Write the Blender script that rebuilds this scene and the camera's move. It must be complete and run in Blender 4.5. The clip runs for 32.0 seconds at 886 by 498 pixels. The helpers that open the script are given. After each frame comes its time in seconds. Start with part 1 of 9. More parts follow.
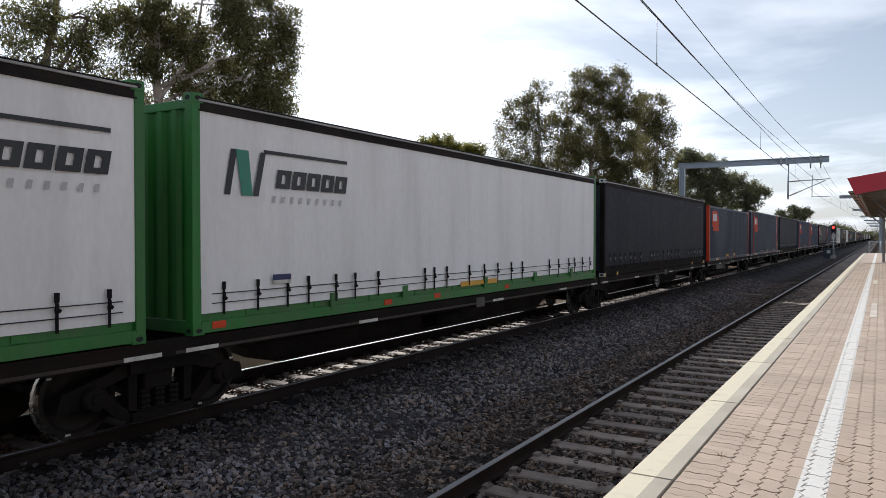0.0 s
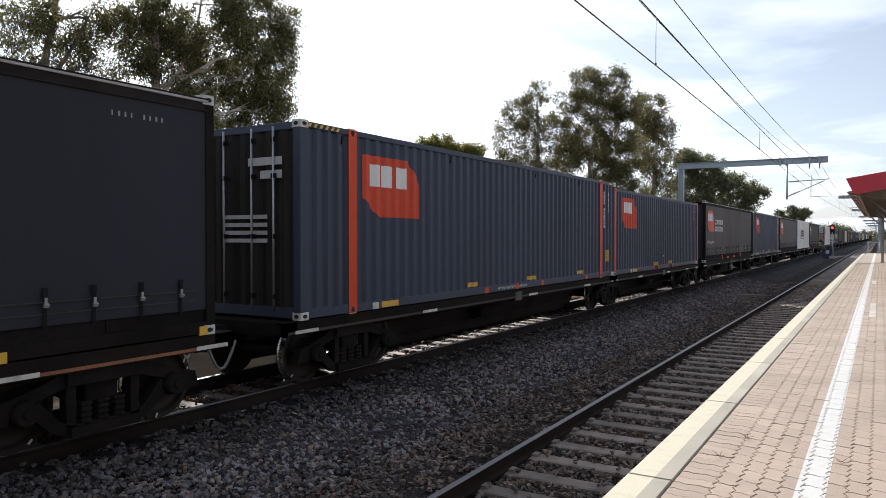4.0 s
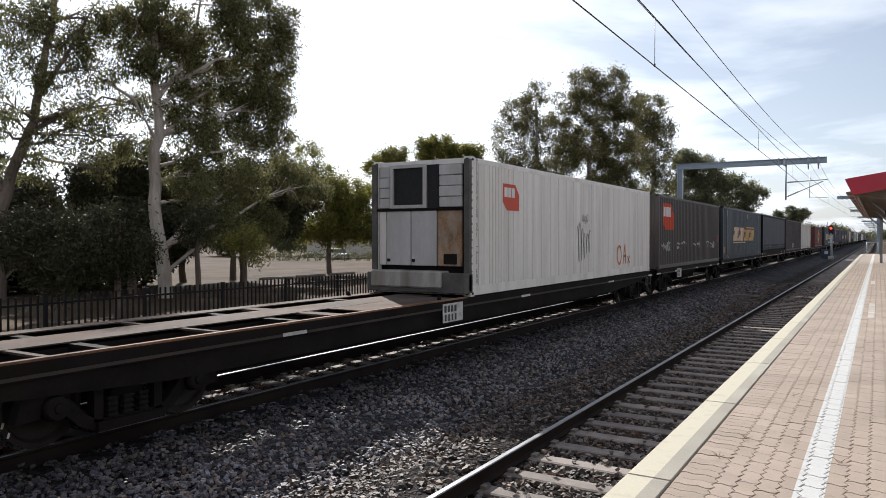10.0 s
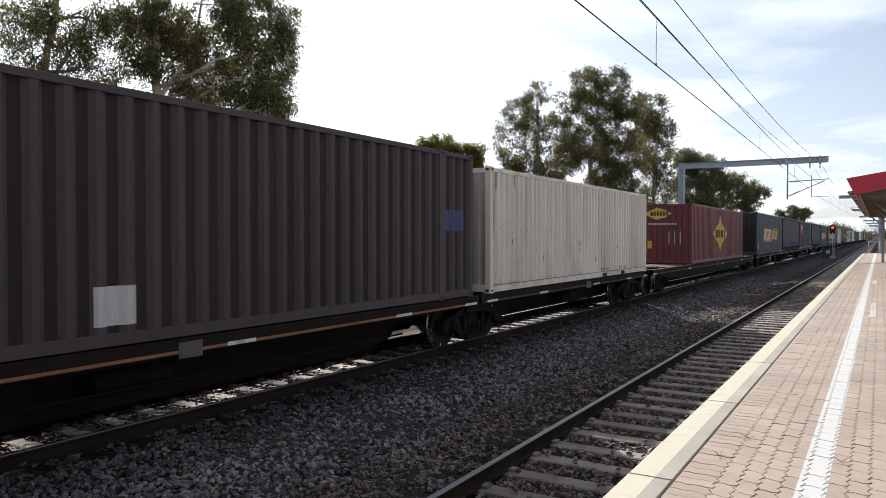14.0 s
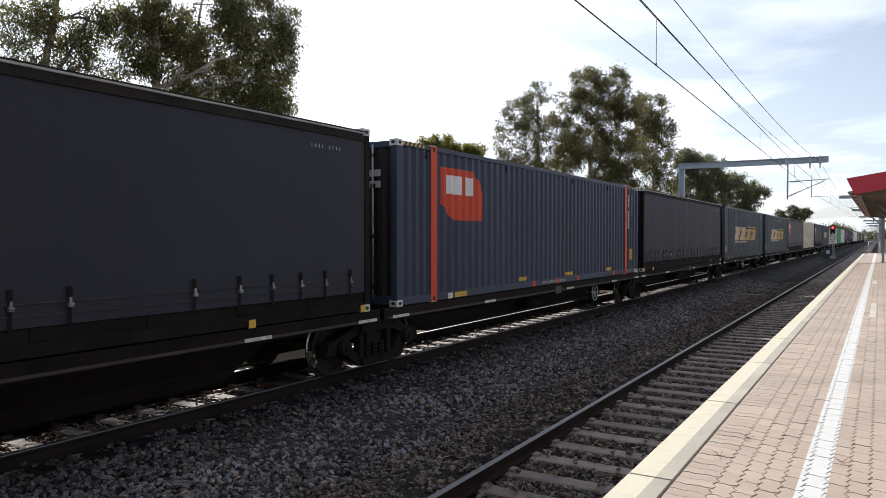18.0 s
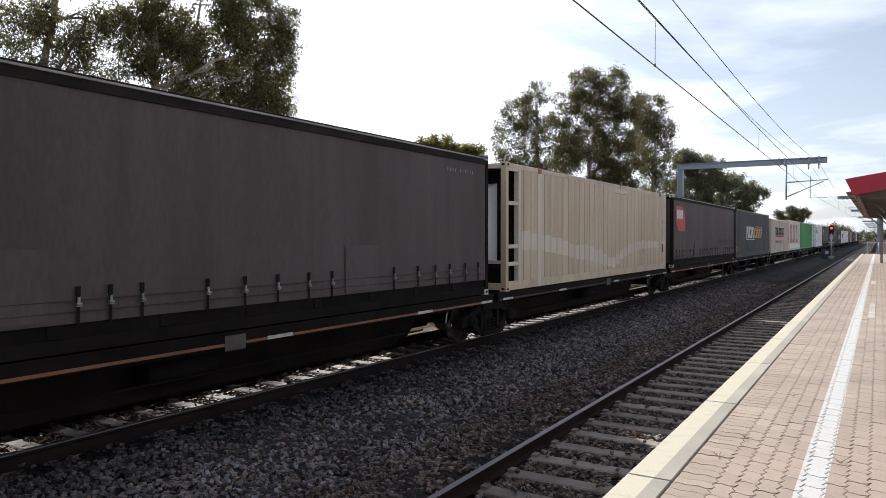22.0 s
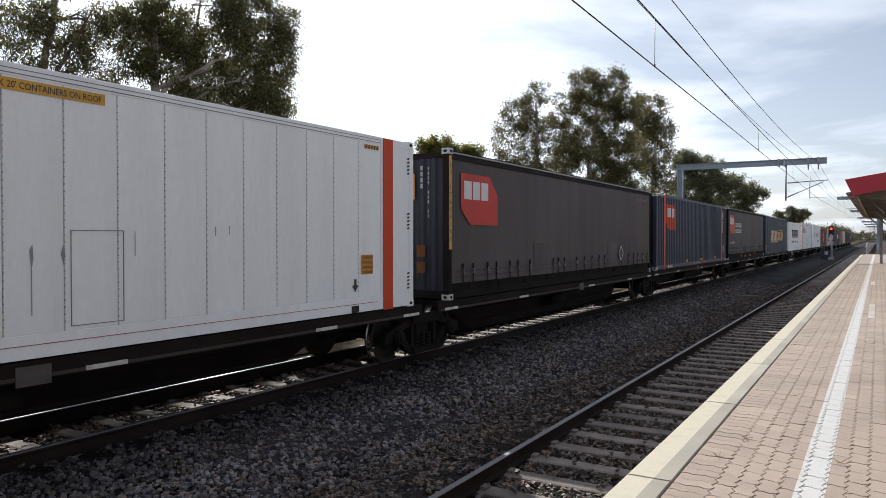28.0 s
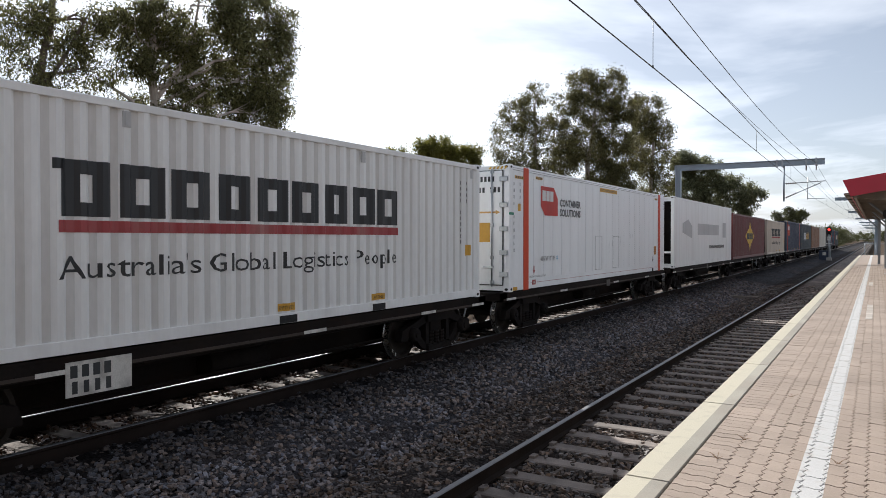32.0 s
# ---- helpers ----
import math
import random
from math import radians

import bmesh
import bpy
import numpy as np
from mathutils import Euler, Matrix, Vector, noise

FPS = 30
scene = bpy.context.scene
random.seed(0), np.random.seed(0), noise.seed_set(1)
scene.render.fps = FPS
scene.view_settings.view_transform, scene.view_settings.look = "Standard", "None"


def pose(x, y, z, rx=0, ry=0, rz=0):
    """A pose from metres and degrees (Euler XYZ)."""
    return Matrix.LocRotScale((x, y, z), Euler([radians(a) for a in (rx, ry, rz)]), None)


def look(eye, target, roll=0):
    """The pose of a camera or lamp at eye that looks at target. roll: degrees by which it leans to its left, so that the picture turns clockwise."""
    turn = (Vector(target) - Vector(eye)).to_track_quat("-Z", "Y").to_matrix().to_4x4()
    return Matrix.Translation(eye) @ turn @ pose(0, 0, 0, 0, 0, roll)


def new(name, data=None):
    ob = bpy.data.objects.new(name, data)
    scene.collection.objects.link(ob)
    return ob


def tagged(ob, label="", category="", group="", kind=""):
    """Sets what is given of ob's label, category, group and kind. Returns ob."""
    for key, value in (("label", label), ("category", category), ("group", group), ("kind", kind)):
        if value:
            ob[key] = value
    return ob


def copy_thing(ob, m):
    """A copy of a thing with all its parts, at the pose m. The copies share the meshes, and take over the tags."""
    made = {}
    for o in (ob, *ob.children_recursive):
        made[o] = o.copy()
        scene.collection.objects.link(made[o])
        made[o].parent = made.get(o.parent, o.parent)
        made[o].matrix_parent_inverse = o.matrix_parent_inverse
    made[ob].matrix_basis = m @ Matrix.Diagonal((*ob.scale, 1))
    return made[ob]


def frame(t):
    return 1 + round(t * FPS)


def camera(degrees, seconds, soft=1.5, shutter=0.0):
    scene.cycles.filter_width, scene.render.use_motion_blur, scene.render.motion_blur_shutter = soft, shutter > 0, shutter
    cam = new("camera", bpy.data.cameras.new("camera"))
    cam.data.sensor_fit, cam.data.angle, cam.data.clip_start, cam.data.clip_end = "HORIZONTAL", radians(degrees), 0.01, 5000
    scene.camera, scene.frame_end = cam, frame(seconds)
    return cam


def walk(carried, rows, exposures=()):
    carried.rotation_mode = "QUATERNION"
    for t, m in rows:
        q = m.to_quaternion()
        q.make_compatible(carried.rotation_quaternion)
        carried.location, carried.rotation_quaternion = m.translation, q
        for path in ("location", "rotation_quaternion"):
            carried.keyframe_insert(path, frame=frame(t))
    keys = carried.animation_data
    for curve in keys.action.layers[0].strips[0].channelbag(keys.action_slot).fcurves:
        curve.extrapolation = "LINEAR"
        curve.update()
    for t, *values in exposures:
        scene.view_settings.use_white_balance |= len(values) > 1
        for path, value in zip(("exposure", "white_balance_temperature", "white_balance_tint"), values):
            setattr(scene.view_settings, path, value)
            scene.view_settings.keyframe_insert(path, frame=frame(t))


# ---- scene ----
# ---- camera: held by hand on the platform, with a slow drift ----
EYE = (0.0, 0.0, 2.60)
cam = camera(63.1, 32.0, soft=0.7)
# seconds, degrees left of the track's direction, degrees of tilt
AIM = [(0.0, 31.247, -0.955), (1.5, 31.220, -0.945), (3.0, 31.180, -0.935), (9.0, 31.180, -0.935), (9.9, 31.100, -0.895),
       (10.6, 31.180, -0.935), (13.0, 31.180, -0.935), (14.5, 31.210, -0.945), (17.5, 31.210, -0.935), (18.6, 31.200, -0.935),
       (19.2, 31.120, -0.915), (20.0, 31.050, -0.875), (20.8, 31.120, -0.895), (22.0, 31.130, -0.895), (25.0, 31.120, -0.885),
       (27.5, 31.110, -0.855), (29.5, 31.090, -0.845), (30.0, 31.010, -0.835), (31.0, 31.020, -0.815), (32.0, 30.980, -0.795)]


def aimed(turn, tilt):
    a, b = radians(turn), radians(tilt)
    way = Vector((-math.sin(a) * math.cos(b), math.cos(a) * math.cos(b), math.sin(b)))
    return look(EYE, Vector(EYE) + way)


walk(cam, [(t, aimed(a, b)) for t, a, b in AIM], exposures=[(0.0, 0.40, 5950, 10), (0.9, 0.55, 5950, 10), (1.8, 0.64, 5950, 10), (3.0, 0.66, 5950, 10), (7.0, 0.66, 5950, 10), (8.0, 0.58, 5950, 10), (9.0, 0.52, 5950, 10), (10.0, 0.50, 5950, 10), (11.0, 0.47, 5950, 10), (12.0, 0.58, 5950, 10), (13.0, 0.58, 5950, 10), (14.0, 0.64, 5950, 10), (19.0, 0.66, 5950, 10), (20.0, 0.69, 5950, 10), (21.0, 0.67, 5950, 10), (22.0, 0.58, 5950, 10), (25.0, 0.54, 5950, 10), (27.5, 0.42, 5950, 10), (28.2, 0.38, 5950, 10), (29.0, 0.50, 5950, 10), (30.0, 0.56, 5950, 10), (31.0, 0.50, 5950, 10), (32.0, 0.38, 5950, 10)])

# ---- daylight: a low sun beyond the train, thin bright cloud ----
SUN_TURN, SUN_HIGH = 46.0, 32.2
TO_SUN = Vector((-math.sin(radians(SUN_TURN)) * math.cos(radians(SUN_HIGH)),
                 math.cos(radians(SUN_TURN)) * math.cos(radians(SUN_HIGH)), math.sin(radians(SUN_HIGH))))
sun_data = bpy.data.lights.new("sun", "SUN")
sun_data.energy, sun_data.angle, sun_data.color = 5.0, radians(0.6), (1.0, 0.92, 0.80)
sun = new("sun", sun_data)
sun.matrix_world = look((0, 0, 60), Vector((0, 0, 60)) - TO_SUN)


def make_sky():
    world = bpy.data.worlds.new("sky")
    scene.world = world
    world.use_nodes = True
    nt = world.node_tree
    n, link = nt.nodes, nt.links.new
    n.clear()
    sky = n.new("ShaderNodeTexSky")
    sky.sky_type, sky.sun_disc = "NISHITA", False
    sky.sun_elevation, sky.sun_rotation = radians(SUN_HIGH), radians(-SUN_TURN)
    sky.air_density, sky.dust_density, sky.ozone_density = 1.0, 1.2, 2.2
    co = n.new("ShaderNodeTexCoord")
    sep = n.new("ShaderNodeSeparateXYZ")
    link(co.outputs["Generated"], sep.inputs[0])
    up = n.new("ShaderNodeMath"); up.operation = "MAXIMUM"; up.inputs[1].default_value = 0.0
    link(sep.outputs["Z"], up.inputs[0])
    add = n.new("ShaderNodeMath"); add.operation = "ADD"; add.inputs[1].default_value = 0.10
    link(up.outputs[0], add.inputs[0])
    flat = n.new("ShaderNodeVectorMath"); flat.operation = "DIVIDE"
    both = n.new("ShaderNodeCombineXYZ")
    for i in range(3):
        link(add.outputs[0], both.inputs[i])
    link(co.outputs["Generated"], flat.inputs[0]); link(both.outputs[0], flat.inputs[1])
    cloud = n.new("ShaderNodeTexNoise")
    cloud.inputs["Scale"].default_value, cloud.inputs["Detail"].default_value = 0.75, 6.0
    cloud.inputs["Roughness"].default_value, cloud.inputs["Distortion"].default_value = 0.55, 0.4
    link(flat.outputs[0], cloud.inputs["Vector"])
    ramp = n.new("ShaderNodeValToRGB")
    ramp.color_ramp.elements[0].position, ramp.color_ramp.elements[1].position = 0.44, 0.68
    ramp.color_ramp.elements[0].color = (0.34, 0.34, 0.34, 1)
    ramp.color_ramp.elements[1].color = (0.92, 0.92, 0.92, 1)
    link(cloud.outputs["Fac"], ramp.inputs[0])
    # cloud takes on the brightness of the sky around it
    grey = n.new("ShaderNodeRGBToBW")
    link(sky.outputs[0], grey.inputs[0])
    lit = n.new("ShaderNodeMath"); lit.operation = "MULTIPLY_ADD"
    lit.inputs[1].default_value, lit.inputs[2].default_value = 1.9, 7.5
    link(grey.outputs[0], lit.inputs[0])
    tint = n.new("ShaderNodeVectorMath"); tint.operation = "MULTIPLY"
    tint.inputs[1].default_value = (0.99, 1.0, 1.02)
    link(lit.outputs[0], tint.inputs[0])
    mix = n.new("ShaderNodeMix"); mix.data_type = "RGBA"
    link(ramp.outputs[0], mix.inputs[0]); link(sky.outputs[0], mix.inputs[6]); link(tint.outputs[0], mix.inputs[7])
    bg = n.new("ShaderNodeBackground"); bg.inputs[1].default_value = 0.050
    link(mix.outputs[2], bg.inputs[0])
    out = n.new("ShaderNodeOutputWorld")
    link(bg.outputs[0], out.inputs[0])


make_sky()

# ---- materials ----
def surface(name, color, rough=0.6, metal=0.0, vary=0.2, broad=0.8, grain=30.0, stretch=(1, 1, 1), bump=0.15, dirt=None,
            dirt_amount=0.3, dirt_scale=(1, 1, 1), jitter=0.0, island=0.0, through_light=0.0, spec=0.5):
    """Paint, steel, stone or leaf: a base colour varied at two scales, a second colour in stains, fine relief."""
    m = bpy.data.materials.new(name)
    m.use_nodes = True
    nt = m.node_tree
    n, link = nt.nodes, nt.links.new
    b = n["Principled BSDF"]
    b.inputs["Metallic"].default_value, b.inputs["Specular IOR Level"].default_value = metal, spec
    co = n.new("ShaderNodeTexCoord")
    mp = n.new("ShaderNodeMapping"); mp.inputs["Scale"].default_value = stretch
    info = n.new("ShaderNodeObjectInfo")
    shift = n.new("ShaderNodeMath"); shift.operation = "MULTIPLY"; shift.inputs[1].default_value = 40.0
    link(info.outputs["Random"], shift.inputs[0]); link(shift.outputs[0], mp.inputs["Location"])
    link(co.outputs["Object"], mp.inputs["Vector"])

    def noise_at(scale, detail):
        t = n.new("ShaderNodeTexNoise")
        t.inputs["Scale"].default_value, t.inputs["Detail"].default_value = scale, detail
        link(mp.outputs[0], t.inputs["Vector"])
        return t.outputs["Fac"]

    def scaled(out, low, high):
        r = n.new("ShaderNodeMapRange")
        r.inputs["From Min"].default_value, r.inputs["From Max"].default_value = 0.3, 0.7
        r.inputs["To Min"].default_value, r.inputs["To Max"].default_value = low, high
        link(out, r.inputs["Value"])
        return r.outputs[0]

    def times(a, c):
        t = n.new("ShaderNodeMath"); t.operation = "MULTIPLY"
        link(a, t.inputs[0]); link(c, t.inputs[1])
        return t.outputs[0]

    big, fine = noise_at(broad, 4.0), noise_at(grain, 3.0)
    value = times(scaled(big, 1 - vary, 1 + vary), scaled(fine, 1 - vary * 0.7, 1 + vary * 0.7))
    for amount, out in ((jitter, info.outputs["Random"]), (island, None)):
        if amount:
            if out is None:
                out = n.new("ShaderNodeNewGeometry").outputs["Random Per Island"]
            r = n.new("ShaderNodeMapRange")
            r.inputs["To Min"].default_value, r.inputs["To Max"].default_value = 1 - amount, 1 + amount
            link(out, r.inputs["Value"])
            value = times(value, r.outputs[0])
    col = n.new("ShaderNodeVectorMath"); col.operation = "SCALE"
    col.inputs[0].default_value = color
    link(value, col.inputs["Scale"])
    last = col.outputs[0]
    if dirt:
        mp2 = n.new("ShaderNodeMapping"); mp2.inputs["Scale"].default_value = dirt_scale
        link(co.outputs["Object"], mp2.inputs["Vector"]); link(shift.outputs[0], mp2.inputs["Location"])
        t = n.new("ShaderNodeTexNoise"); t.inputs["Scale"].default_value, t.inputs["Detail"].default_value = 1.0, 6.0
        link(mp2.outputs[0], t.inputs["Vector"])
        r = n.new("ShaderNodeMapRange")
        r.inputs["From Min"].default_value, r.inputs["From Max"].default_value = 0.45, 0.75
        r.inputs["To Max"].default_value = dirt_amount
        link(t.outputs["Fac"], r.inputs["Value"])
        mx = n.new("ShaderNodeMix"); mx.data_type = "RGBA"
        link(r.outputs[0], mx.inputs[0]); link(last, mx.inputs[6]); mx.inputs[7].default_value = (*dirt, 1)
        last = mx.outputs[2]
    link(last, b.inputs["Base Color"])
    link(scaled(fine, rough * 0.85, min(1.0, rough * 1.15)), b.inputs["Roughness"])
    if bump:
        bp = n.new("ShaderNodeBump"); bp.inputs["Strength"].default_value, bp.inputs["Distance"].default_value = bump, 0.01
        link(fine, bp.inputs["Height"]); link(bp.outputs[0], b.inputs["Normal"])
    if through_light:
        tr = n.new("ShaderNodeBsdfTranslucent")
        link(last, tr.inputs["Color"])
        ms = n.new("ShaderNodeMixShader"); ms.inputs[0].default_value = through_light
        link(b.outputs[0], ms.inputs[1]); link(tr.outputs[0], ms.inputs[2])
        link(ms.outputs[0], n["Material Output"].inputs["Surface"])
    return m


def container_paint(name, color, rough=0.5, fade=(0.35, 0.33, 0.3), dirt_amount=0.35, vary=0.14, spec=0.5):
    """Weathered paint on sheet steel: streaks that run down, faded patches."""
    return surface(name, color, rough, vary=vary, broad=0.5, grain=18, stretch=(1, 1, 0.35), bump=0.05, dirt=fade,
                   dirt_amount=dirt_amount, dirt_scale=(2.2, 2.2, 0.22), spec=spec)


GRIME = (0.10, 0.085, 0.07)
RUST = (0.10, 0.05, 0.028)
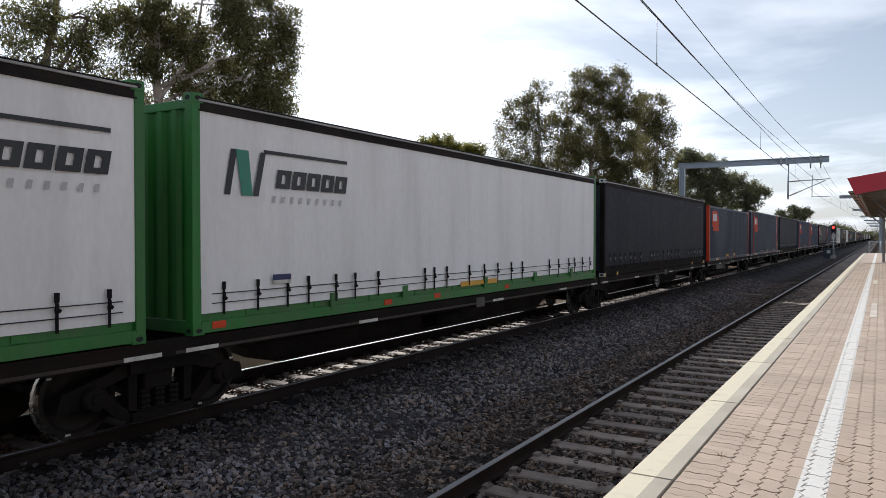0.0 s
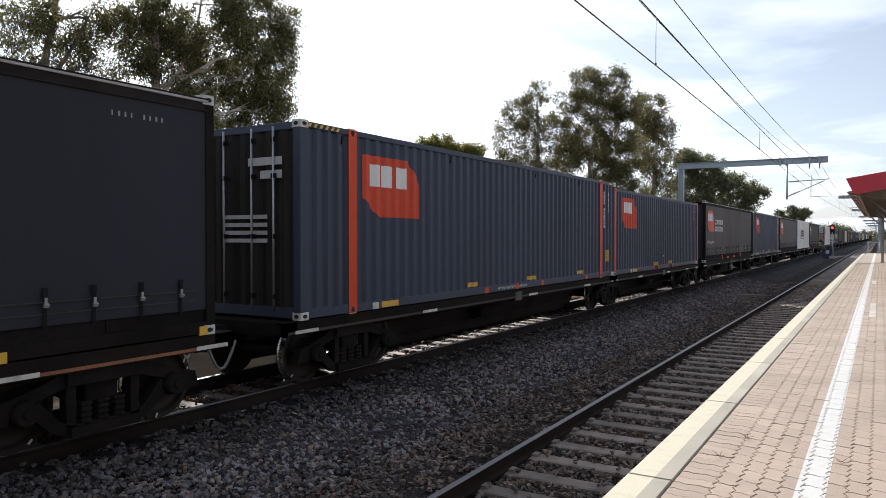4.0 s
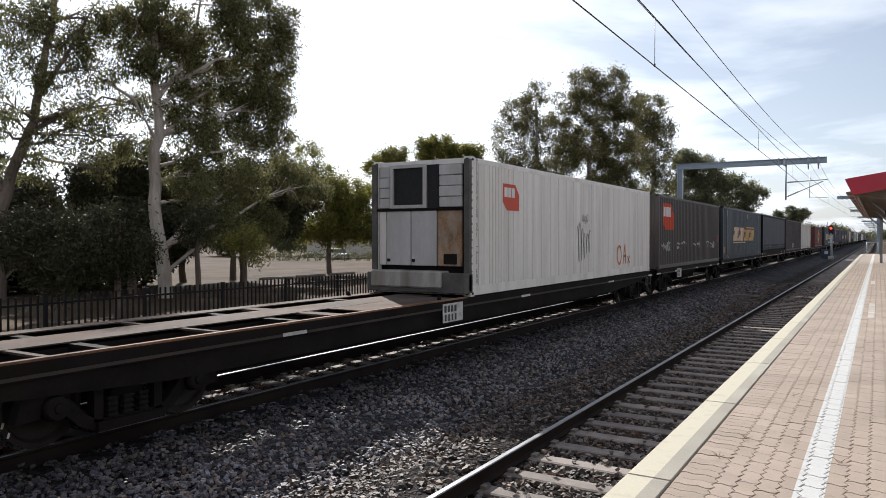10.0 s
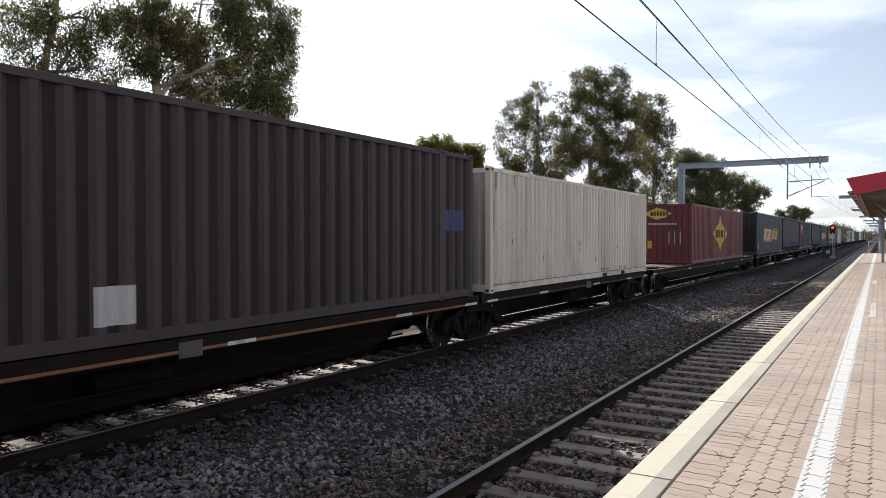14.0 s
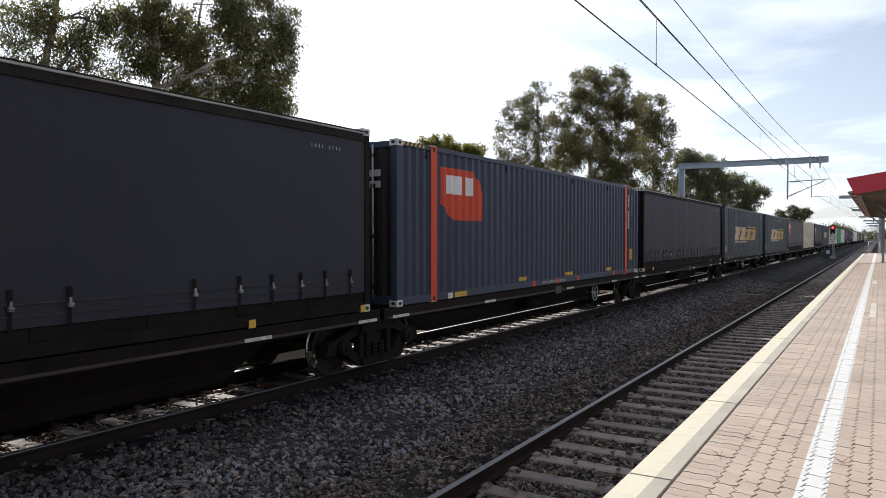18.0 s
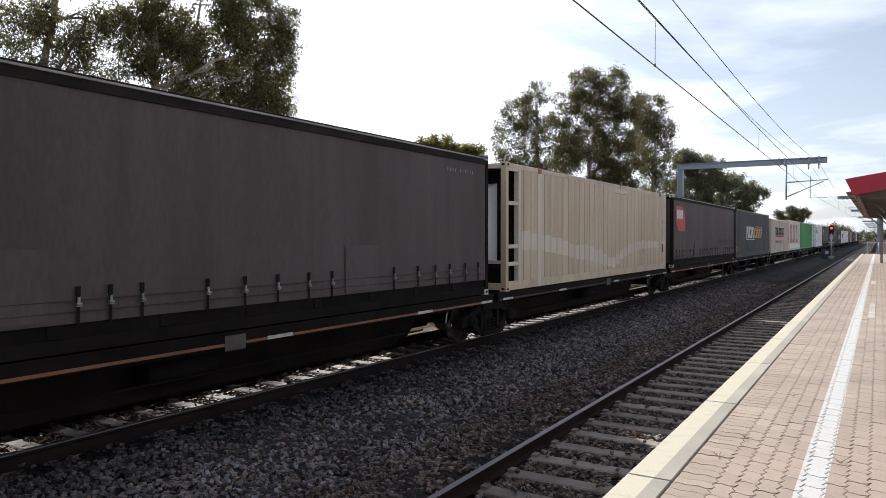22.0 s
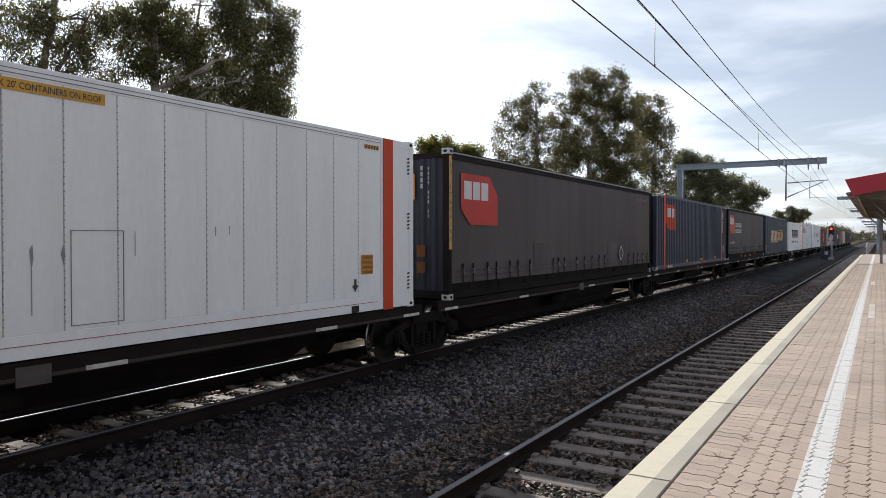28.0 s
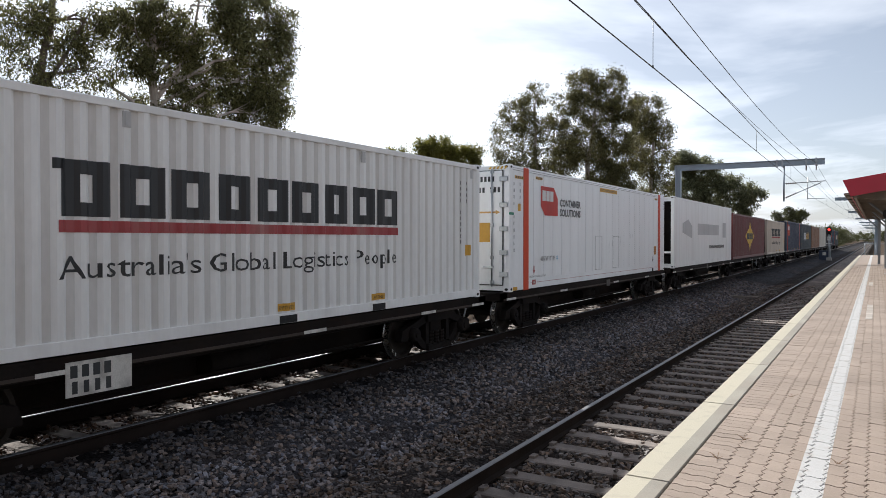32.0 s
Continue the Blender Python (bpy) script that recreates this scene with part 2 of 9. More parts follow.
M = {
    "white": container_paint("white_paint", (0.84, 0.84, 0.83), 0.45, (0.35, 0.32, 0.28), 0.22, 0.04),
    "reefer_white": container_paint("reefer_white", (0.86, 0.87, 0.88), 0.4, (0.4, 0.38, 0.35), 0.15, 0.04),
    "dirty_white": container_paint("dirty_white", (0.76, 0.715, 0.66), 0.5, (0.30, 0.24, 0.18), 0.4, 0.07),
    "cream": container_paint("cream_paint", (0.60, 0.50, 0.365), 0.5, (0.36, 0.24, 0.12), 0.6, 0.1),
    "beige": container_paint("beige_paint", (0.58, 0.49, 0.405), 0.5, (0.24, 0.16, 0.10), 0.5, 0.1),
    # darker copies laid in the rib recesses, their shade put into the colour
    "white_dust": container_paint("shaded_white_paint", (0.66, 0.65, 0.63), 0.55, (0.38, 0.34, 0.29), 0.4, 0.06, spec=0.3),
    "offwhite_dust": container_paint("shaded_off_white_paint", (0.40, 0.345, 0.29), 0.6, (0.16, 0.10, 0.06), 0.6, 0.12, spec=0.3),
    # gold copies for the recesses: dust, and recess shade painted into the tone
    "gold_dust": container_paint("shaded_dusty_gold_decal", (0.40, 0.235, 0.075), 0.6, (0.22, 0.12, 0.05), 0.5, 0.14, spec=0.3),
    "pale_gold_dust": container_paint("shaded_dusty_pale_gold_decal", (0.40, 0.27, 0.165), 0.6, (0.24, 0.16, 0.1), 0.5, 0.14, spec=0.3),
    "offwhite": container_paint("off_white_paint", (0.67, 0.61, 0.53), 0.5, (0.2, 0.13, 0.08), 0.45, 0.1),
    "blue": container_paint("slate_blue_paint", (0.031, 0.041, 0.072), 0.5, (0.050, 0.052, 0.065), 0.35, spec=0.35),
    "green_blue": container_paint("dark_blue_green_paint", (0.044, 0.061, 0.076), 0.5, (0.055, 0.045, 0.038), 0.4, spec=0.35),
    # dusty darker copies of the side paint, recess shade included in the colour
    "green_blue_dust": container_paint("shaded_dusty_blue_green_paint", (0.030, 0.035, 0.041), 0.65, (0.05, 0.038, 0.03), 0.6, spec=0.25),
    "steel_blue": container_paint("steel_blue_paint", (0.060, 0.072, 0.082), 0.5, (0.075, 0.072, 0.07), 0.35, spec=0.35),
    "steel_blue_dust": container_paint("shaded_dusty_steel_blue_paint", (0.034, 0.041, 0.048), 0.6, (0.06, 0.055, 0.05), 0.5, spec=0.25),
    "charcoal": container_paint("charcoal_curtain", (0.025, 0.027, 0.036), 0.7, (0.030, 0.030, 0.032), 0.5, spec=0.2),
    "navy": container_paint("navy_curtain", (0.031, 0.033, 0.046), 0.6, (0.030, 0.031, 0.038), 0.5, spec=0.2),
    "grey_curtain": container_paint("grey_curtain", (0.094, 0.081, 0.081), 0.65, (0.050, 0.044, 0.042), 0.6, 0.2, spec=0.2),
    "grey_curtain_dark": container_paint("dark_grey_curtain", (0.062, 0.055, 0.054), 0.65, (0.036, 0.034, 0.032), 0.6, 0.22, spec=0.2),
    "grey_curtain_pale": container_paint("pale_grey_curtain", (0.104, 0.087, 0.087), 0.65, (0.066, 0.057, 0.056), 0.6, 0.18, spec=0.2),
    "white_curtain": container_paint("white_curtain", (0.84, 0.83, 0.83), 0.5, (0.42, 0.40, 0.38), 0.25, 0.05),
    "brown": container_paint("brown_grey_paint", (0.060, 0.052, 0.048), 0.55, (0.05, 0.035, 0.03), 0.5),
    "umber": container_paint("umber_paint", (0.064, 0.050, 0.053), 0.6, (0.05, 0.035, 0.033), 0.5, spec=0.3),
    # darker umber for the rib recesses
    "umber_dust": container_paint("recess_umber_paint", (0.024, 0.0165, 0.0175), 0.65, (0.04, 0.030, 0.029), 0.5, spec=0.25),
    # darker beige for the recesses and one end band, with recess shade painted in
    "beige_dust": container_paint("shaded_beige_paint", (0.32, 0.265, 0.225), 0.6, (0.22, 0.16, 0.12), 0.5, 0.1, spec=0.3),
    "red": container_paint("maroon_paint", (0.13, 0.022, 0.024), 0.5, (0.05, 0.03, 0.025), 0.45),
    "tan": container_paint("orange_brown_paint", (0.27, 0.13, 0.07), 0.5, GRIME, 0.4),
    "leaf_green": container_paint("bright_green_paint", (0.065, 0.33, 0.085), 0.45, (0.05, 0.09, 0.04), 0.35),
    "frame_green": container_paint("green_frame_paint", (0.020, 0.150, 0.022), 0.45, GRIME, 0.4),
    "orange": container_paint("orange_paint", (0.60, 0.058, 0.012), 0.5, (0.34, 0.05, 0.02), 0.35, 0.08, spec=0.3),
    "logo_faded": container_paint("faded_red_decal", (0.27, 0.034, 0.030), 0.5, (0.10, 0.04, 0.04), 0.45, 0.1),
    "logo_red": container_paint("red_decal", (0.52, 0.045, 0.032), 0.5, (0.28, 0.05, 0.05), 0.35, 0.1, spec=0.3),
    "logo_orange": container_paint("orange_red_decal", (0.58, 0.064, 0.022), 0.5, (0.34, 0.07, 0.04), 0.35, 0.1, spec=0.3),
    "logo_white": container_paint("white_decal", (0.68, 0.68, 0.67), 0.5, (0.4, 0.39, 0.38), 0.3, 0.06),
    "gold": container_paint("gold_decal", (0.60, 0.36, 0.10), 0.5, (0.40, 0.2, 0.07), 0.5, 0.12),
    "pale_gold": container_paint("pale_gold_decal", (0.66, 0.47, 0.30), 0.5, (0.45, 0.33, 0.2), 0.5, 0.1),
    "pale_grey": container_paint("pale_grey_decal", (0.5, 0.5, 0.5), 0.5, (0.3, 0.3, 0.3), 0.4, 0.1),
    "code_grey": container_paint("grey_code_decal", (0.27, 0.27, 0.28), 0.5, (0.15, 0.15, 0.15), 0.5, 0.15),
    "bedding": surface("dark_joint_sand", (0.07, 0.055, 0.042), 0.95, 0, 0.2),
    "black_decal": container_paint("black_decal", (0.022, 0.024, 0.027), 0.5, (0.1, 0.1, 0.1), 0.3, 0.1),
    "sky_decal": container_paint("pale_blue_decal", (0.22, 0.48, 0.68), 0.5, (0.5, 0.6, 0.7), 0.2, 0.08),
    "blue_decal": container_paint("blue_decal", (0.020, 0.028, 0.110), 0.5, (0.2, 0.2, 0.3), 0.3, 0.1),
    "teal_decal": container_paint("teal_decal", (0.04, 0.25, 0.16), 0.5, (0.1, 0.2, 0.18), 0.3, 0.1),
    "wine_decal": container_paint("wine_red_decal", (0.33, 0.045, 0.05), 0.5, (0.5, 0.4, 0.36), 0.3, 0.1),
    "yellow": container_paint("yellow_paint", (0.66, 0.40, 0.03), 0.45, GRIME, 0.3, 0.08),
    "yellow_plate": surface("yellow_plate", (0.60, 0.33, 0.035), 0.5, vary=0.1, bump=0.02),
    "orange_spray": container_paint("orange_spray", (0.55, 0.17, 0.05), 0.6, (0.6, 0.4, 0.3), 0.4, 0.15),
    "pale_spray": container_paint("pale_spray", (0.42, 0.42, 0.41), 0.6, (0.15, 0.14, 0.13), 0.5, 0.2),
    "rail_alloy": surface("alloy_rail", (0.20, 0.20, 0.205), 0.4, 0.6, 0.2, dirt=GRIME, dirt_amount=0.5, dirt_scale=(2, 2, 2)),
    "cant_rail": surface("dark_cant_rail", (0.018, 0.0155, 0.015), 0.75, 0.0, 0.25, dirt=(0.06, 0.045, 0.035), dirt_amount=0.4, dirt_scale=(2, 2, 2), spec=0.12),
    "steel": surface("galvanised_steel", (0.42, 0.44, 0.46), 0.42, 0.75, 0.15, dirt=(0.2, 0.18, 0.15), dirt_amount=0.3),
    "buckle_steel": surface("dull_buckle_steel", (0.24, 0.24, 0.235), 0.5, 0.6, 0.2, 4, 60, bump=0, jitter=0.4),
    "joint_rust": surface("rusty_panel_joint", (0.16, 0.085, 0.045), 0.8, 0, 0.3, 2, 30, bump=0.1),
    "rust_stain": surface("rust_stain", (0.30, 0.185, 0.105), 0.8, 0, 0.35, 2, 30, bump=0.05, dirt=(0.42, 0.36, 0.29), dirt_amount=0.8, dirt_scale=(6, 6, 2), spec=0.2),
    "worn_mark": surface("worn_white_mark", (0.46, 0.41, 0.36), 0.8, 0, 0.2, 3, 60, bump=0.2, dirt=(0.33, 0.26, 0.21), dirt_amount=0.8, dirt_scale=(5, 5, 5)),
    "twig": surface("dry_twig_bark", (0.26, 0.15, 0.07), 0.8, 0, 0.2, 2, 60, bump=0),
    "block_brown": surface("light_block_brown", (0.13, 0.085, 0.06), 0.9, 0, 0.2, 1.5, 20, bump=0.3),
    # grimy white, toned down further for the shade on the machinery end
    "end_white": container_paint("shaded_grimy_end_white", (0.50, 0.48, 0.46), 0.55, (0.26, 0.22, 0.18), 0.6, 0.1),
    "washed": container_paint("washed_cream", (0.66, 0.59, 0.50), 0.5, (0.5, 0.41, 0.30), 0.4, 0.08),
    "cream_stain": container_paint("rust_stained_cream", (0.54, 0.37, 0.20), 0.6, (0.66, 0.53, 0.36), 0.7, 0.15),
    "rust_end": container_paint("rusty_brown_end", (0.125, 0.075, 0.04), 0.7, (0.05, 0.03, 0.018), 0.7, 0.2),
    "sooty_amber": container_paint("sooty_amber_decal", (0.16, 0.060, 0.010), 0.6, (0.06, 0.03, 0.015), 0.6, 0.2, spec=0.2),
    "olive_plate": container_paint("olive_plate", (0.060, 0.050, 0.030), 0.6, (0.04, 0.035, 0.028), 0.5, 0.15, spec=0.2),
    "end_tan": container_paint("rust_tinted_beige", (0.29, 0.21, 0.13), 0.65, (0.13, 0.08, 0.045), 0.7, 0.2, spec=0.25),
    "amber": container_paint("amber_decal", (0.52, 0.205, 0.018), 0.5, (0.34, 0.13, 0.02), 0.4, 0.1),
    "dark_end": container_paint("dark_brown_end", (0.021, 0.018, 0.016), 0.7, (0.035, 0.024, 0.018), 0.6, 0.2, 0.25),
    "cream_grime": container_paint("grimy_white", (0.40, 0.37, 0.33), 0.6, (0.10, 0.07, 0.05), 0.8, 0.15),
    "hem_cord": surface("grey_cord", (0.030, 0.029, 0.029), 0.7, 0, 0.25, 2, 60, bump=0),
    "webbing": surface("black_webbing", (0.013, 0.013, 0.014), 0.8, vary=0.2, grain=300, bump=0.1, spec=0.1),
    "undergear": surface("dusty_black_undergear", (0.0135, 0.0115, 0.011), 0.8, 0.0, 0.3, 1.5, 24, bump=0.3, dirt=(0.022, 0.015, 0.011),
                         dirt_amount=0.5, dirt_scale=(2, 2, 2), jitter=0.15, spec=0.08),
    "sill": surface("brown_wagon_steel", (0.0150, 0.0120, 0.0110), 0.75, 0.0, 0.3, 1.2, 24, bump=0.25, dirt=(0.026, 0.015, 0.010), dirt_amount=0.5,
                    dirt_scale=(1.5, 1.5, 3), jitter=0.2, spec=0.08),
    "deck": surface("worn_deck_steel", (0.110, 0.084, 0.070), 0.9, 0.0, 0.3, 1.0, 20, bump=0.2, dirt=RUST, dirt_amount=0.7, dirt_scale=(1.2, 0.6, 1), spec=0.12),
    "deck_edge": surface("lit_rusty_edge", (0.24, 0.13, 0.08), 0.8, 0, 0.3, 1.5, 24, bump=0.1, dirt=(0.06, 0.04, 0.03), dirt_amount=0.8, dirt_scale=(2, 1, 2), spec=0.15),
    "wheel": surface("wheel_steel", (0.028, 0.024, 0.021), 0.6, 0.2, 0.25, 3, 40, bump=0.2, dirt=(0.05, 0.042, 0.034), dirt_amount=0.4, spec=0.15),
    "tread": surface("wheel_tread", (0.45, 0.44, 0.43), 0.28, 1.0, 0.1, bump=0.02),
    "plate_white": surface("white_marker", (0.62, 0.60, 0.56), 0.5, vary=0.15, grain=60, dirt=GRIME, dirt_amount=0.6, dirt_scale=(6, 6, 6)),
    "dark_hole": surface("dark_opening", (0.012, 0.012, 0.012), 0.8, vary=0.1, bump=0),
    "rail_rust": surface("rusty_rail", (0.021, 0.016, 0.014), 0.85, 0.0, 0.25, 2, 40, bump=0.2, dirt=(0.028, 0.021, 0.018), dirt_amount=0.6, spec=0.08),
    "rail_top": surface("polished_rail_head", (0.20, 0.20, 0.21), 0.5, 1.0, 0.12, 1.0, 20, (1, 0.1, 1), 0.03),
    "sleeper": surface("concrete_sleeper", (0.235, 0.195, 0.17), 0.85, 0, 0.25, 2.0, 60, bump=0.4, dirt=(0.07, 0.06, 0.05),
                       dirt_amount=0.6, dirt_scale=(3, 3, 3), jitter=0.2),
    "stone": surface("ballast_stone", (0.178, 0.161, 0.158), 0.65, 0, 0.2, 1.2, 60, bump=0.4, dirt=(0.10, 0.07, 0.05), dirt_amount=0.4,
                     dirt_scale=(0.7, 0.7, 0.7), island=0.8, spec=0.32),
    "concrete": surface("platform_concrete", (0.40, 0.37, 0.33), 0.85, 0, 0.12, 1.0, 80, bump=0.3, dirt=(0.22, 0.2, 0.17), dirt_amount=0.5,
                        dirt_scale=(2, 2, 2)),
    "fascia_red": surface("red_fascia", (0.50, 0.028, 0.05), 0.45, vary=0.08, bump=0.03, dirt=(0.2, 0.03, 0.04), dirt_amount=0.3),
    "timber": surface("shelter_timber", (0.20, 0.165, 0.13), 0.6, vary=0.2, grain=12, stretch=(6, 0.6, 6), bump=0.1),
    "soffit": surface("shelter_soffit", (0.15, 0.12, 0.095), 0.6, vary=0.1, bump=0.05),
    "roof_metal": surface("shelter_roof", (0.40, 0.40, 0.40), 0.5, 0.3, 0.1),
    "post_grey": surface("grey_post_paint", (0.32, 0.34, 0.36), 0.5, 0.2, 0.1, bump=0.05),
    "gantry": surface("galvanised_gantry", (0.36, 0.41, 0.46), 0.5, 0.4, 0.12, 0.6, 30, bump=0.05),
    "wire": surface("copper_wire", (0.05, 0.045, 0.04), 0.5, 0.5, 0.1, bump=0),
    "insulator": surface("brown_insulator", (0.13, 0.08, 0.06), 0.3, 0, 0.1),
    "fence": surface("black_fence_steel", (0.012, 0.011, 0.011), 0.65, 0.0, 0.2, spec=0.15),
    "gum_bark": surface("pale_gum_bark", (0.43, 0.37, 0.31), 0.8, 0, 0.2, 1.2, 14, (1, 1, 0.25), 0.4, dirt=(0.20, 0.14, 0.10), dirt_amount=0.7,
                        dirt_scale=(1.5, 1.5, 0.5)),
    "dark_bark": surface("dark_bark", (0.14, 0.105, 0.08), 0.9, 0, 0.3, 2, 14, (1, 1, 0.25), 0.6),
    "gum_leaf": surface("grey_green_leaf", (0.150, 0.138, 0.058), 0.5, 0, 0.15, 0.4, 2, bump=0, island=0.65, through_light=0.5, spec=0.3),
    "dark_leaf": surface("dark_green_leaf", (0.110, 0.114, 0.048), 0.5, 0, 0.15, 0.4, 2, bump=0, island=0.5, through_light=0.34, spec=0.3),
    "olive_leaf": surface("olive_gum_leaf", (0.158, 0.152, 0.064), 0.5, 0, 0.15, 0.4, 2, bump=0, island=0.6, through_light=0.5, spec=0.3),
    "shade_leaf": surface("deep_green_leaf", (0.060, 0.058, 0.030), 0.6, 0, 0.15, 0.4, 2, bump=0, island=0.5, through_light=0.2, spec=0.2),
    "edge_lit_orange": surface("orange_brown_edge", (0.26, 0.10, 0.04), 0.6, 0, 0.25, 1.2, 24, bump=0.1, dirt=GRIME, dirt_amount=0.5, dirt_scale=(2, 2, 2)),
    "dusty_case": surface("dusty_case_paint", (0.10, 0.092, 0.083), 0.75, 0, 0.25, 1.5, 20, bump=0.2, dirt=(0.05, 0.036, 0.026), dirt_amount=0.8, dirt_scale=(3, 2, 3)),
    "tan_case": surface("tan_case_paint", (0.11, 0.078, 0.052), 0.75, 0, 0.25, 1.5, 20, bump=0.2, dirt=(0.035, 0.026, 0.02), dirt_amount=0.7, dirt_scale=(3, 2, 3)),
    "sill_edge": surface("brown_sill_edge", (0.036, 0.023, 0.016), 0.65, 0, 0.3, 1.2, 24, bump=0.1, dirt=(0.03, 0.022, 0.018), dirt_amount=0.7, dirt_scale=(2, 1, 2)),
    "roof_pale": surface("pale_alloy_edge", (0.34, 0.33, 0.32), 0.5, 0.2, 0.2, dirt=GRIME, dirt_amount=0.6, dirt_scale=(1.2, 1.2, 3)),
    # paler leaf for trees further off, some haze put into the colour
    "haze_leaf": surface("hazed_grey_green_leaf", (0.185, 0.190, 0.105), 0.5, 0, 0.15, 0.4, 2, bump=0, island=0.55, through_light=0.5, spec=0.3),
    "bright_leaf": surface("yellow_green_leaf", (0.20, 0.19, 0.045), 0.5, 0, 0.15, 0.4, 2, bump=0, island=0.4, through_light=0.55, spec=0.3),
    "glass": surface("dark_glass", (0.02, 0.024, 0.028), 0.08, 0, 0.05, bump=0, spec=0.8),
    "car_white": surface("white_car_paint", (0.72, 0.72, 0.71), 0.25, 0, 0.03, bump=0),
    "tyre": surface("tyre_rubber", (0.025, 0.025, 0.025), 0.85, 0, 0.2),
    "wall_paint": surface("pale_house_wall", (0.55, 0.50, 0.43), 0.8, 0, 0.1, bump=0.1),
    "tile_roof": surface("house_roof", (0.22, 0.13, 0.10), 0.8, 0, 0.2, bump=0.2),
    "log": surface("weathered_log", (0.20, 0.17, 0.14), 0.85, 0, 0.25, bump=0.3),
    "signal_black": surface("signal_black", (0.02, 0.02, 0.022), 0.6, 0, 0.1),
    "blue_box": surface("blue_box_paint", (0.022, 0.032, 0.06), 0.5, 0, 0.1),
}


def glowing(name, color, strength):
    m = bpy.data.materials.new(name)
    m.use_nodes = True
    b = m.node_tree.nodes["Principled BSDF"]
    b.inputs["Base Color"].default_value = (*color, 1)
    b.inputs["Emission Color"].default_value, b.inputs["Emission Strength"].default_value = (*color, 1), strength
    return m


M["red_lamp"] = glowing("red_signal_lamp", (1.0, 0.03, 0.02), 4.0)


def ballast_bed():
    """Crushed stone seen from far enough that single stones merge: cells of stone with dark gaps."""
    m = surface("ballast_bed", (0.066, 0.060, 0.060), 0.9, 0, 0.3, 0.5, 30, bump=0, spec=0.06, dirt=(0.12, 0.08, 0.055), dirt_amount=0.5, dirt_scale=(0.5, 0.25, 0.5))
    nt = m.node_tree
    n, link = nt.nodes, nt.links.new
    b = n["Principled BSDF"]
    co = n.new("ShaderNodeTexCoord")
    v = n.new("ShaderNodeTexVoronoi"); v.inputs["Scale"].default_value = 17.0
    e = n.new("ShaderNodeTexVoronoi"); e.feature = "DISTANCE_TO_EDGE"; e.inputs["Scale"].default_value = 17.0
    link(co.outputs["Object"], v.inputs["Vector"]); link(co.outputs["Object"], e.inputs["Vector"])
    old = b.inputs["Base Color"].links[0].from_socket
    bw = n.new("ShaderNodeRGBToBW"); link(v.outputs["Color"], bw.inputs[0])
    r = n.new("ShaderNodeMapRange"); r.inputs["To Min"].default_value, r.inputs["To Max"].default_value = 0.45, 1.6
    link(bw.outputs[0], r.inputs["Value"])
    g = n.new("ShaderNodeMapRange"); g.inputs["From Max"].default_value, g.inputs["To Min"].default_value = 0.12, 0.35
    link(e.outputs["Distance"], g.inputs["Value"])
    t = n.new("ShaderNodeMath"); t.operation = "MULTIPLY"
    link(r.outputs[0], t.inputs[0]); link(g.outputs[0], t.inputs[1])
    s = n.new("ShaderNodeVectorMath"); s.operation = "SCALE"
    link(old, s.inputs[0]); link(t.outputs[0], s.inputs["Scale"]); link(s.outputs[0], b.inputs["Base Color"])
    bp = n.new("ShaderNodeBump"); bp.inputs["Strength"].default_value, bp.inputs["Distance"].default_value = 0.9, 0.04
    link(e.outputs["Distance"], bp.inputs["Height"]); link(bp.outputs[0], b.inputs["Normal"])
    return m


def shaded_and_tinted(m, low, high):
    """Paints shade, with some brake grime, into stones along the goods rail; ragged border."""
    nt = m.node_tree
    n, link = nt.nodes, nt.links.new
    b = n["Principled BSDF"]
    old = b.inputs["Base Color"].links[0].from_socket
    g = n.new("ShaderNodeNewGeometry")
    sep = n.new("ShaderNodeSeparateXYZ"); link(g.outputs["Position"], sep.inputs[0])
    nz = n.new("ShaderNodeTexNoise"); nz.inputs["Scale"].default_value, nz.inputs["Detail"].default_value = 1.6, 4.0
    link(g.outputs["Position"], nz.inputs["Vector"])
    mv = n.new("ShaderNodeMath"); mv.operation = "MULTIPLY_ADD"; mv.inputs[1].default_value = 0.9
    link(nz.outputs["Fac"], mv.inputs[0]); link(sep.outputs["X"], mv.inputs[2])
    # stone colour drops to 0.27 beside the rail, standing for the train's shade
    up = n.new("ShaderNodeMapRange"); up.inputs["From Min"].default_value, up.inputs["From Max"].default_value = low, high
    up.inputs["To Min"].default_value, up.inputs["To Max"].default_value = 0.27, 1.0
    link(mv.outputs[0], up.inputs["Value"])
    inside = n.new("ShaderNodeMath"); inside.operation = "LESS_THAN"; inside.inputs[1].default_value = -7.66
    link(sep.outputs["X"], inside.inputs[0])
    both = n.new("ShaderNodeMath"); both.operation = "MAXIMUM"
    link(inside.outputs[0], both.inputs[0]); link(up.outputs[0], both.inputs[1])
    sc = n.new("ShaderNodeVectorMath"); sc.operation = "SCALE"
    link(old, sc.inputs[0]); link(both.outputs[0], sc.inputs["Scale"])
    # rust-brown dust between the goods rails
    rust = n.new("ShaderNodeMix"); rust.data_type = "RGBA"
    rust.inputs[6].default_value, rust.inputs[7].default_value = (1, 1, 1, 1), (0.60, 0.44, 0.32, 1)
    link(inside.outputs[0], rust.inputs[0])
    dusty = n.new("ShaderNodeVectorMath"); dusty.operation = "MULTIPLY"
    link(sc.outputs[0], dusty.inputs[0]); link(rust.outputs[2], dusty.inputs[1])
    # older, browner stone beside the platform track
    nz2 = n.new("ShaderNodeTexNoise"); nz2.inputs["Scale"].default_value, nz2.inputs["Detail"].default_value = 2.2, 4.0
    link(g.outputs["Position"], nz2.inputs["Vector"])
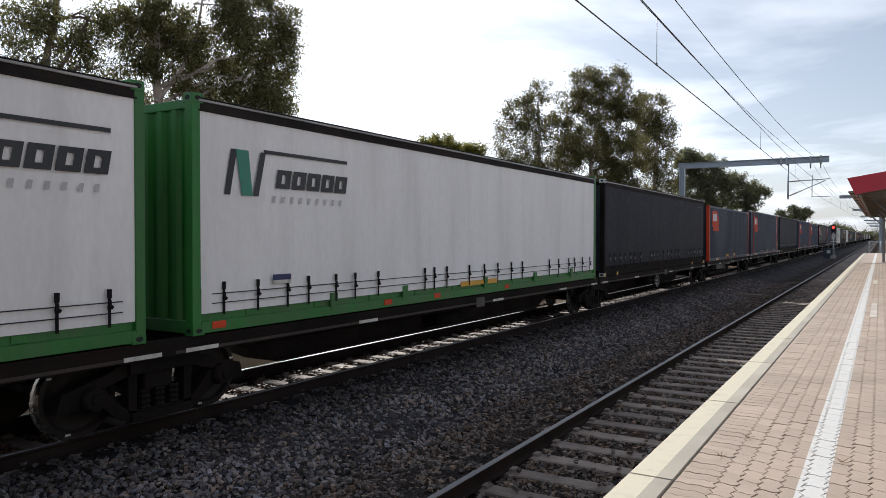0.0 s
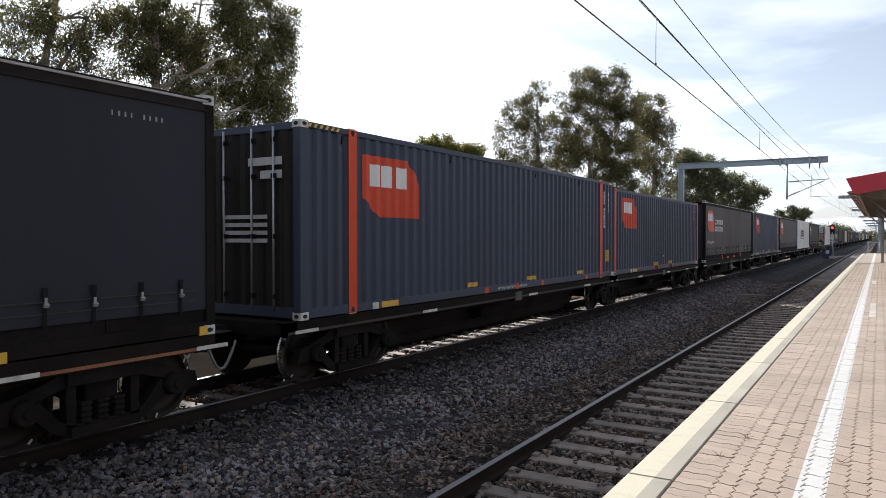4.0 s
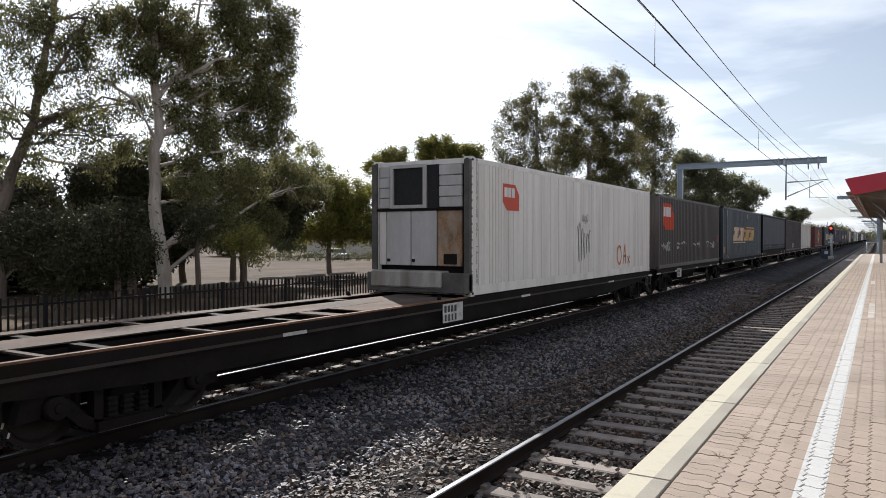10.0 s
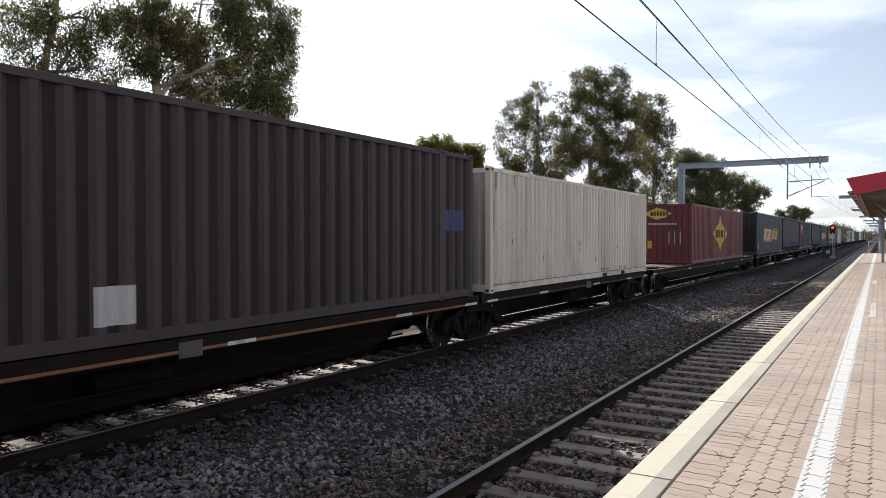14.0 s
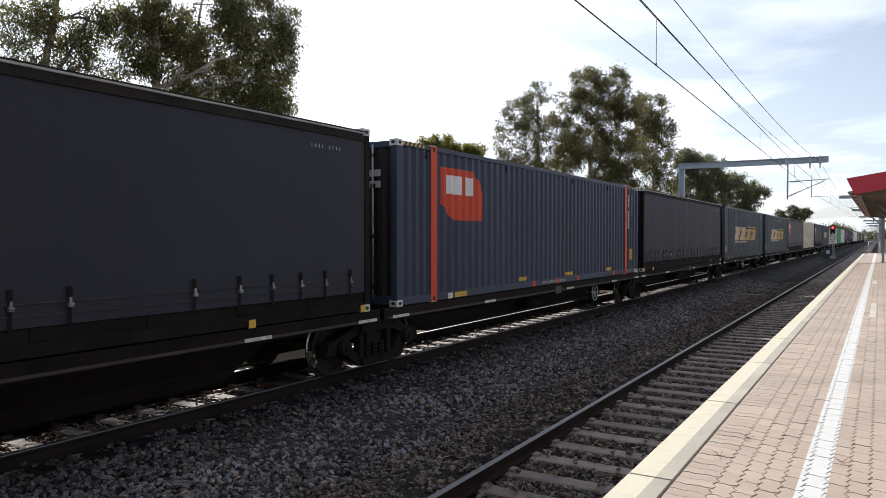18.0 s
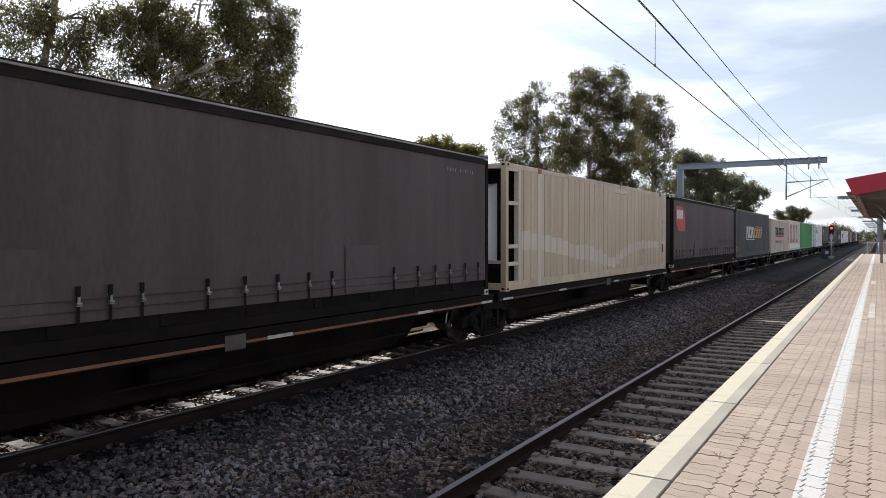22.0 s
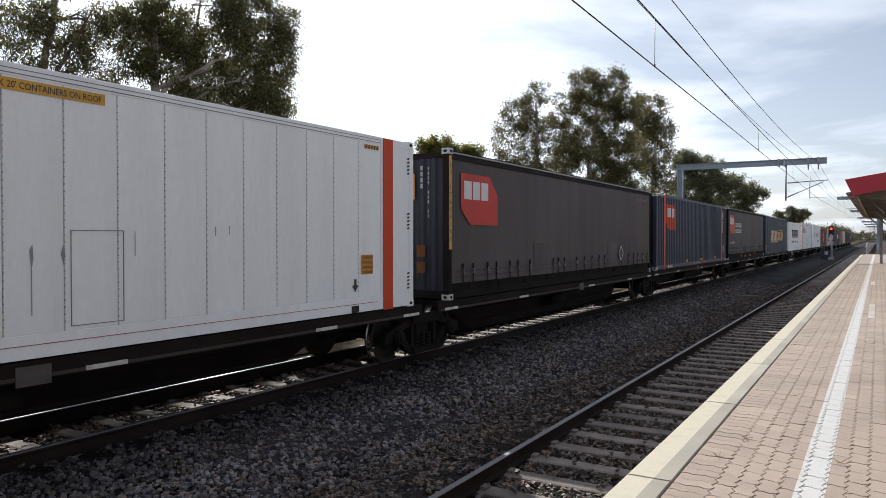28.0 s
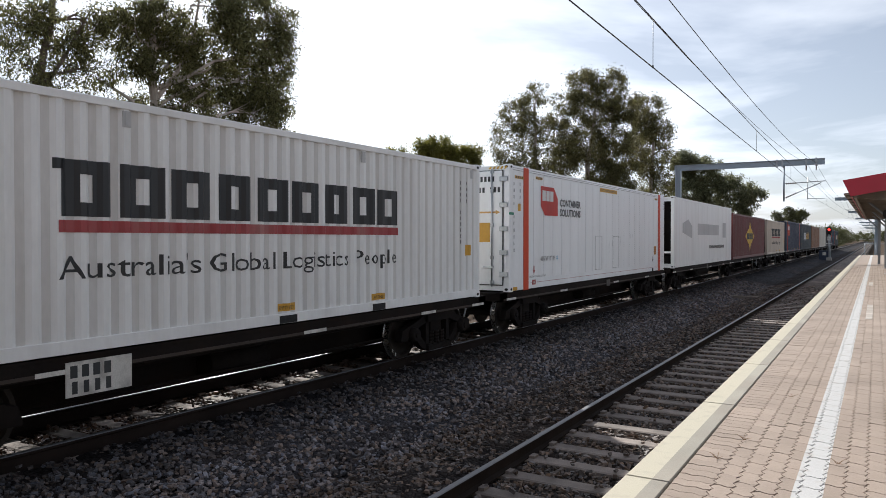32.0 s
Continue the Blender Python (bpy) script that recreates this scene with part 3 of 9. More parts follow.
    mv2 = n.new("ShaderNodeMath"); mv2.operation = "MULTIPLY_ADD"; mv2.inputs[1].default_value = 0.8
    link(nz2.outputs["Fac"], mv2.inputs[0]); link(sep.outputs["X"], mv2.inputs[2])
    old_stone = n.new("ShaderNodeMapRange"); old_stone.inputs["From Min"].default_value, old_stone.inputs["From Max"].default_value = -4.95, -4.65
    link(mv2.outputs[0], old_stone.inputs["Value"])
    brown = n.new("ShaderNodeMix"); brown.data_type = "RGBA"
    brown.inputs[6].default_value, brown.inputs[7].default_value = (1, 1, 1.03, 1), (0.76, 0.67, 0.58, 1)
    link(old_stone.outputs[0], brown.inputs[0])
    aged = n.new("ShaderNodeVectorMath"); aged.operation = "MULTIPLY"
    link(dusty.outputs[0], aged.inputs[0]); link(brown.outputs[2], aged.inputs[1])
    # single stones lean to blue or to rust
    pick = n.new("ShaderNodeMath"); pick.operation = "MULTIPLY"; pick.inputs[1].default_value = 7.31
    part_of = n.new("ShaderNodeMath"); part_of.operation = "FRACT"
    link(g.outputs["Random Per Island"], pick.inputs[0]); link(pick.outputs[0], part_of.inputs[0])
    hue = n.new("ShaderNodeValToRGB")
    hue.color_ramp.elements[0].color, hue.color_ramp.elements[1].color = (0.80, 0.92, 1.08, 1), (1.12, 0.94, 0.76, 1)
    mid = hue.color_ramp.elements.new(0.5); mid.color = (1, 1, 1, 1)
    link(part_of.outputs[0], hue.inputs["Fac"])
    tint = n.new("ShaderNodeVectorMath"); tint.operation = "MULTIPLY"
    link(aged.outputs[0], tint.inputs[0]); link(hue.outputs[0], tint.inputs[1]); link(tint.outputs[0], b.inputs["Base Color"])
    return m


M["ballast"] = shaded_and_tinted(ballast_bed(), -6.75, -5.7)
shaded_and_tinted(M["stone"], -6.75, -5.7)
M["earth"] = surface("dry_earth_and_litter", (0.076, 0.051, 0.035), 0.95, 0, 0.5, 0.3, 7, bump=0.6, dirt=(0.115, 0.088, 0.052), dirt_amount=0.9,
                     dirt_scale=(0.08, 0.08, 0.08), spec=0.05)


def banded(name, base, band, low, high, ragged=0.012, joint=0.0):
    """A surface whose paint changes to a second colour between two places across the platform."""
    m = surface(name, base, 0.85, 0, 0.14, 1.3, 90, bump=0.35, dirt=(0.30, 0.235, 0.18), dirt_amount=0.4, dirt_scale=(1.5, 1.5, 1.5), jitter=joint, island=joint)
    nt = m.node_tree
    n, link = nt.nodes, nt.links.new
    b = n["Principled BSDF"]
    old = b.inputs["Base Color"].links[0].from_socket
    g = n.new("ShaderNodeNewGeometry")
    sep = n.new("ShaderNodeSeparateXYZ"); link(g.outputs["Position"], sep.inputs[0])
    nz = n.new("ShaderNodeTexNoise"); nz.inputs["Scale"].default_value = 60.0
    link(g.outputs["Position"], nz.inputs["Vector"])
    mv = n.new("ShaderNodeMath"); mv.operation = "MULTIPLY_ADD"; mv.inputs[1].default_value = ragged
    link(nz.outputs["Fac"], mv.inputs[0]); link(sep.outputs["X"], mv.inputs[2])
    a = n.new("ShaderNodeMath"); a.operation = "GREATER_THAN"; a.inputs[1].default_value = low + ragged / 2
    c = n.new("ShaderNodeMath"); c.operation = "LESS_THAN"; c.inputs[1].default_value = high + ragged / 2
    link(mv.outputs[0], a.inputs[0]); link(mv.outputs[0], c.inputs[0])
    f = n.new("ShaderNodeMath"); f.operation = "MULTIPLY"; link(a.outputs[0], f.inputs[0]); link(c.outputs[0], f.inputs[1])
    w = n.new("ShaderNodeTexNoise"); w.inputs["Scale"].default_value, w.inputs["Detail"].default_value = 9.0, 5.0
    link(g.outputs["Position"], w.inputs["Vector"])
    wr = n.new("ShaderNodeMapRange"); wr.inputs["From Min"].default_value, wr.inputs["From Max"].default_value = 0.25, 0.45
    wr.inputs["To Min"].default_value = 0.55
    link(w.outputs["Fac"], wr.inputs["Value"])
    f2 = n.new("ShaderNodeMath"); f2.operation = "MULTIPLY"; link(f.outputs[0], f2.inputs[0]); link(wr.outputs[0], f2.inputs[1])
    mx = n.new("ShaderNodeMix"); mx.data_type = "RGBA"
    link(f2.outputs[0], mx.inputs[0]); link(old, mx.inputs[6]); mx.inputs[7].default_value = (*band, 1)
    link(mx.outputs[2], b.inputs["Base Color"])
    return m


M["paver"] = banded("clay_paver", (0.335, 0.262, 0.208), (0.52, 0.51, 0.495), -0.410, -0.252, 0.010, 0.045)
M["coping"] = banded("platform_edge", (0.31, 0.285, 0.235), (0.51, 0.465, 0.355), -1.40, -1.165, 0.016, 0.05)


# ---- mesh helpers ----
def put_box(bm, x0, x1, y0, y1, z0, z1, mat=0):
    v = [bm.verts.new(c) for c in ((x0, y0, z0), (x1, y0, z0), (x1, y1, z0), (x0, y1, z0), (x0, y0, z1), (x1, y0, z1), (x1, y1, z1), (x0, y1, z1))]
    for f in ((0, 3, 2, 1), (4, 5, 6, 7), (0, 1, 5, 4), (1, 2, 6, 5), (2, 3, 7, 6), (3, 0, 4, 7)):
        bm.faces.new([v[i] for i in f]).material_index = mat


def box(x0, x1, y0, y1, z0, z1, bevel=0.0):
    bm = bmesh.new()
    put_box(bm, x0, x1, y0, y1, z0, z1)
    if bevel:
        bmesh.ops.bevel(bm, geom=bm.edges[:], offset=bevel, segments=1, affect="EDGES")
    return bm


def put_tube(bm, a, b, r0, r1=None, sides=8, cap=True):
    a, b = Vector(a), Vector(b)
    r1 = r0 if r1 is None else r1
    way = (b - a).normalized()
    u = way.orthogonal().normalized()
    w = way.cross(u)
    rings = []
    for c, r in ((a, r0), (b, r1)):
        rings.append([bm.verts.new(c + (u * math.cos(k * math.tau / sides) + w * math.sin(k * math.tau / sides)) * r) for k in range(sides)])
    for k in range(sides):
        bm.faces.new((rings[0][k], rings[0][(k + 1) % sides], rings[1][(k + 1) % sides], rings[1][k])).smooth = True
    if cap:
        bm.faces.new(rings[0][::-1]); bm.faces.new(rings[1])


def tube(a, b, r0, r1=None, sides=8):
    bm = bmesh.new()
    put_tube(bm, a, b, r0, r1, sides)
    return bm


def extruded(profile, axis, lo, hi):
    """A closed outline in the plane across axis, drawn out along it. Outline: for axis y (x, z), for axis x (y, z), for z (x, y)."""
    bm = bmesh.new()

    def at(p, q):
        return {"y": (p[0], q, p[1]), "x": (q, p[0], p[1]), "z": (p[0], p[1], q)}[axis]

    a, b = [[bm.verts.new(at(p, q)) for p in profile] for q in (lo, hi)]
    k = len(profile)
    for i in range(k):
        bm.faces.new((a[i], a[(i + 1) % k], b[(i + 1) % k], b[i]))
    bm.faces.new(a[::-1]); bm.faces.new(b)
    bmesh.ops.recalc_face_normals(bm, faces=bm.faces[:])
    return bm


def mesh_of(name, bm, *mats):
    me = bpy.data.meshes.new(name)
    bm.to_mesh(me)
    bm.free()
    for m in mats:
        me.materials.append(m)
    return me


SMALL_MARKS = ("serial_code", "rust_runs", "lettering", "spray_scrawl", "hazard_stripe", "data_panel", "scrape_wear", "plate_mark")


def part(name, bm, material, parent, label="", *more):
    me = bm if isinstance(bm, bpy.types.Mesh) else mesh_of(name, bm, material, *more)
    ob = new(name, me)
    ob.parent = parent
    if name in SMALL_MARKS:
        tagged(ob, kind="stuff")
    return tagged(ob, label)


def thing(name, x, y, z, label, category, group="", kind="", turn=0):
    ob = new(name)
    ob.matrix_basis = pose(x, y, z, 0, 0, turn)
    ob.empty_display_size = 0.2
    return tagged(ob, label, category, group, kind)


def from_arrays(name, verts, faces, *mats):
    me = bpy.data.meshes.new(name)
    me.from_pydata(verts.tolist() if hasattr(verts, "tolist") else verts, [], faces.tolist() if hasattr(faces, "tolist") else faces)
    for m in mats:
        me.materials.append(m)
    return me


# ---- ground, ballast and rails ----
GROUND = -0.40
RAIL_Z, RAIL_X = 0.10, -2.84            # the platform track: rail top, centre line, 1.6 m gauge
FREIGHT_Z, FREIGHT_X = 0.36, -8.45     # the goods track: 1.435 m gauge
PLATFORM_Z, EDGE_X, PLATFORM_END = 1.13, -1.33, 76.6

BED_X = (-16.0, -12.2, -11.3, -10.3, -9.9, -7.64, -7.52, -7.05, -6.6, -5.9, -5.35, -4.95, -4.4, -3.82, -3.74, -1.30)
BED_Z = (-0.46, -0.42, -0.30, 0.05, 0.112, 0.115, 0.20, 0.19, 0.10, -0.02, -0.17, -0.15, -0.02, -0.03, -0.105, -0.11)


def bed(x):
    return np.interp(x, BED_X, BED_Z)


def make_ground():
    xs = np.concatenate([[-2500, -600, -150, -60, -40, -30, -25, -22, -19, -16, -13, -8, -3, 0, 6, 12, 20, 40, 100, 600, 2500]])
    ys = np.concatenate([[-2500, -400, -100, -40, -20], np.arange(-10, 100, 4.0), np.arange(110, 400, 20.0), [600, 1000, 2500, 4500]])
    rng = np.random.default_rng(3)
    verts, faces = [], []
    for y in ys:
        for x in xs:
            bumpy = rng.uniform(-0.06, 0.06) if -60 < x < -15 else 0
            verts.append((x, y, GROUND + bumpy - (0.35 if x > -16 else 0)))
    w = len(xs)
    for j in range(len(ys) - 1):
        for i in range(w - 1):
            faces.append((j * w + i, j * w + i + 1, (j + 1) * w + i + 1, (j + 1) * w + i))
    ob = new("ground", from_arrays("ground", verts, faces, M["earth"]))
    tagged(ob, "dry brown earth with leaf litter beside the tracks", "ground", kind="structure")
    for p in ob.data.polygons:
        p.use_smooth = True


make_ground()


def make_bed():
    xs = np.concatenate([np.arange(-16, -11, 0.5), np.arange(-11, -1.25, 0.09)])
    ys = np.concatenate([[-660, -300, -60, -30, -12], np.arange(-4, 26, 0.10), np.arange(26, 70, 0.4), np.arange(70, 300, 5.0), [400, 600, 900]])
    rng = np.random.default_rng(5)
    gx, gy = np.meshgrid(xs, ys)
    z = bed(gx) + rng.normal(0, 0.012, gx.shape) * (gx > -11) + 0.02 * np.sin(gx * 3.1 + np.sin(gy * 0.9)) * np.sin(gy * 1.7)
    verts = np.stack([gx, gy, z], -1).reshape(-1, 3)
    w, h = len(xs), len(ys)
    i, j = np.meshgrid(np.arange(w - 1), np.arange(h - 1))
    k = (j * w + i).reshape(-1)
    faces = np.stack([k, k + 1, k + 1 + w, k + w], -1)
    ob = new("ballast_bed", from_arrays("ballast_bed", verts, faces, M["ballast"], M["earth"]))
    # earth and litter cover the slope beyond the goods track
    soil = (gx[:-1, :-1] + 0.25 * np.sin(gy[:-1, :-1] * 1.3) + 0.2 * np.sin(gy[:-1, :-1] * 3.7) < -10.35).reshape(-1)
    ob.data.polygons.foreach_set("material_index", soil.astype(np.int32))
    tagged(ob, "grey crushed stone ballast under both tracks", "ballast", kind="structure")


make_bed()


def rail_mesh(y0, y1, h=0.168):
    prof = [(-0.07, 0), (0.07, 0), (0.07, 0.012), (0.012, 0.03), (0.009, 0.115), (0.034, 0.13), (0.036, 0.158), (0.028, 0.168), (-0.028, 0.168), (-0.036, 0.158),
            (-0.034, 0.13), (-0.009, 0.115), (-0.012, 0.03), (-0.07, 0.012)]
    prof = [(x, z if z < 0.05 else z + h - 0.168) for x, z in prof]
    bm = extruded(prof, "y", y0, y1)
    for f in bm.faces:
        if f.calc_center_median().z > h - 0.008:
            f.material_index = 1
    return mesh_of("rail", bm, M["rail_rust"], M["rail_top"])


RAIL_MESH = rail_mesh(-640, 900)
TALL_RAIL_MESH = rail_mesh(-640, 900, 0.215)


def make_track(name, cx, top, half, label, mesh=RAIL_MESH, h=0.168):
    t = thing(name, cx, 0, top - h, label, "railway track", kind="structure")
    for s in (-1, 1):
        r = part("rail", mesh, None, t)
        r.location = (s * half, 0, 0)
    return t


near_track = make_track("railway_track_platform", RAIL_X, RAIL_Z, 0.835, "broad gauge platform track on concrete sleepers")
goods_track = make_track("railway_track_goods", FREIGHT_X, FREIGHT_Z, 0.7525, "goods track on concrete sleepers under the train", TALL_RAIL_MESH, 0.215)


# ---- platform ----
def make_platform():
    body = extruded([(EDGE_X + 0.06, -0.6), (EDGE_X + 0.06, 1.02), (EDGE_X + 0.26, 1.02), (EDGE_X + 0.26, PLATFORM_Z - 0.035), (9.0, PLATFORM_Z - 0.035), (9.0, -0.6)], "y", -14, PLATFORM_END)
    ob = new("platform", mesh_of("platform", body, M["concrete"]))
    tagged(ob, "concrete station platform with clay pavers", "platform", kind="structure")
    ramp = extruded([(PLATFORM_END, PLATFORM_Z - 0.03), (PLATFORM_END + 9, -0.2), (PLATFORM_END + 9, -0.6), (PLATFORM_END, -0.6)], "x", EDGE_X + 0.06, 4.0)
    part("ramp", ramp, M["concrete"], ob, "concrete ramp at the platform's end")
    return ob


platform = make_platform()


# ---- overhead line ----
def make_gantry():
    g = thing("overhead_line_gantry", -12.4, 54.0, GROUND, "grey galvanised steel portal mast of the overhead line", "gantry", "overhead line gantries")
    top = 7.95 - GROUND
    mast = bmesh.new()
    put_box(mast, -0.19, 0.19, -0.02, 0.02, 0, top - 0.403)
    put_box(mast, -0.19, -0.16, -0.17, 0.17, 0, top - 0.403)
    put_box(mast, 0.16, 0.19, -0.17, 0.17, 0, top - 0.403)
    part("mast", mast, M["gantry"], g)
    beam = bmesh.new()
    put_box(beam, -0.21, 9.45, -0.02, 0.02, top - 0.40, top)
    put_box(beam, -0.21, 9.45, -0.15, 0.15, top - 0.03, top + 0.002)
    put_box(beam, -0.21, 9.45, -0.15, 0.15, top - 0.40, top - 0.37)
    put_box(beam, -0.24, -0.21, -0.15, 0.15, top - 0.40, top + 0.002)
    part("beam", beam, M["gantry"], g)
    part("base_plate", box(-0.35, 0.35, -0.3, 0.3, 0, 0.25, 0.02), M["concrete"], g)
    for x in (6.55, 6.9, 8.35, 8.95):
        part("bracket", box(x - 0.05, x + 0.05, -0.18, 0.18, top - 0.47, top + 0.05), M["steel"], g)
    drop = tube((7.0, 0, top - 0.4), (7.0, 0, 5.15 - GROUND), 0.055, sides=10)
    part("drop_tube", drop, M["gantry"], g)
    arm = bmesh.new()
    put_tube(arm, (7.0, 0, 6.35 - GROUND), (9.5, 0, 6.45 - GROUND), 0.03)
    put_tube(arm, (7.0, 0, 5.35 - GROUND), (9.25, 0, 6.35 - GROUND), 0.03)
    put_tube(arm, (8.45, 0, 6.75 - GROUND), (8.45, 0, 5.25 - GROUND), 0.025)
    put_tube(arm, (8.45, 0, 5.32 - GROUND), (9.5, 0, 5.26 - GROUND), 0.018)
    part("cantilever_arm", arm, M["steel"], g)
    for z0, z1 in ((6.352, 6.375), (5.42, 5.68)):
        ins = bmesh.new()
        for k in range(6):
            q = k / 5
            x = 7.15 + 0.55 * q
            z = (z0 + (z1 - z0) * q) - GROUND
            put_tube(ins, (x, 0, z), (x + 0.045, 0, z), 0.075, 0.05, 10)
        put_tube(ins, (7.12, 0, z0 - GROUND), (7.76, 0, z1 - GROUND), 0.028, sides=8)
        part("insulator", ins, M["insulator"], g)
    for x in (8.35, 8.95):
        ins = bmesh.new()
        for k in range(4):
            put_tube(ins, (x, 0, top - 0.48 - 0.07 * k), (x, 0, top - 0.52 - 0.07 * k), 0.06, 0.04, 10)
        put_tube(ins, (x, 0, top - 0.46), (x, 0, top - 0.78), 0.02, sides=8)
        part("insulator", ins, M["insulator"], g)
    return g


gantry = make_gantry()


def make_far_gantry():
    """The portals further on stand on the platform side of the line."""
    g = thing("overhead_line_gantry", 0.0, 106.0, GROUND, "grey galvanised steel cantilever mast of the overhead line", "gantry", "overhead line gantries")
    top = 7.95 - GROUND
    mast = bmesh.new()
    put_box(mast, -0.19, 0.19, -0.02, 0.02, 0, top - 0.403)
    put_box(mast, -0.19, -0.16, -0.17, 0.17, 0, top - 0.403)
    put_box(mast, 0.16, 0.19, -0.17, 0.17, 0, top - 0.403)
    part("mast", mast, M["gantry"], g)
    beam = bmesh.new()
    put_box(beam, -4.6, 0.19, -0.02, 0.02, top - 0.40, top)
    put_box(beam, -4.6, 0.19, -0.15, 0.15, top - 0.03, top + 0.002)
    put_box(beam, -4.6, 0.19, -0.15, 0.15, top - 0.40, top - 0.37)
    part("beam", beam, M["gantry"], g)
    for x in (-4.0, -3.5, -2.0):
        part("bracket", box(x - 0.05, x + 0.05, -0.18, 0.18, top - 0.47, top + 0.05), M["steel"], g)
    part("drop_tube", tube((-1.1, 0, top - 0.4), (-1.1, 0, 5.15 - GROUND), 0.055, sides=10), M["gantry"], g)
    arm = bmesh.new()
    put_tube(arm, (-1.1, 0, 6.35 - GROUND), (-3.5, 0, 6.45 - GROUND), 0.03)
    put_tube(arm, (-1.1, 0, 5.35 - GROUND), (-3.3, 0, 6.35 - GROUND), 0.03)
    put_tube(arm, (-2.5, 0, 5.32 - GROUND), (-3.5, 0, 5.26 - GROUND), 0.018)
    part("cantilever_arm", arm, M["steel"], g)
    return g


far_gantry = make_far_gantry()
for gy in (158, 210, 262, 314, 366, 418):
    copy_thing(far_gantry, pose(0.0, gy, GROUND))


def wire(name, points, radius, label, group="overhead wires"):
    v, f = [], []
    for i, p in enumerate(points):
        v += [(p[0] + radius * math.cos(k * math.tau / 5), p[1], p[2] + radius * math.sin(k * math.tau / 5)) for k in range(5)]
        if i:
            f += [(5 * i - 5 + k, 5 * i - 5 + (k + 1) % 5, 5 * i + (k + 1) % 5, 5 * i + k) for k in range(5)]
    ob = new(name, from_arrays(name, v, f, M["wire"]))
    return tagged(ob, label, "wire", group)


def sagging(x, high, low, x_mid=None):
    pts = []
    for y in np.arange(-50, 418.1, 4.0):
        q = ((y - 28) / 26 + 1) % 2 - 1
        pts.append((x + (0 if x_mid is None else (x_mid - x) * (1 - q * q)), y, low + (high - low) * q * q))
    return pts


wire("contact_wire", [(-3.11 - 0.29 * (1 if k % 2 else -1), 2 + 52 * k, 5.20) for k in range(-1, 9)], 0.009, "dark copper contact wire over the platform track")
wire("messenger_wire", [(-3.11 + 0.29 * (1 - 2 * abs(((y - 2) / 52 + 1) % 2 - 1)), y, z) for _, y, z in sagging(0, 6.1, 5.80)], 0.009, "stranded messenger wire above the contact wire")
wire("feeder_wire", sagging(-3.45, 7.66, 7.02), 0.010, "feeder wire below the gantry beams")
wire("return_wire", sagging(-4.0, 7.66, 6.95), 0.008, "return wire below the gantry beams")
for k, y in enumerate((-12, 11.05, 23.1, 34.5, 45.0, 63, 75, 87, 99)):
    q = ((y - 28) / 26 + 1) % 2 - 1
    z1 = 5.80 + 0.30 * q * q
    wx = -3.11 + 0.29 * (1 - 2 * abs(((y - 2) / 52 + 1) % 2 - 1))
    bm = bmesh.new()
    put_tube(bm, (wx, y, 5.21), (wx, y, z1), 0.005, sides=5)
    put_box(bm, wx - 0.009, wx + 0.009, y - 0.012, y + 0.012, 5.19, 5.235)
    tagged(new("dropper_wire", mesh_of("dropper_wire", bm, M["wire"])), "thin dropper that holds up the contact wire", "wire", "dropper wires")


# ---- shelter on the platform ----
def make_shelter():
    y0, y1, xe = 23.4, 51.0, -0.80
    s = thing("platform_shelter", 0, 0, PLATFORM_Z, "open platform shelter with a red fascia and timber ceiling beams", "shelter")
    low, high = 3.80 - PLATFORM_Z, 4.26 - PLATFORM_Z
    slope = 0.165
    xr = 6.2
    roof = extruded([(xe + 0.05, high - 0.06), (2.7, high - 0.06 + slope * 3.5), (xr, high - 0.06), (xr, high - 0.14), (2.7, high - 0.14 + slope * 3.5), (xe + 0.05, high - 0.14)], "y", y0 + 0.05, y1 - 0.05)
    part("roof", roof, M["roof_metal"], s)
    part("fascia", extruded([(xe + 0.17, low), (xe + 0.20, low), (xe, high), (xe - 0.03, high)], "y", y0, y1), M["fascia_red"], s, "red side fascia leaning outwards")
    part("fascia", box(xr, xr + 0.03, y0, y1, low, high), M["fascia_red"], s)
    for y in (y0, y1):
        gable = extruded([(xe + 0.17, low), (xe - 0.03, high), (2.7, high + slope * 3.5), (xr + 0.03, high), (xr + 0.03, low), (2.7, low + slope * 3.5)], "y", y - 0.03, y)
        part("fascia", gable, M["fascia_red"], s, "red sloping end fascia")
    soffit = extruded([(xe, low + 0.06), (2.7, low + 0.06 + slope * 3.5), (xr, low + 0.06), (xr, low + 0.09), (2.7, low + 0.09 + slope * 3.5), (xe, low + 0.09)], "y", y0 + 0.02, y1 - 0.06)
    part("ceiling_lining", soffit, M["soffit"], s)
    for k in range(12):
        y = y0 + 0.6 + k * 2.25
        rafter = extruded([(xe, low + 0.05), (2.7, low + 0.05 + slope * 3.5), (2.7, low - 0.12 + slope * 3.5), (xe + 0.9, low - 0.10)], "y", y, y + 0.09)
        part("rafter", rafter, M["timber"], s)
    for x in (xe + 0.25, xe + 1.15, xe + 2.2):
        z = low + slope * (x - xe)
        part("purlin", box(x, x + 0.07, y0 + 0.05, y1 - 0.1, z - 0.09, z + 0.05), M["timber"], s)
    for y, x in ((y0 + 4.5, 0.43), (y0 + 12, 0.43), (y0 + 19, 0.43), (49.0, 0.15)):
        post = bmesh.new()
        put_box(post, x - 0.07, x + 0.07, y - 0.07, y + 0.07, 0, low + 0.2)
        put_box(post, x - 0.13, x + 0.13, y - 0.13, y + 0.13, 0, 0.02)
        part("post", post, M["post_grey"], s)
        part("brace", tube((x, y, low - 0.6), (x - 0.68, y, low + 0.06), 0.035), M["post_grey"], s)
    return s


make_shelter()
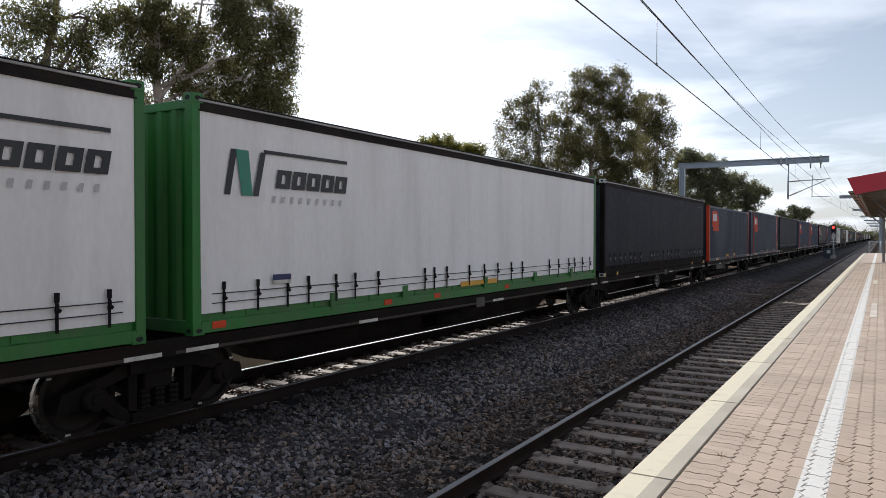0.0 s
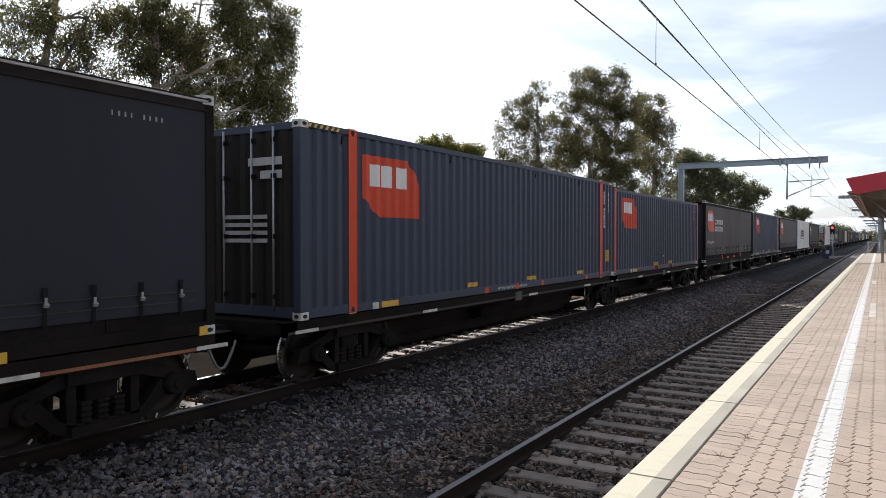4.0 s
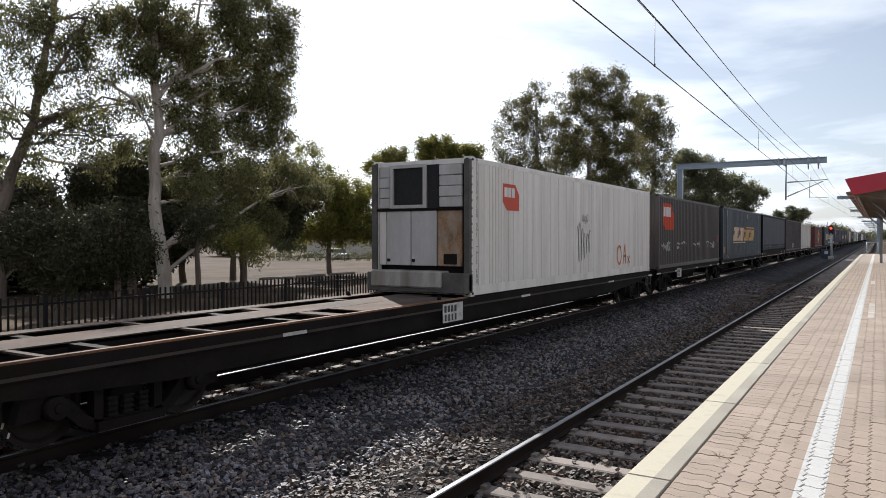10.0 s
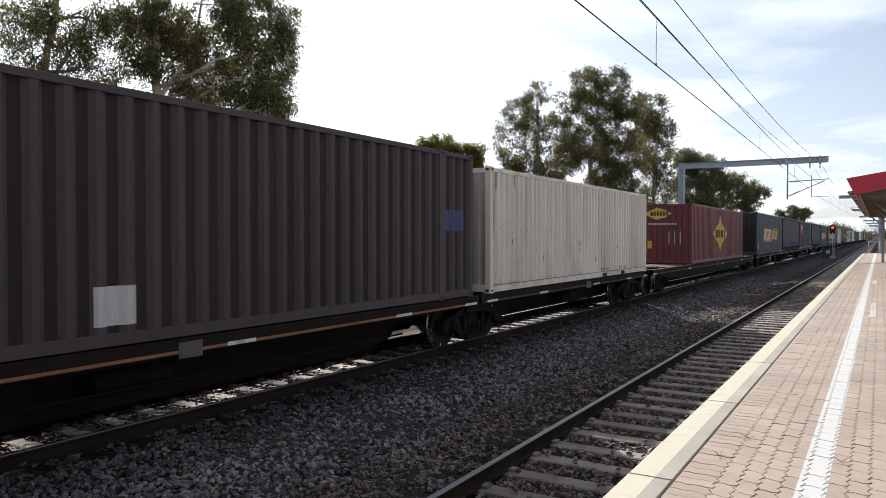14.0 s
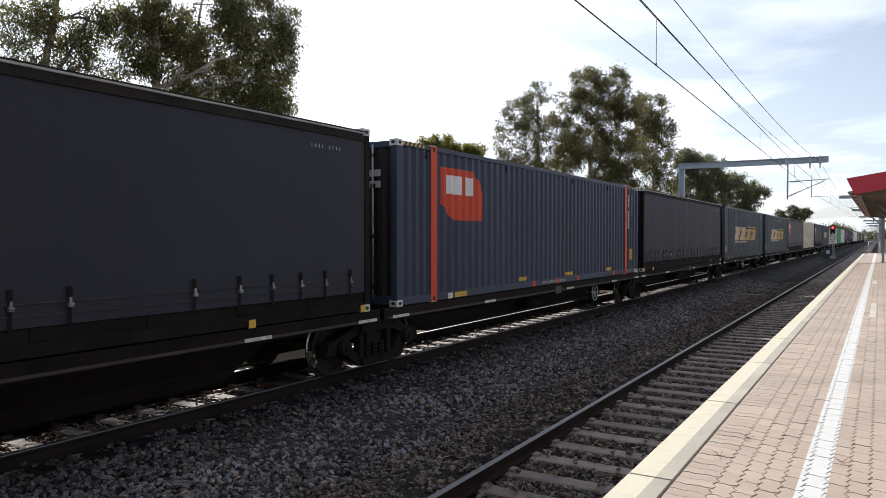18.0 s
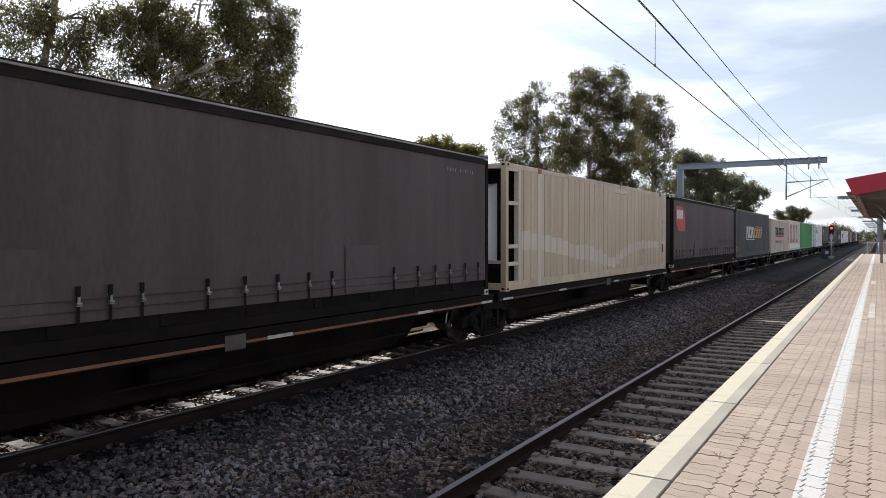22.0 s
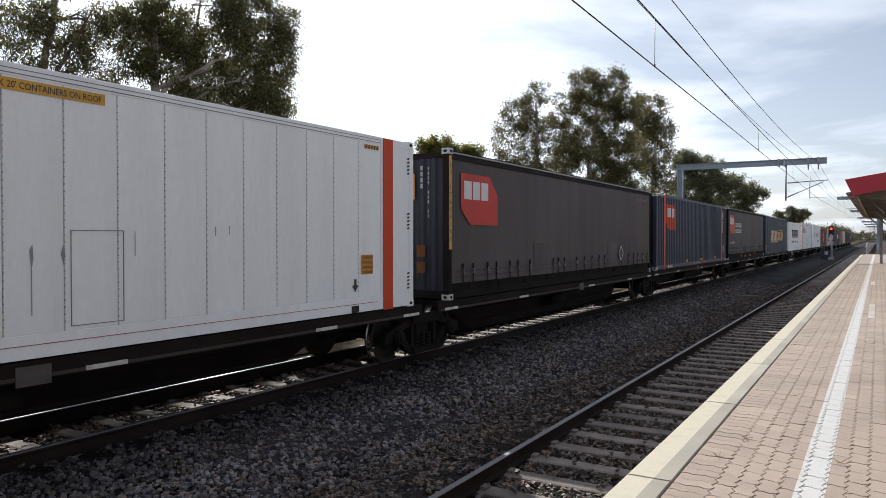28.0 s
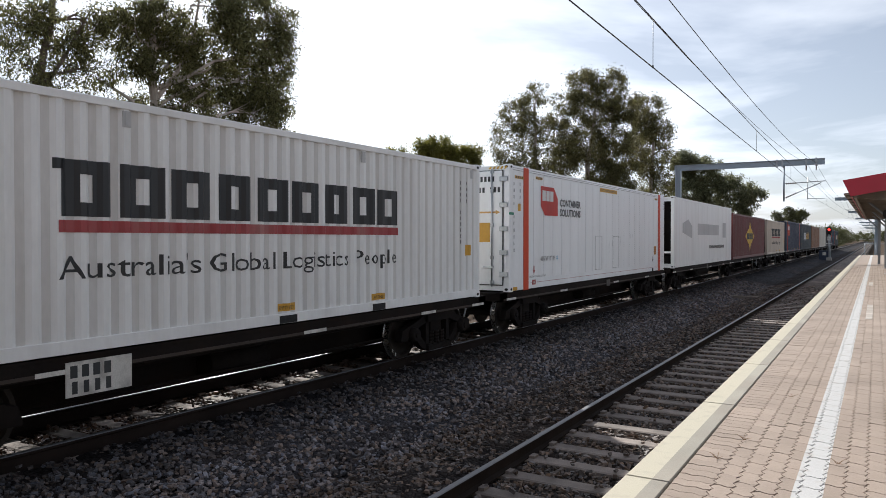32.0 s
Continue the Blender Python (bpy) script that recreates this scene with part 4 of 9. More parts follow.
lamp = thing("hanging_sign_disc", 0.60, 27.0, 3.15, "dark round fitting hung under the platform shelter", "fitting")
part("disc", tube((-0.26, 0, 0.25), (-0.26, 0.12, 0.25), 0.17, sides=20), M["signal_black"], lamp)
part("hanger", tube((-0.26, 0.06, 0.45), (-0.26, 0.06, 0.95), 0.02), M["signal_black"], lamp)


# ---- signal and trackside ----
def make_signal():
    s = thing("railway_signal", -4.95, 100.0, -0.02, "black colour light signal showing red on a steel pole", "signal")
    part("pole", tube((0, 0, 0), (0, 0, 3.2), 0.07, sides=10), M["steel"], s)
    part("base", box(-0.3, 0.3, -0.3, 0.3, 0, 0.35, 0.03), M["concrete"], s)
    head = extruded([(-0.26, 3.05), (0.26, 3.05), (0.30, 3.6), (0.24, 4.05), (0, 4.2), (-0.24, 4.05), (-0.30, 3.6)], "y", -0.05, 0.05)
    part("backboard", head, M["signal_black"], s)
    for z, m in ((3.78, "red_lamp"), (3.35, "dark_hole")):
        part("lens", tube((0, -0.09, z), (0, -0.05, z), 0.13, sides=16), M[m], s, "glowing red lens" if m == "red_lamp" else "unlit dark lens")
        hood = bmesh.new()
        put_tube(hood, (0, -0.26, z + 0.01), (0, -0.05, z + 0.01), 0.15, 0.15, 16, False)
        bmesh.ops.delete(hood, geom=[v for v in hood.verts if v.co.z < z - 0.05], context="VERTS")
        part("hood", hood, M["signal_black"], s)
    part("plate", box(-0.32, 0.32, -0.06, -0.03, 2.0, 2.12), M["plate_white"], s, "white plate on the pole")
    part("plate", box(-0.18, 0.18, -0.06, -0.03, 2.45, 2.9), M["plate_white"], s)
    part("ladder", box(0.15, 0.19, 0.1, 0.14, 0, 3.1), M["steel"], s)
    return s


make_signal()
cabinet = thing("trackside_cabinet", -5.6, 103.0, -0.05, "blue painted trackside equipment cabinet", "cabinet")
part("body", box(-0.6, 0.6, -0.3, 0.3, 0, 1.2, 0.03), M["blue_box"], cabinet)
part("plate", box(-0.2, 0.2, -0.31, -0.301, 0.6, 1.0), M["plate_white"], cabinet)
tie = thing("spare_sleeper", -5.2, 35.5, -0.18, "loose dark sleeper end lying on the ballast", "sleeper")
part("block", box(-0.9, 0.9, -0.12, 0.12, 0, 0.16, 0.01), M["log"], tie)


# ---- added walls out of view, placed to block skylight from the platform side ----
wall_back = new("wall_back", mesh_of("wall_back", box(6.0, 6.3, -13.9, 3.0, PLATFORM_Z - 0.01, 7.5), M["block_brown"]))
tagged(wall_back, "added unseen brown wall blocking skylight beside the platform", "wall", kind="structure")
wall_behind = new("wall_behind", mesh_of("wall_behind", box(-0.4, 5.99, -10.3, -10.0, PLATFORM_Z - 0.01, 7.5), M["block_brown"]))
tagged(wall_behind, "added unseen brown wall blocking skylight across the platform", "wall", kind="structure")


# ---- fence and park behind the goods track ----
FENCE_H = 1.83


def make_fence():
    f = thing("steel_fence", -15.0, 0, -0.44, "black steel picket fence along the railway land", "fence")
    for k in range(-16, 22):
        p = part("post", POST_MESH, None, f)
        p.location = (0, 18.26 + 2.4 * k, 0)
    for z in (0.20, FENCE_H - 0.18):
        part("rail", box(-0.02, 0.02, -20, 69, z - 0.022, z + 0.022), M["fence"], f)
    rest = bmesh.new()
    for y in np.arange(-20, 69, 0.15):
        if 5.0 < y < 42.0:
            p = part("picket", PICKET_MESH, None, f)
            p.location = (0, y, 0)
        else:
            put_box(rest, -0.015, 0.015, y - 0.015, y + 0.015, 0.06, FENCE_H)
    tagged(part("picket_row", rest, M["fence"], f), kind="stuff")


def fence_meshes():
    post = bmesh.new()
    put_box(post, -0.035, 0.035, -0.035, 0.035, 0, FENCE_H + 0.01)
    put_box(post, -0.042, 0.042, -0.042, 0.042, FENCE_H + 0.01, FENCE_H + 0.03)
    pick = bmesh.new()
    put_box(pick, -0.017, 0.017, -0.017, 0.017, 0.06, FENCE_H)
    return mesh_of("post", post, M["fence"]), mesh_of("picket", pick, M["fence"])


POST_MESH, PICKET_MESH = fence_meshes()
make_fence()

# flange edge strip, its colour lifted to paint the light it catches

# ---- containers: local x across (the platform side is +x), y along the train, z up from the deck ----
W = 2.47
FACE = W / 2


def corrugation(y0, y1, pitch=0.28, depth=0.045, crest=0.52):
    """Break points and depths of a trapezoid profile between two ends."""
    n = max(1, round((y1 - y0) / pitch))
    p = (y1 - y0) / n
    pts = []
    for i in range(n):
        a = y0 + i * p
        pts += [(a, 0.0), (a + p * (crest - 0.19), 0.0), (a + p * crest, depth), (a + p * 0.81, depth)]
    pts.append((y1, 0.0))
    return pts


def ribbed_sheet(prof, z0, z1, face, side=1, along="y", inset=0.012):
    # rusty lip coloured brighter than the deck to paint its lit line
    bm = bmesh.new()
    lo, hi = [], []
    for a, d in prof:
        x = side * (face - inset - d)
        for row, z in ((lo, z0), (hi, z1)):
            row.append(bm.verts.new((x, a, z) if along == "y" else (a, x, z)))
    deep = max(d for _, d in prof)
    for i in range(len(lo) - 1):
        f = bm.faces.new((lo[i], lo[i + 1], hi[i + 1], hi[i]))
        # faces at full depth take the second paint, which carries the recess shade
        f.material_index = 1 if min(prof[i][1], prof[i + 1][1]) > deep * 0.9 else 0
    bmesh.ops.recalc_face_normals(bm, faces=bm.faces[:])
    out = bm.faces[0].normal
    want = Vector((side, 0, 0)) if along == "y" else Vector((0, side, 0))
    if sum((f.normal.dot(want) for f in bm.faces)) < 0:
        bmesh.ops.reverse_faces(bm, faces=bm.faces[:])
    return bm


def casting_mesh():
    bm = bmesh.new()
    put_box(bm, -0.085, 0.085, -0.09, 0.09, 0, 0.12)
    bmesh.ops.bevel(bm, geom=bm.edges[:], offset=0.006, segments=1, affect="EDGES")
    for x, sgn in ((0.0865, 1), (-0.0865, -1)):
        vs = [bm.verts.new((x, 0.05 * math.cos(k * math.tau / 10), 0.06 + 0.03 * math.sin(k * math.tau / 10))) for k in range(10)]
        bm.faces.new(vs[::sgn]).material_index = 1
    for y, sgn in ((-0.0915, 1), (0.0915, -1)):
        vs = [bm.verts.new((0.045 * math.cos(k * math.tau / 10), y, 0.06 + 0.03 * math.sin(k * math.tau / 10))) for k in range(10)]
        bm.faces.new(vs[::sgn]).material_index = 1
    return bm


CASTINGS = {}


def casting_data(mat):
    if mat not in CASTINGS:
        CASTINGS[mat] = mesh_of("corner_casting", casting_mesh(), M[mat], M["dark_hole"])
    return CASTINGS[mat]


def castings(parent, L, H, mat, ys, lift=0.0):
    for y in ys:
        for s in (-1, 1):
            for z in (-0.004, H - 0.112 + lift):
                c = part("corner_casting", casting_data(mat), None, parent)
                c.location = (s * (FACE - 0.08), y, z)


def frame_parts(parent, L, H, mat, post="", top="", casting="", bottom=0.16, rail=0.10, mid=(), lift=0.0):
    """Corner posts, rails, floor, roof and castings round a box."""
    post, top, casting = post or mat, top or mat, casting or mat
    for s in (-1, 1):
        for y in (0.0, L - 0.13):
            part("corner_post", box(min(s * FACE, s * (FACE - 0.14)), max(s * FACE, s * (FACE - 0.14)), y, y + 0.13, 0.10, H - 0.10 + lift, 0.008), M[post], parent)
        for y in mid:
            part("side_post", box(min(s * (FACE + 0.004), s * (FACE - 0.06)), max(s * (FACE + 0.004), s * (FACE - 0.06)), y - 0.09, y + 0.09, 0.08, H - 0.06, 0.006), M[post if post != mat else mat], parent)
        part("bottom_rail", box(min(s * (FACE - 0.002), s * (FACE - 0.07)), max(s * (FACE - 0.002), s * (FACE - 0.07)), 0.13, L - 0.13, 0.015, bottom, 0.006), M[mat], parent)
        part("top_rail", box(min(s * (FACE - 0.002), s * (FACE - 0.07)), max(s * (FACE - 0.002), s * (FACE - 0.07)), 0.13, L - 0.13, H - rail, H - 0.01, 0.006), M[top], parent)
    for y in (0.01, L - 0.08):
        part("end_rail", box(-FACE + 0.14, FACE - 0.14, y, y + 0.07, H - 0.13, H - 0.02, 0.006), M[mat], parent)
        part("end_rail", box(-FACE + 0.14, FACE - 0.14, y, y + 0.07, 0.02, 0.18, 0.006), M[mat], parent)
    part("floor", box(-FACE + 0.07, FACE - 0.07, 0.02, L - 0.02, 0.05, 0.14), M["undergear"], parent)
    castings(parent, L, H, casting, [0.09, L - 0.09] + list(mid), lift)


def roof_part(parent, L, H, mat, ribs=True):
    bm = bmesh.new()
    n = int(L / 0.3)
    prev = None
    for i in range(n * 2 + 1):
        y = 0.04 + (L - 0.08) * i / (n * 2)
        z = H - 0.035 + (0.02 if ribs and i % 2 else 0.0)
        row = [bm.verts.new((x, y, z)) for x in (-FACE + 0.06, FACE - 0.06)]
        if prev:
            bm.faces.new((prev[0], prev[1], row[1], row[0]))
        prev = row
    part("roof", bm, M[mat], parent)


def plain_end(parent, H, y, side, mat, z0=0.18, ribs=8):
    prof = corrugation(-FACE + 0.14, FACE - 0.14, (2 * FACE - 0.28) / ribs, 0.045)
    part("end_wall", ribbed_sheet(prof, z0, H - 0.13, -y if side < 0 else y, side, "x", 0.02), M[mat], parent, "", M[mat])


# decals -------------------------------------------------------------------
def banded_end(parent, H, mats, tops, seed, label, ribs=8):
    """The leading end, its sheet coloured in uneven bands from the top down."""
    rng = np.random.default_rng(seed)
    prof = corrugation(-FACE + 0.14, FACE - 0.14, (2 * FACE - 0.28) / ribs, 0.045)
    bm = bmesh.new()
    rows = []
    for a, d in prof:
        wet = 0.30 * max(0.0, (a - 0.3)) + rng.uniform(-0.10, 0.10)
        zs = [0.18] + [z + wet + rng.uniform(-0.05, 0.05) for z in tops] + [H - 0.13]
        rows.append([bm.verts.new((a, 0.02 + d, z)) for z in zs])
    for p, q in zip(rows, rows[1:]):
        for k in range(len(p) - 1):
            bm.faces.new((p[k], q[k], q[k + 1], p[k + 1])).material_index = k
    part("end_wall", bm, M[mats[0]], parent, label, *[M[m] for m in mats[1:]])


def polygons(*polys):
    bm = bmesh.new()
    for poly in polys:
        bm.faces.new([bm.verts.new((0, y, z)) for y, z in poly])
    return bm


def rect(y0, y1, z0, z1, lean=0.0):
    return [(y0, z0), (y1, z0), (y1 + lean, z1), (y0 + lean, z1)]


def drape(bm, prof, face=None, inset=0.012, lift=0.004):
    """Lays flat shapes on the platform side, over its ribs when prof is given."""
    face = FACE if face is None else face
    if prof:
        lo, hi = min(v.co.y for v in bm.verts), max(v.co.y for v in bm.verts)
        for a, _ in prof:
            if lo < a < hi:
                bmesh.ops.bisect_plane(bm, geom=bm.verts[:] + bm.edges[:] + bm.faces[:], plane_co=(0, a, 0), plane_no=(0, 1, 0))
        ay, ad = [q[0] for q in prof], [q[1] for q in prof]
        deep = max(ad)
        # pieces over a recess take the darker copy, shade painted by rib depth
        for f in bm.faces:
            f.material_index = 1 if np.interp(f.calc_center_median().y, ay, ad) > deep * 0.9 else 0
        for v in bm.verts:
            v.co.x = face - inset + lift - float(np.interp(v.co.y, ay, ad))
    else:
        for v in bm.verts:
            v.co.x = face + lift
    bmesh.ops.recalc_face_normals(bm, faces=bm.faces[:])
    for f in bm.faces:
        if f.normal.x < 0:
            f.normal_flip()
    return bm


def words(text, y, z, height, width=None, lean=0.0, align="LEFT", bold=0.0):
    """Flat lettering in the built-in font as a bmesh in the side's plane."""
    cu = bpy.data.curves.new("lettering", "FONT")
    cu.body, cu.size, cu.align_x, cu.shear = text, height * 1.4, align, lean
    cu.resolution_u = 2
    cu.offset = height * bold
    ob = bpy.data.objects.new("lettering", cu)
    me = ob.to_mesh()
    bm = bmesh.new()
    bm.from_mesh(me)
    ob.to_mesh_clear()
    bpy.data.objects.remove(ob)
    span = max(v.co.x for v in bm.verts) - min(v.co.x for v in bm.verts) if bm.verts else 1
    k = width / span if width else 1.0
    for v in bm.verts:
        v.co = Vector((0, y + v.co.x * k, z + v.co.y))
    return bm


def code_bars(n, y, z, size, step, down=True):
    """A column or row of short bars in place of a serial number."""
    polys = []
    for i in range(n):
        if i in (4, 11):
            continue
        a, b = (y, z - i * step) if down else (y + i * step, z)
        polys.append(rect(a, a + size * (0.26, 0.38, 0.32)[i % 3], b - size * 0.8, b))
    return polygons(*polys)


def blocks(n, y, z, h, w, gap, lean=0.0):
    return [rect(y + i * (w + gap), y + i * (w + gap) + w, z, z + h, lean) for i in range(n)]


DUSTY_SHADE = {"gold": "gold_dust", "pale_gold": "pale_gold_dust"}


def slotted(shape, bar=0.36, rise=0.25):
    """A leaning block with an upright slot in its middle."""
    (a, z0), (b, _), (e, z1), _ = shape
    lean, h, w = e - b, z1 - z0, b - a

    def at(p, q):
        return (a + p * w + q * lean, z0 + q * h)

    return [[at(p, q), at(u, q), at(u, v), at(p, v)] for p, q, u, v in ((0, 0, bar, 1), (1 - bar, 0, 1, 1), (bar, 0, 1 - bar, rise), (bar, 1 - rise, 1 - bar, 1))]


def crest(parent, y, z, w, h, prof, red="logo_orange", face=None):
    """Cut-corner red panel with three pale blocks."""
    panel = [(y, z + 0.30 * h), (y + 0.24 * w, z), (y + w, z), (y + w, z + 0.62 * h), (y + 0.76 * w, z + h), (y, z + h)]
    part("logo_panel", drape(polygons(panel), prof, face), M[red], parent, "red cut-corner logo panel")
    for shape in blocks(3, y + 0.08 * w, z + 0.50 * h, 0.36 * h, 0.19 * w, 0.035 * w):
        part("logo_block", drape(polygons(shape), prof, face, lift=0.008), M["logo_white"], parent)


def scrawl(y, z, w, h, loops, seed, thick=0.04):
    """A looping hand-sprayed line as a flat ribbon."""
    rng = np.random.default_rng(seed)
    n = loops * 14
    ts = np.linspace(0, 1, n)
    tall = np.interp(ts, np.linspace(0, 1, loops + 1), rng.uniform(0.35, 1.0, loops + 1))
    py = y + w * ts + 0.32 * w / loops * np.sin(ts * loops * math.tau)
    pz = z + h * 0.5 * tall * np.cos(ts * loops * math.tau + rng.uniform(0, 1)) + 0.04 * np.sin(ts * 9)
    polys = []
    for i in range(n - 1):
        if i % 43 > 39:
            continue
        d = Vector((py[i + 1] - py[i], pz[i + 1] - pz[i]))
        q = Vector((-d.y, d.x)).normalized() * thick / 2
        polys.append([(py[i] - q.x, pz[i] - q.y), (py[i + 1] - q.x, pz[i + 1] - q.y), (py[i + 1] + q.x, pz[i + 1] + q.y), (py[i] + q.x, pz[i] + q.y)])
    return polygons(*polys)


def logo_row(parent, shapes, mat, prof=None, label="", lift=0.005, slot=True):
    for shape in shapes:
        part("logo_block", drape(polygons(*(slotted(shape) if slot else (shape,))), prof, lift=lift), M[mat], parent, label, M[DUSTY_SHADE.get(mat, mat)])


def caution_plate(parent, y, z, w, h, prof, lines, face=None, mat="yellow_plate"):
    part("plate", drape(polygons(rect(y, y + w, z, z + h)), prof, face, lift=0.006), M[mat], parent, "yellow warning plate")
    k = len(lines)
    bm = bmesh.new()
    for i, t in enumerate(lines):
        lz = z + h - (i + 0.82) * h / k
        w2 = words(t, y + 0.09 * w, lz, h / k * 0.52, w * 0.82) if t else polygons(rect(y + 0.08 * w, y + 0.92 * w, lz, lz + h / k * 0.5))
        me = bpy.data.meshes.new("t"); w2.to_mesh(me); w2.free(); bm.from_mesh(me); bpy.data.meshes.remove(me)
    part("lettering", drape(bm, prof, face, lift=0.010), M["black_decal"], parent)


# kinds of container ---------------------------------------------------------
def steel_box(name, label, L, H, mat, post="", casting="", mid=(), top="", bottom=0.16, pitch=0.28, depth=0.045, recess="", crest=0.52):
    c = thing(name, 0, 0, 0, label, "container", "containers on the train")
    frame_parts(c, L, H, mat, post, top, casting, bottom, mid=mid)
    stops = [0.13] + [q for m in mid for q in (m - 0.09, m + 0.09)] + [L - 0.13]
    prof = []
    for a, b in zip(stops[0::2], stops[1::2]):
        prof += corrugation(a, b, pitch, depth, crest)
    for s in (1, -1):
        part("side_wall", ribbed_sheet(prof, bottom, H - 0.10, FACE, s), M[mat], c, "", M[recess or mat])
    for y, s in ((0, -1), (L, 1)):
        plain_end(c, H, y, s, mat)
    roof_part(c, L, H, mat)
    return c, prof


STRAPS = (0.53, 1.05, 1.6, 2.1, 2.7, 3.2, 3.85, 5.25, 5.65, 6.1, 6.95, 7.6, 8.2, 8.9, 9.45, 11.1, 11.8, 12.4, 12.95, 13.55, 14.15)


def curtain_box(name, label, L, H, mat, frame="undergear", top="rail_alloy", straps=24, seed=1, rave="undergear", buckle="buckle_steel", hem=0.42):
    c = thing(name, 0, 0, 0, label, "container", "containers on the train")
    frame_parts(c, L, H, frame, top="cant_rail", casting="pale_grey" if frame != "frame_green" else frame, rail=0.15, lift=0.05)
    rng = np.random.default_rng(seed)
    ys = np.linspace(0.13, L - 0.13, 110)
    zs = np.concatenate([[hem - 0.10, hem - 0.02, hem + 0.08, hem + 0.25, hem + 0.5], np.linspace(hem + 0.9, H - 0.13, 8)])
    folds = sum(a * np.sin(ys * k + p) for a, k, p in zip((0.006, 0.005, 0.004, 0.003), (1.1, 2.7, 6.1, 11.3), rng.uniform(0, 6, 4)))
    crease = np.interp(np.arange(110), np.arange(0, 110, 2.5), rng.normal(0, 0.006, 44))
    for s in (1, -1):
        bm = bmesh.new()
        grid = [[bm.verts.new((s * (FACE - 0.016 + (folds[i] + crease[i] * 0.6 if z < hem + 0.3 else 0.45 * folds[i] + 0.25 * crease[i])), y, z)) for i, y in enumerate(ys)] for z in zs]
        for j in range(len(zs) - 1):
            for i in range(len(ys) - 1):
                q = (grid[j][i], grid[j][i + 1], grid[j + 1][i + 1], grid[j + 1][i])
                bm.faces.new(q if s > 0 else q[::-1]).smooth = True
        part("curtain", bm, M[mat], c, "taut fabric side curtain")
        part("side_rave", box(min(s * (FACE - 0.045), s * (FACE - 0.075)), max(s * (FACE - 0.045), s * (FACE - 0.075)), 0.13, L - 0.13, 0.15, hem, 0.004), M[rave], c)
    part("roof_edge", box(FACE - 0.05, FACE + 0.014, 0.10, L - 0.10, H - 0.040, H - 0.010, 0.004), M["roof_pale" if top == "rail_alloy" else top], c)
    part("roof_lip", box(FACE - 0.06, FACE + 0.010, 0.10, L - 0.10, H - 0.006, H + 0.012, 0.003), M["cant_rail"], c)
    part("rail_lip", box(FACE - 0.05, FACE + 0.010, 0.10, L - 0.10, H - 0.155, H - 0.135, 0.004), M["cant_rail"], c)
    for z in (hem + 0.015, hem + 0.135):
        part("hem_cord", box(FACE - 0.004, FACE + 0.006, 0.3, L - 0.3, z, z + 0.012), M["hem_cord"], c)
    for y in np.arange(0.9, L - 0.8, 1.36):
        part("rave_pocket", box(FACE - 0.05, FACE - 0.030, y, y + 0.16, 0.17, hem - 0.11, 0.004), M[rave], c)
    # straps stand in uneven groups
    for y in STRAPS:
        y += rng.uniform(-0.06, 0.06)
        st = part("strap", STRAP_MESH, None, c)
        st.location = (FACE + 0.012, y, hem - 0.13)
        bk = part("buckle", BUCKLE_MESHES[buckle], None, c)
        bk.location = (FACE + 0.022, y, hem + 0.07 + rng.uniform(-0.02, 0.02))
    for y, s in ((0, -1), (L, 1)):
        plain_end(c, H, y, s, "navy" if frame == "undergear" else frame)
    roof_part(c, L, H + 0.01, mat, False)
    return c


def strap_meshes():
    bm = bmesh.new()
    put_box(bm, -0.003, 0.003, -0.018, 0.018, 0, 0.34)
    put_box(bm, -0.005, 0.008, -0.026, 0.026, 0.32, 0.42)
    strap = mesh_of("strap", bm, M["webbing"])
    out = {}
    for name in ("buckle_steel", "webbing"):
        bm = bmesh.new()
        put_box(bm, -0.01, 0.018, -0.026, 0.026, 0.0, 0.045)
        put_box(bm, -0.01, 0.012, -0.014, 0.014, 0.045, 0.10)
        put_tube(bm, (0.018, -0.03, 0.025), (0.018, 0.03, 0.025), 0.012, sides=6)
        out[name] = mesh_of("buckle", bm, M[name])
    return strap, out


STRAP_MESH, BUCKLE_MESHES = strap_meshes()


def panel_mesh(w, h, mat, gap=0.006):
    bm = bmesh.new()
    put_box(bm, -0.02, 0.0, gap, w - gap, 0, h)
    bmesh.ops.bevel(bm, geom=[e for e in bm.edges if all(v.co.x > -0.001 for v in e.verts)], offset=0.005, segments=1, affect="EDGES")
    return mesh_of("panel", bm, M[mat])


def panel_box(name, label, L, H, mat, widths, joint="undergear", post="", front="", bottom=0.22, rail=0.12, ends=True, top="", gap=0.006, start=0.13):
    """Insulated box whose sides are upright panels with dark joints."""
    c = thing(name, 0, 0, 0, label, "container", "containers on the train")
    frame_parts(c, L, H, mat, post, top=top, bottom=bottom, rail=rail)
    for s in (1, -1):
        part("backing", box(min(s * (FACE - 0.05), s * (FACE - 0.024)), max(s * (FACE - 0.05), s * (FACE - 0.024)), start, L - 0.13, bottom, H - rail), M[joint], c)
    cache, y = {}, start
    total = sum(widths)
    rest = bmesh.new()
    for w0 in widths:
        w = w0 * (L - 0.13 - start) / total
        key = round(w, 4)
        if key not in cache:
            cache[key] = panel_mesh(w, H - rail - bottom, mat, gap)
        p = part("panel", cache[key], None, c)
        p.location = (FACE - 0.004, y, bottom)
        put_box(rest, -FACE + 0.004, -FACE + 0.024, y + 0.006, y + w - 0.006, bottom, H - rail)
        y += w
    part("far_side_wall", rest, M[mat], c)
    if ends:
        plain_end(c, H, 0, -1, mat, ribs=5)
    plain_end(c, H, L, 1, mat, ribs=5)
    roof_part(c, L, H, mat, False)
    return c


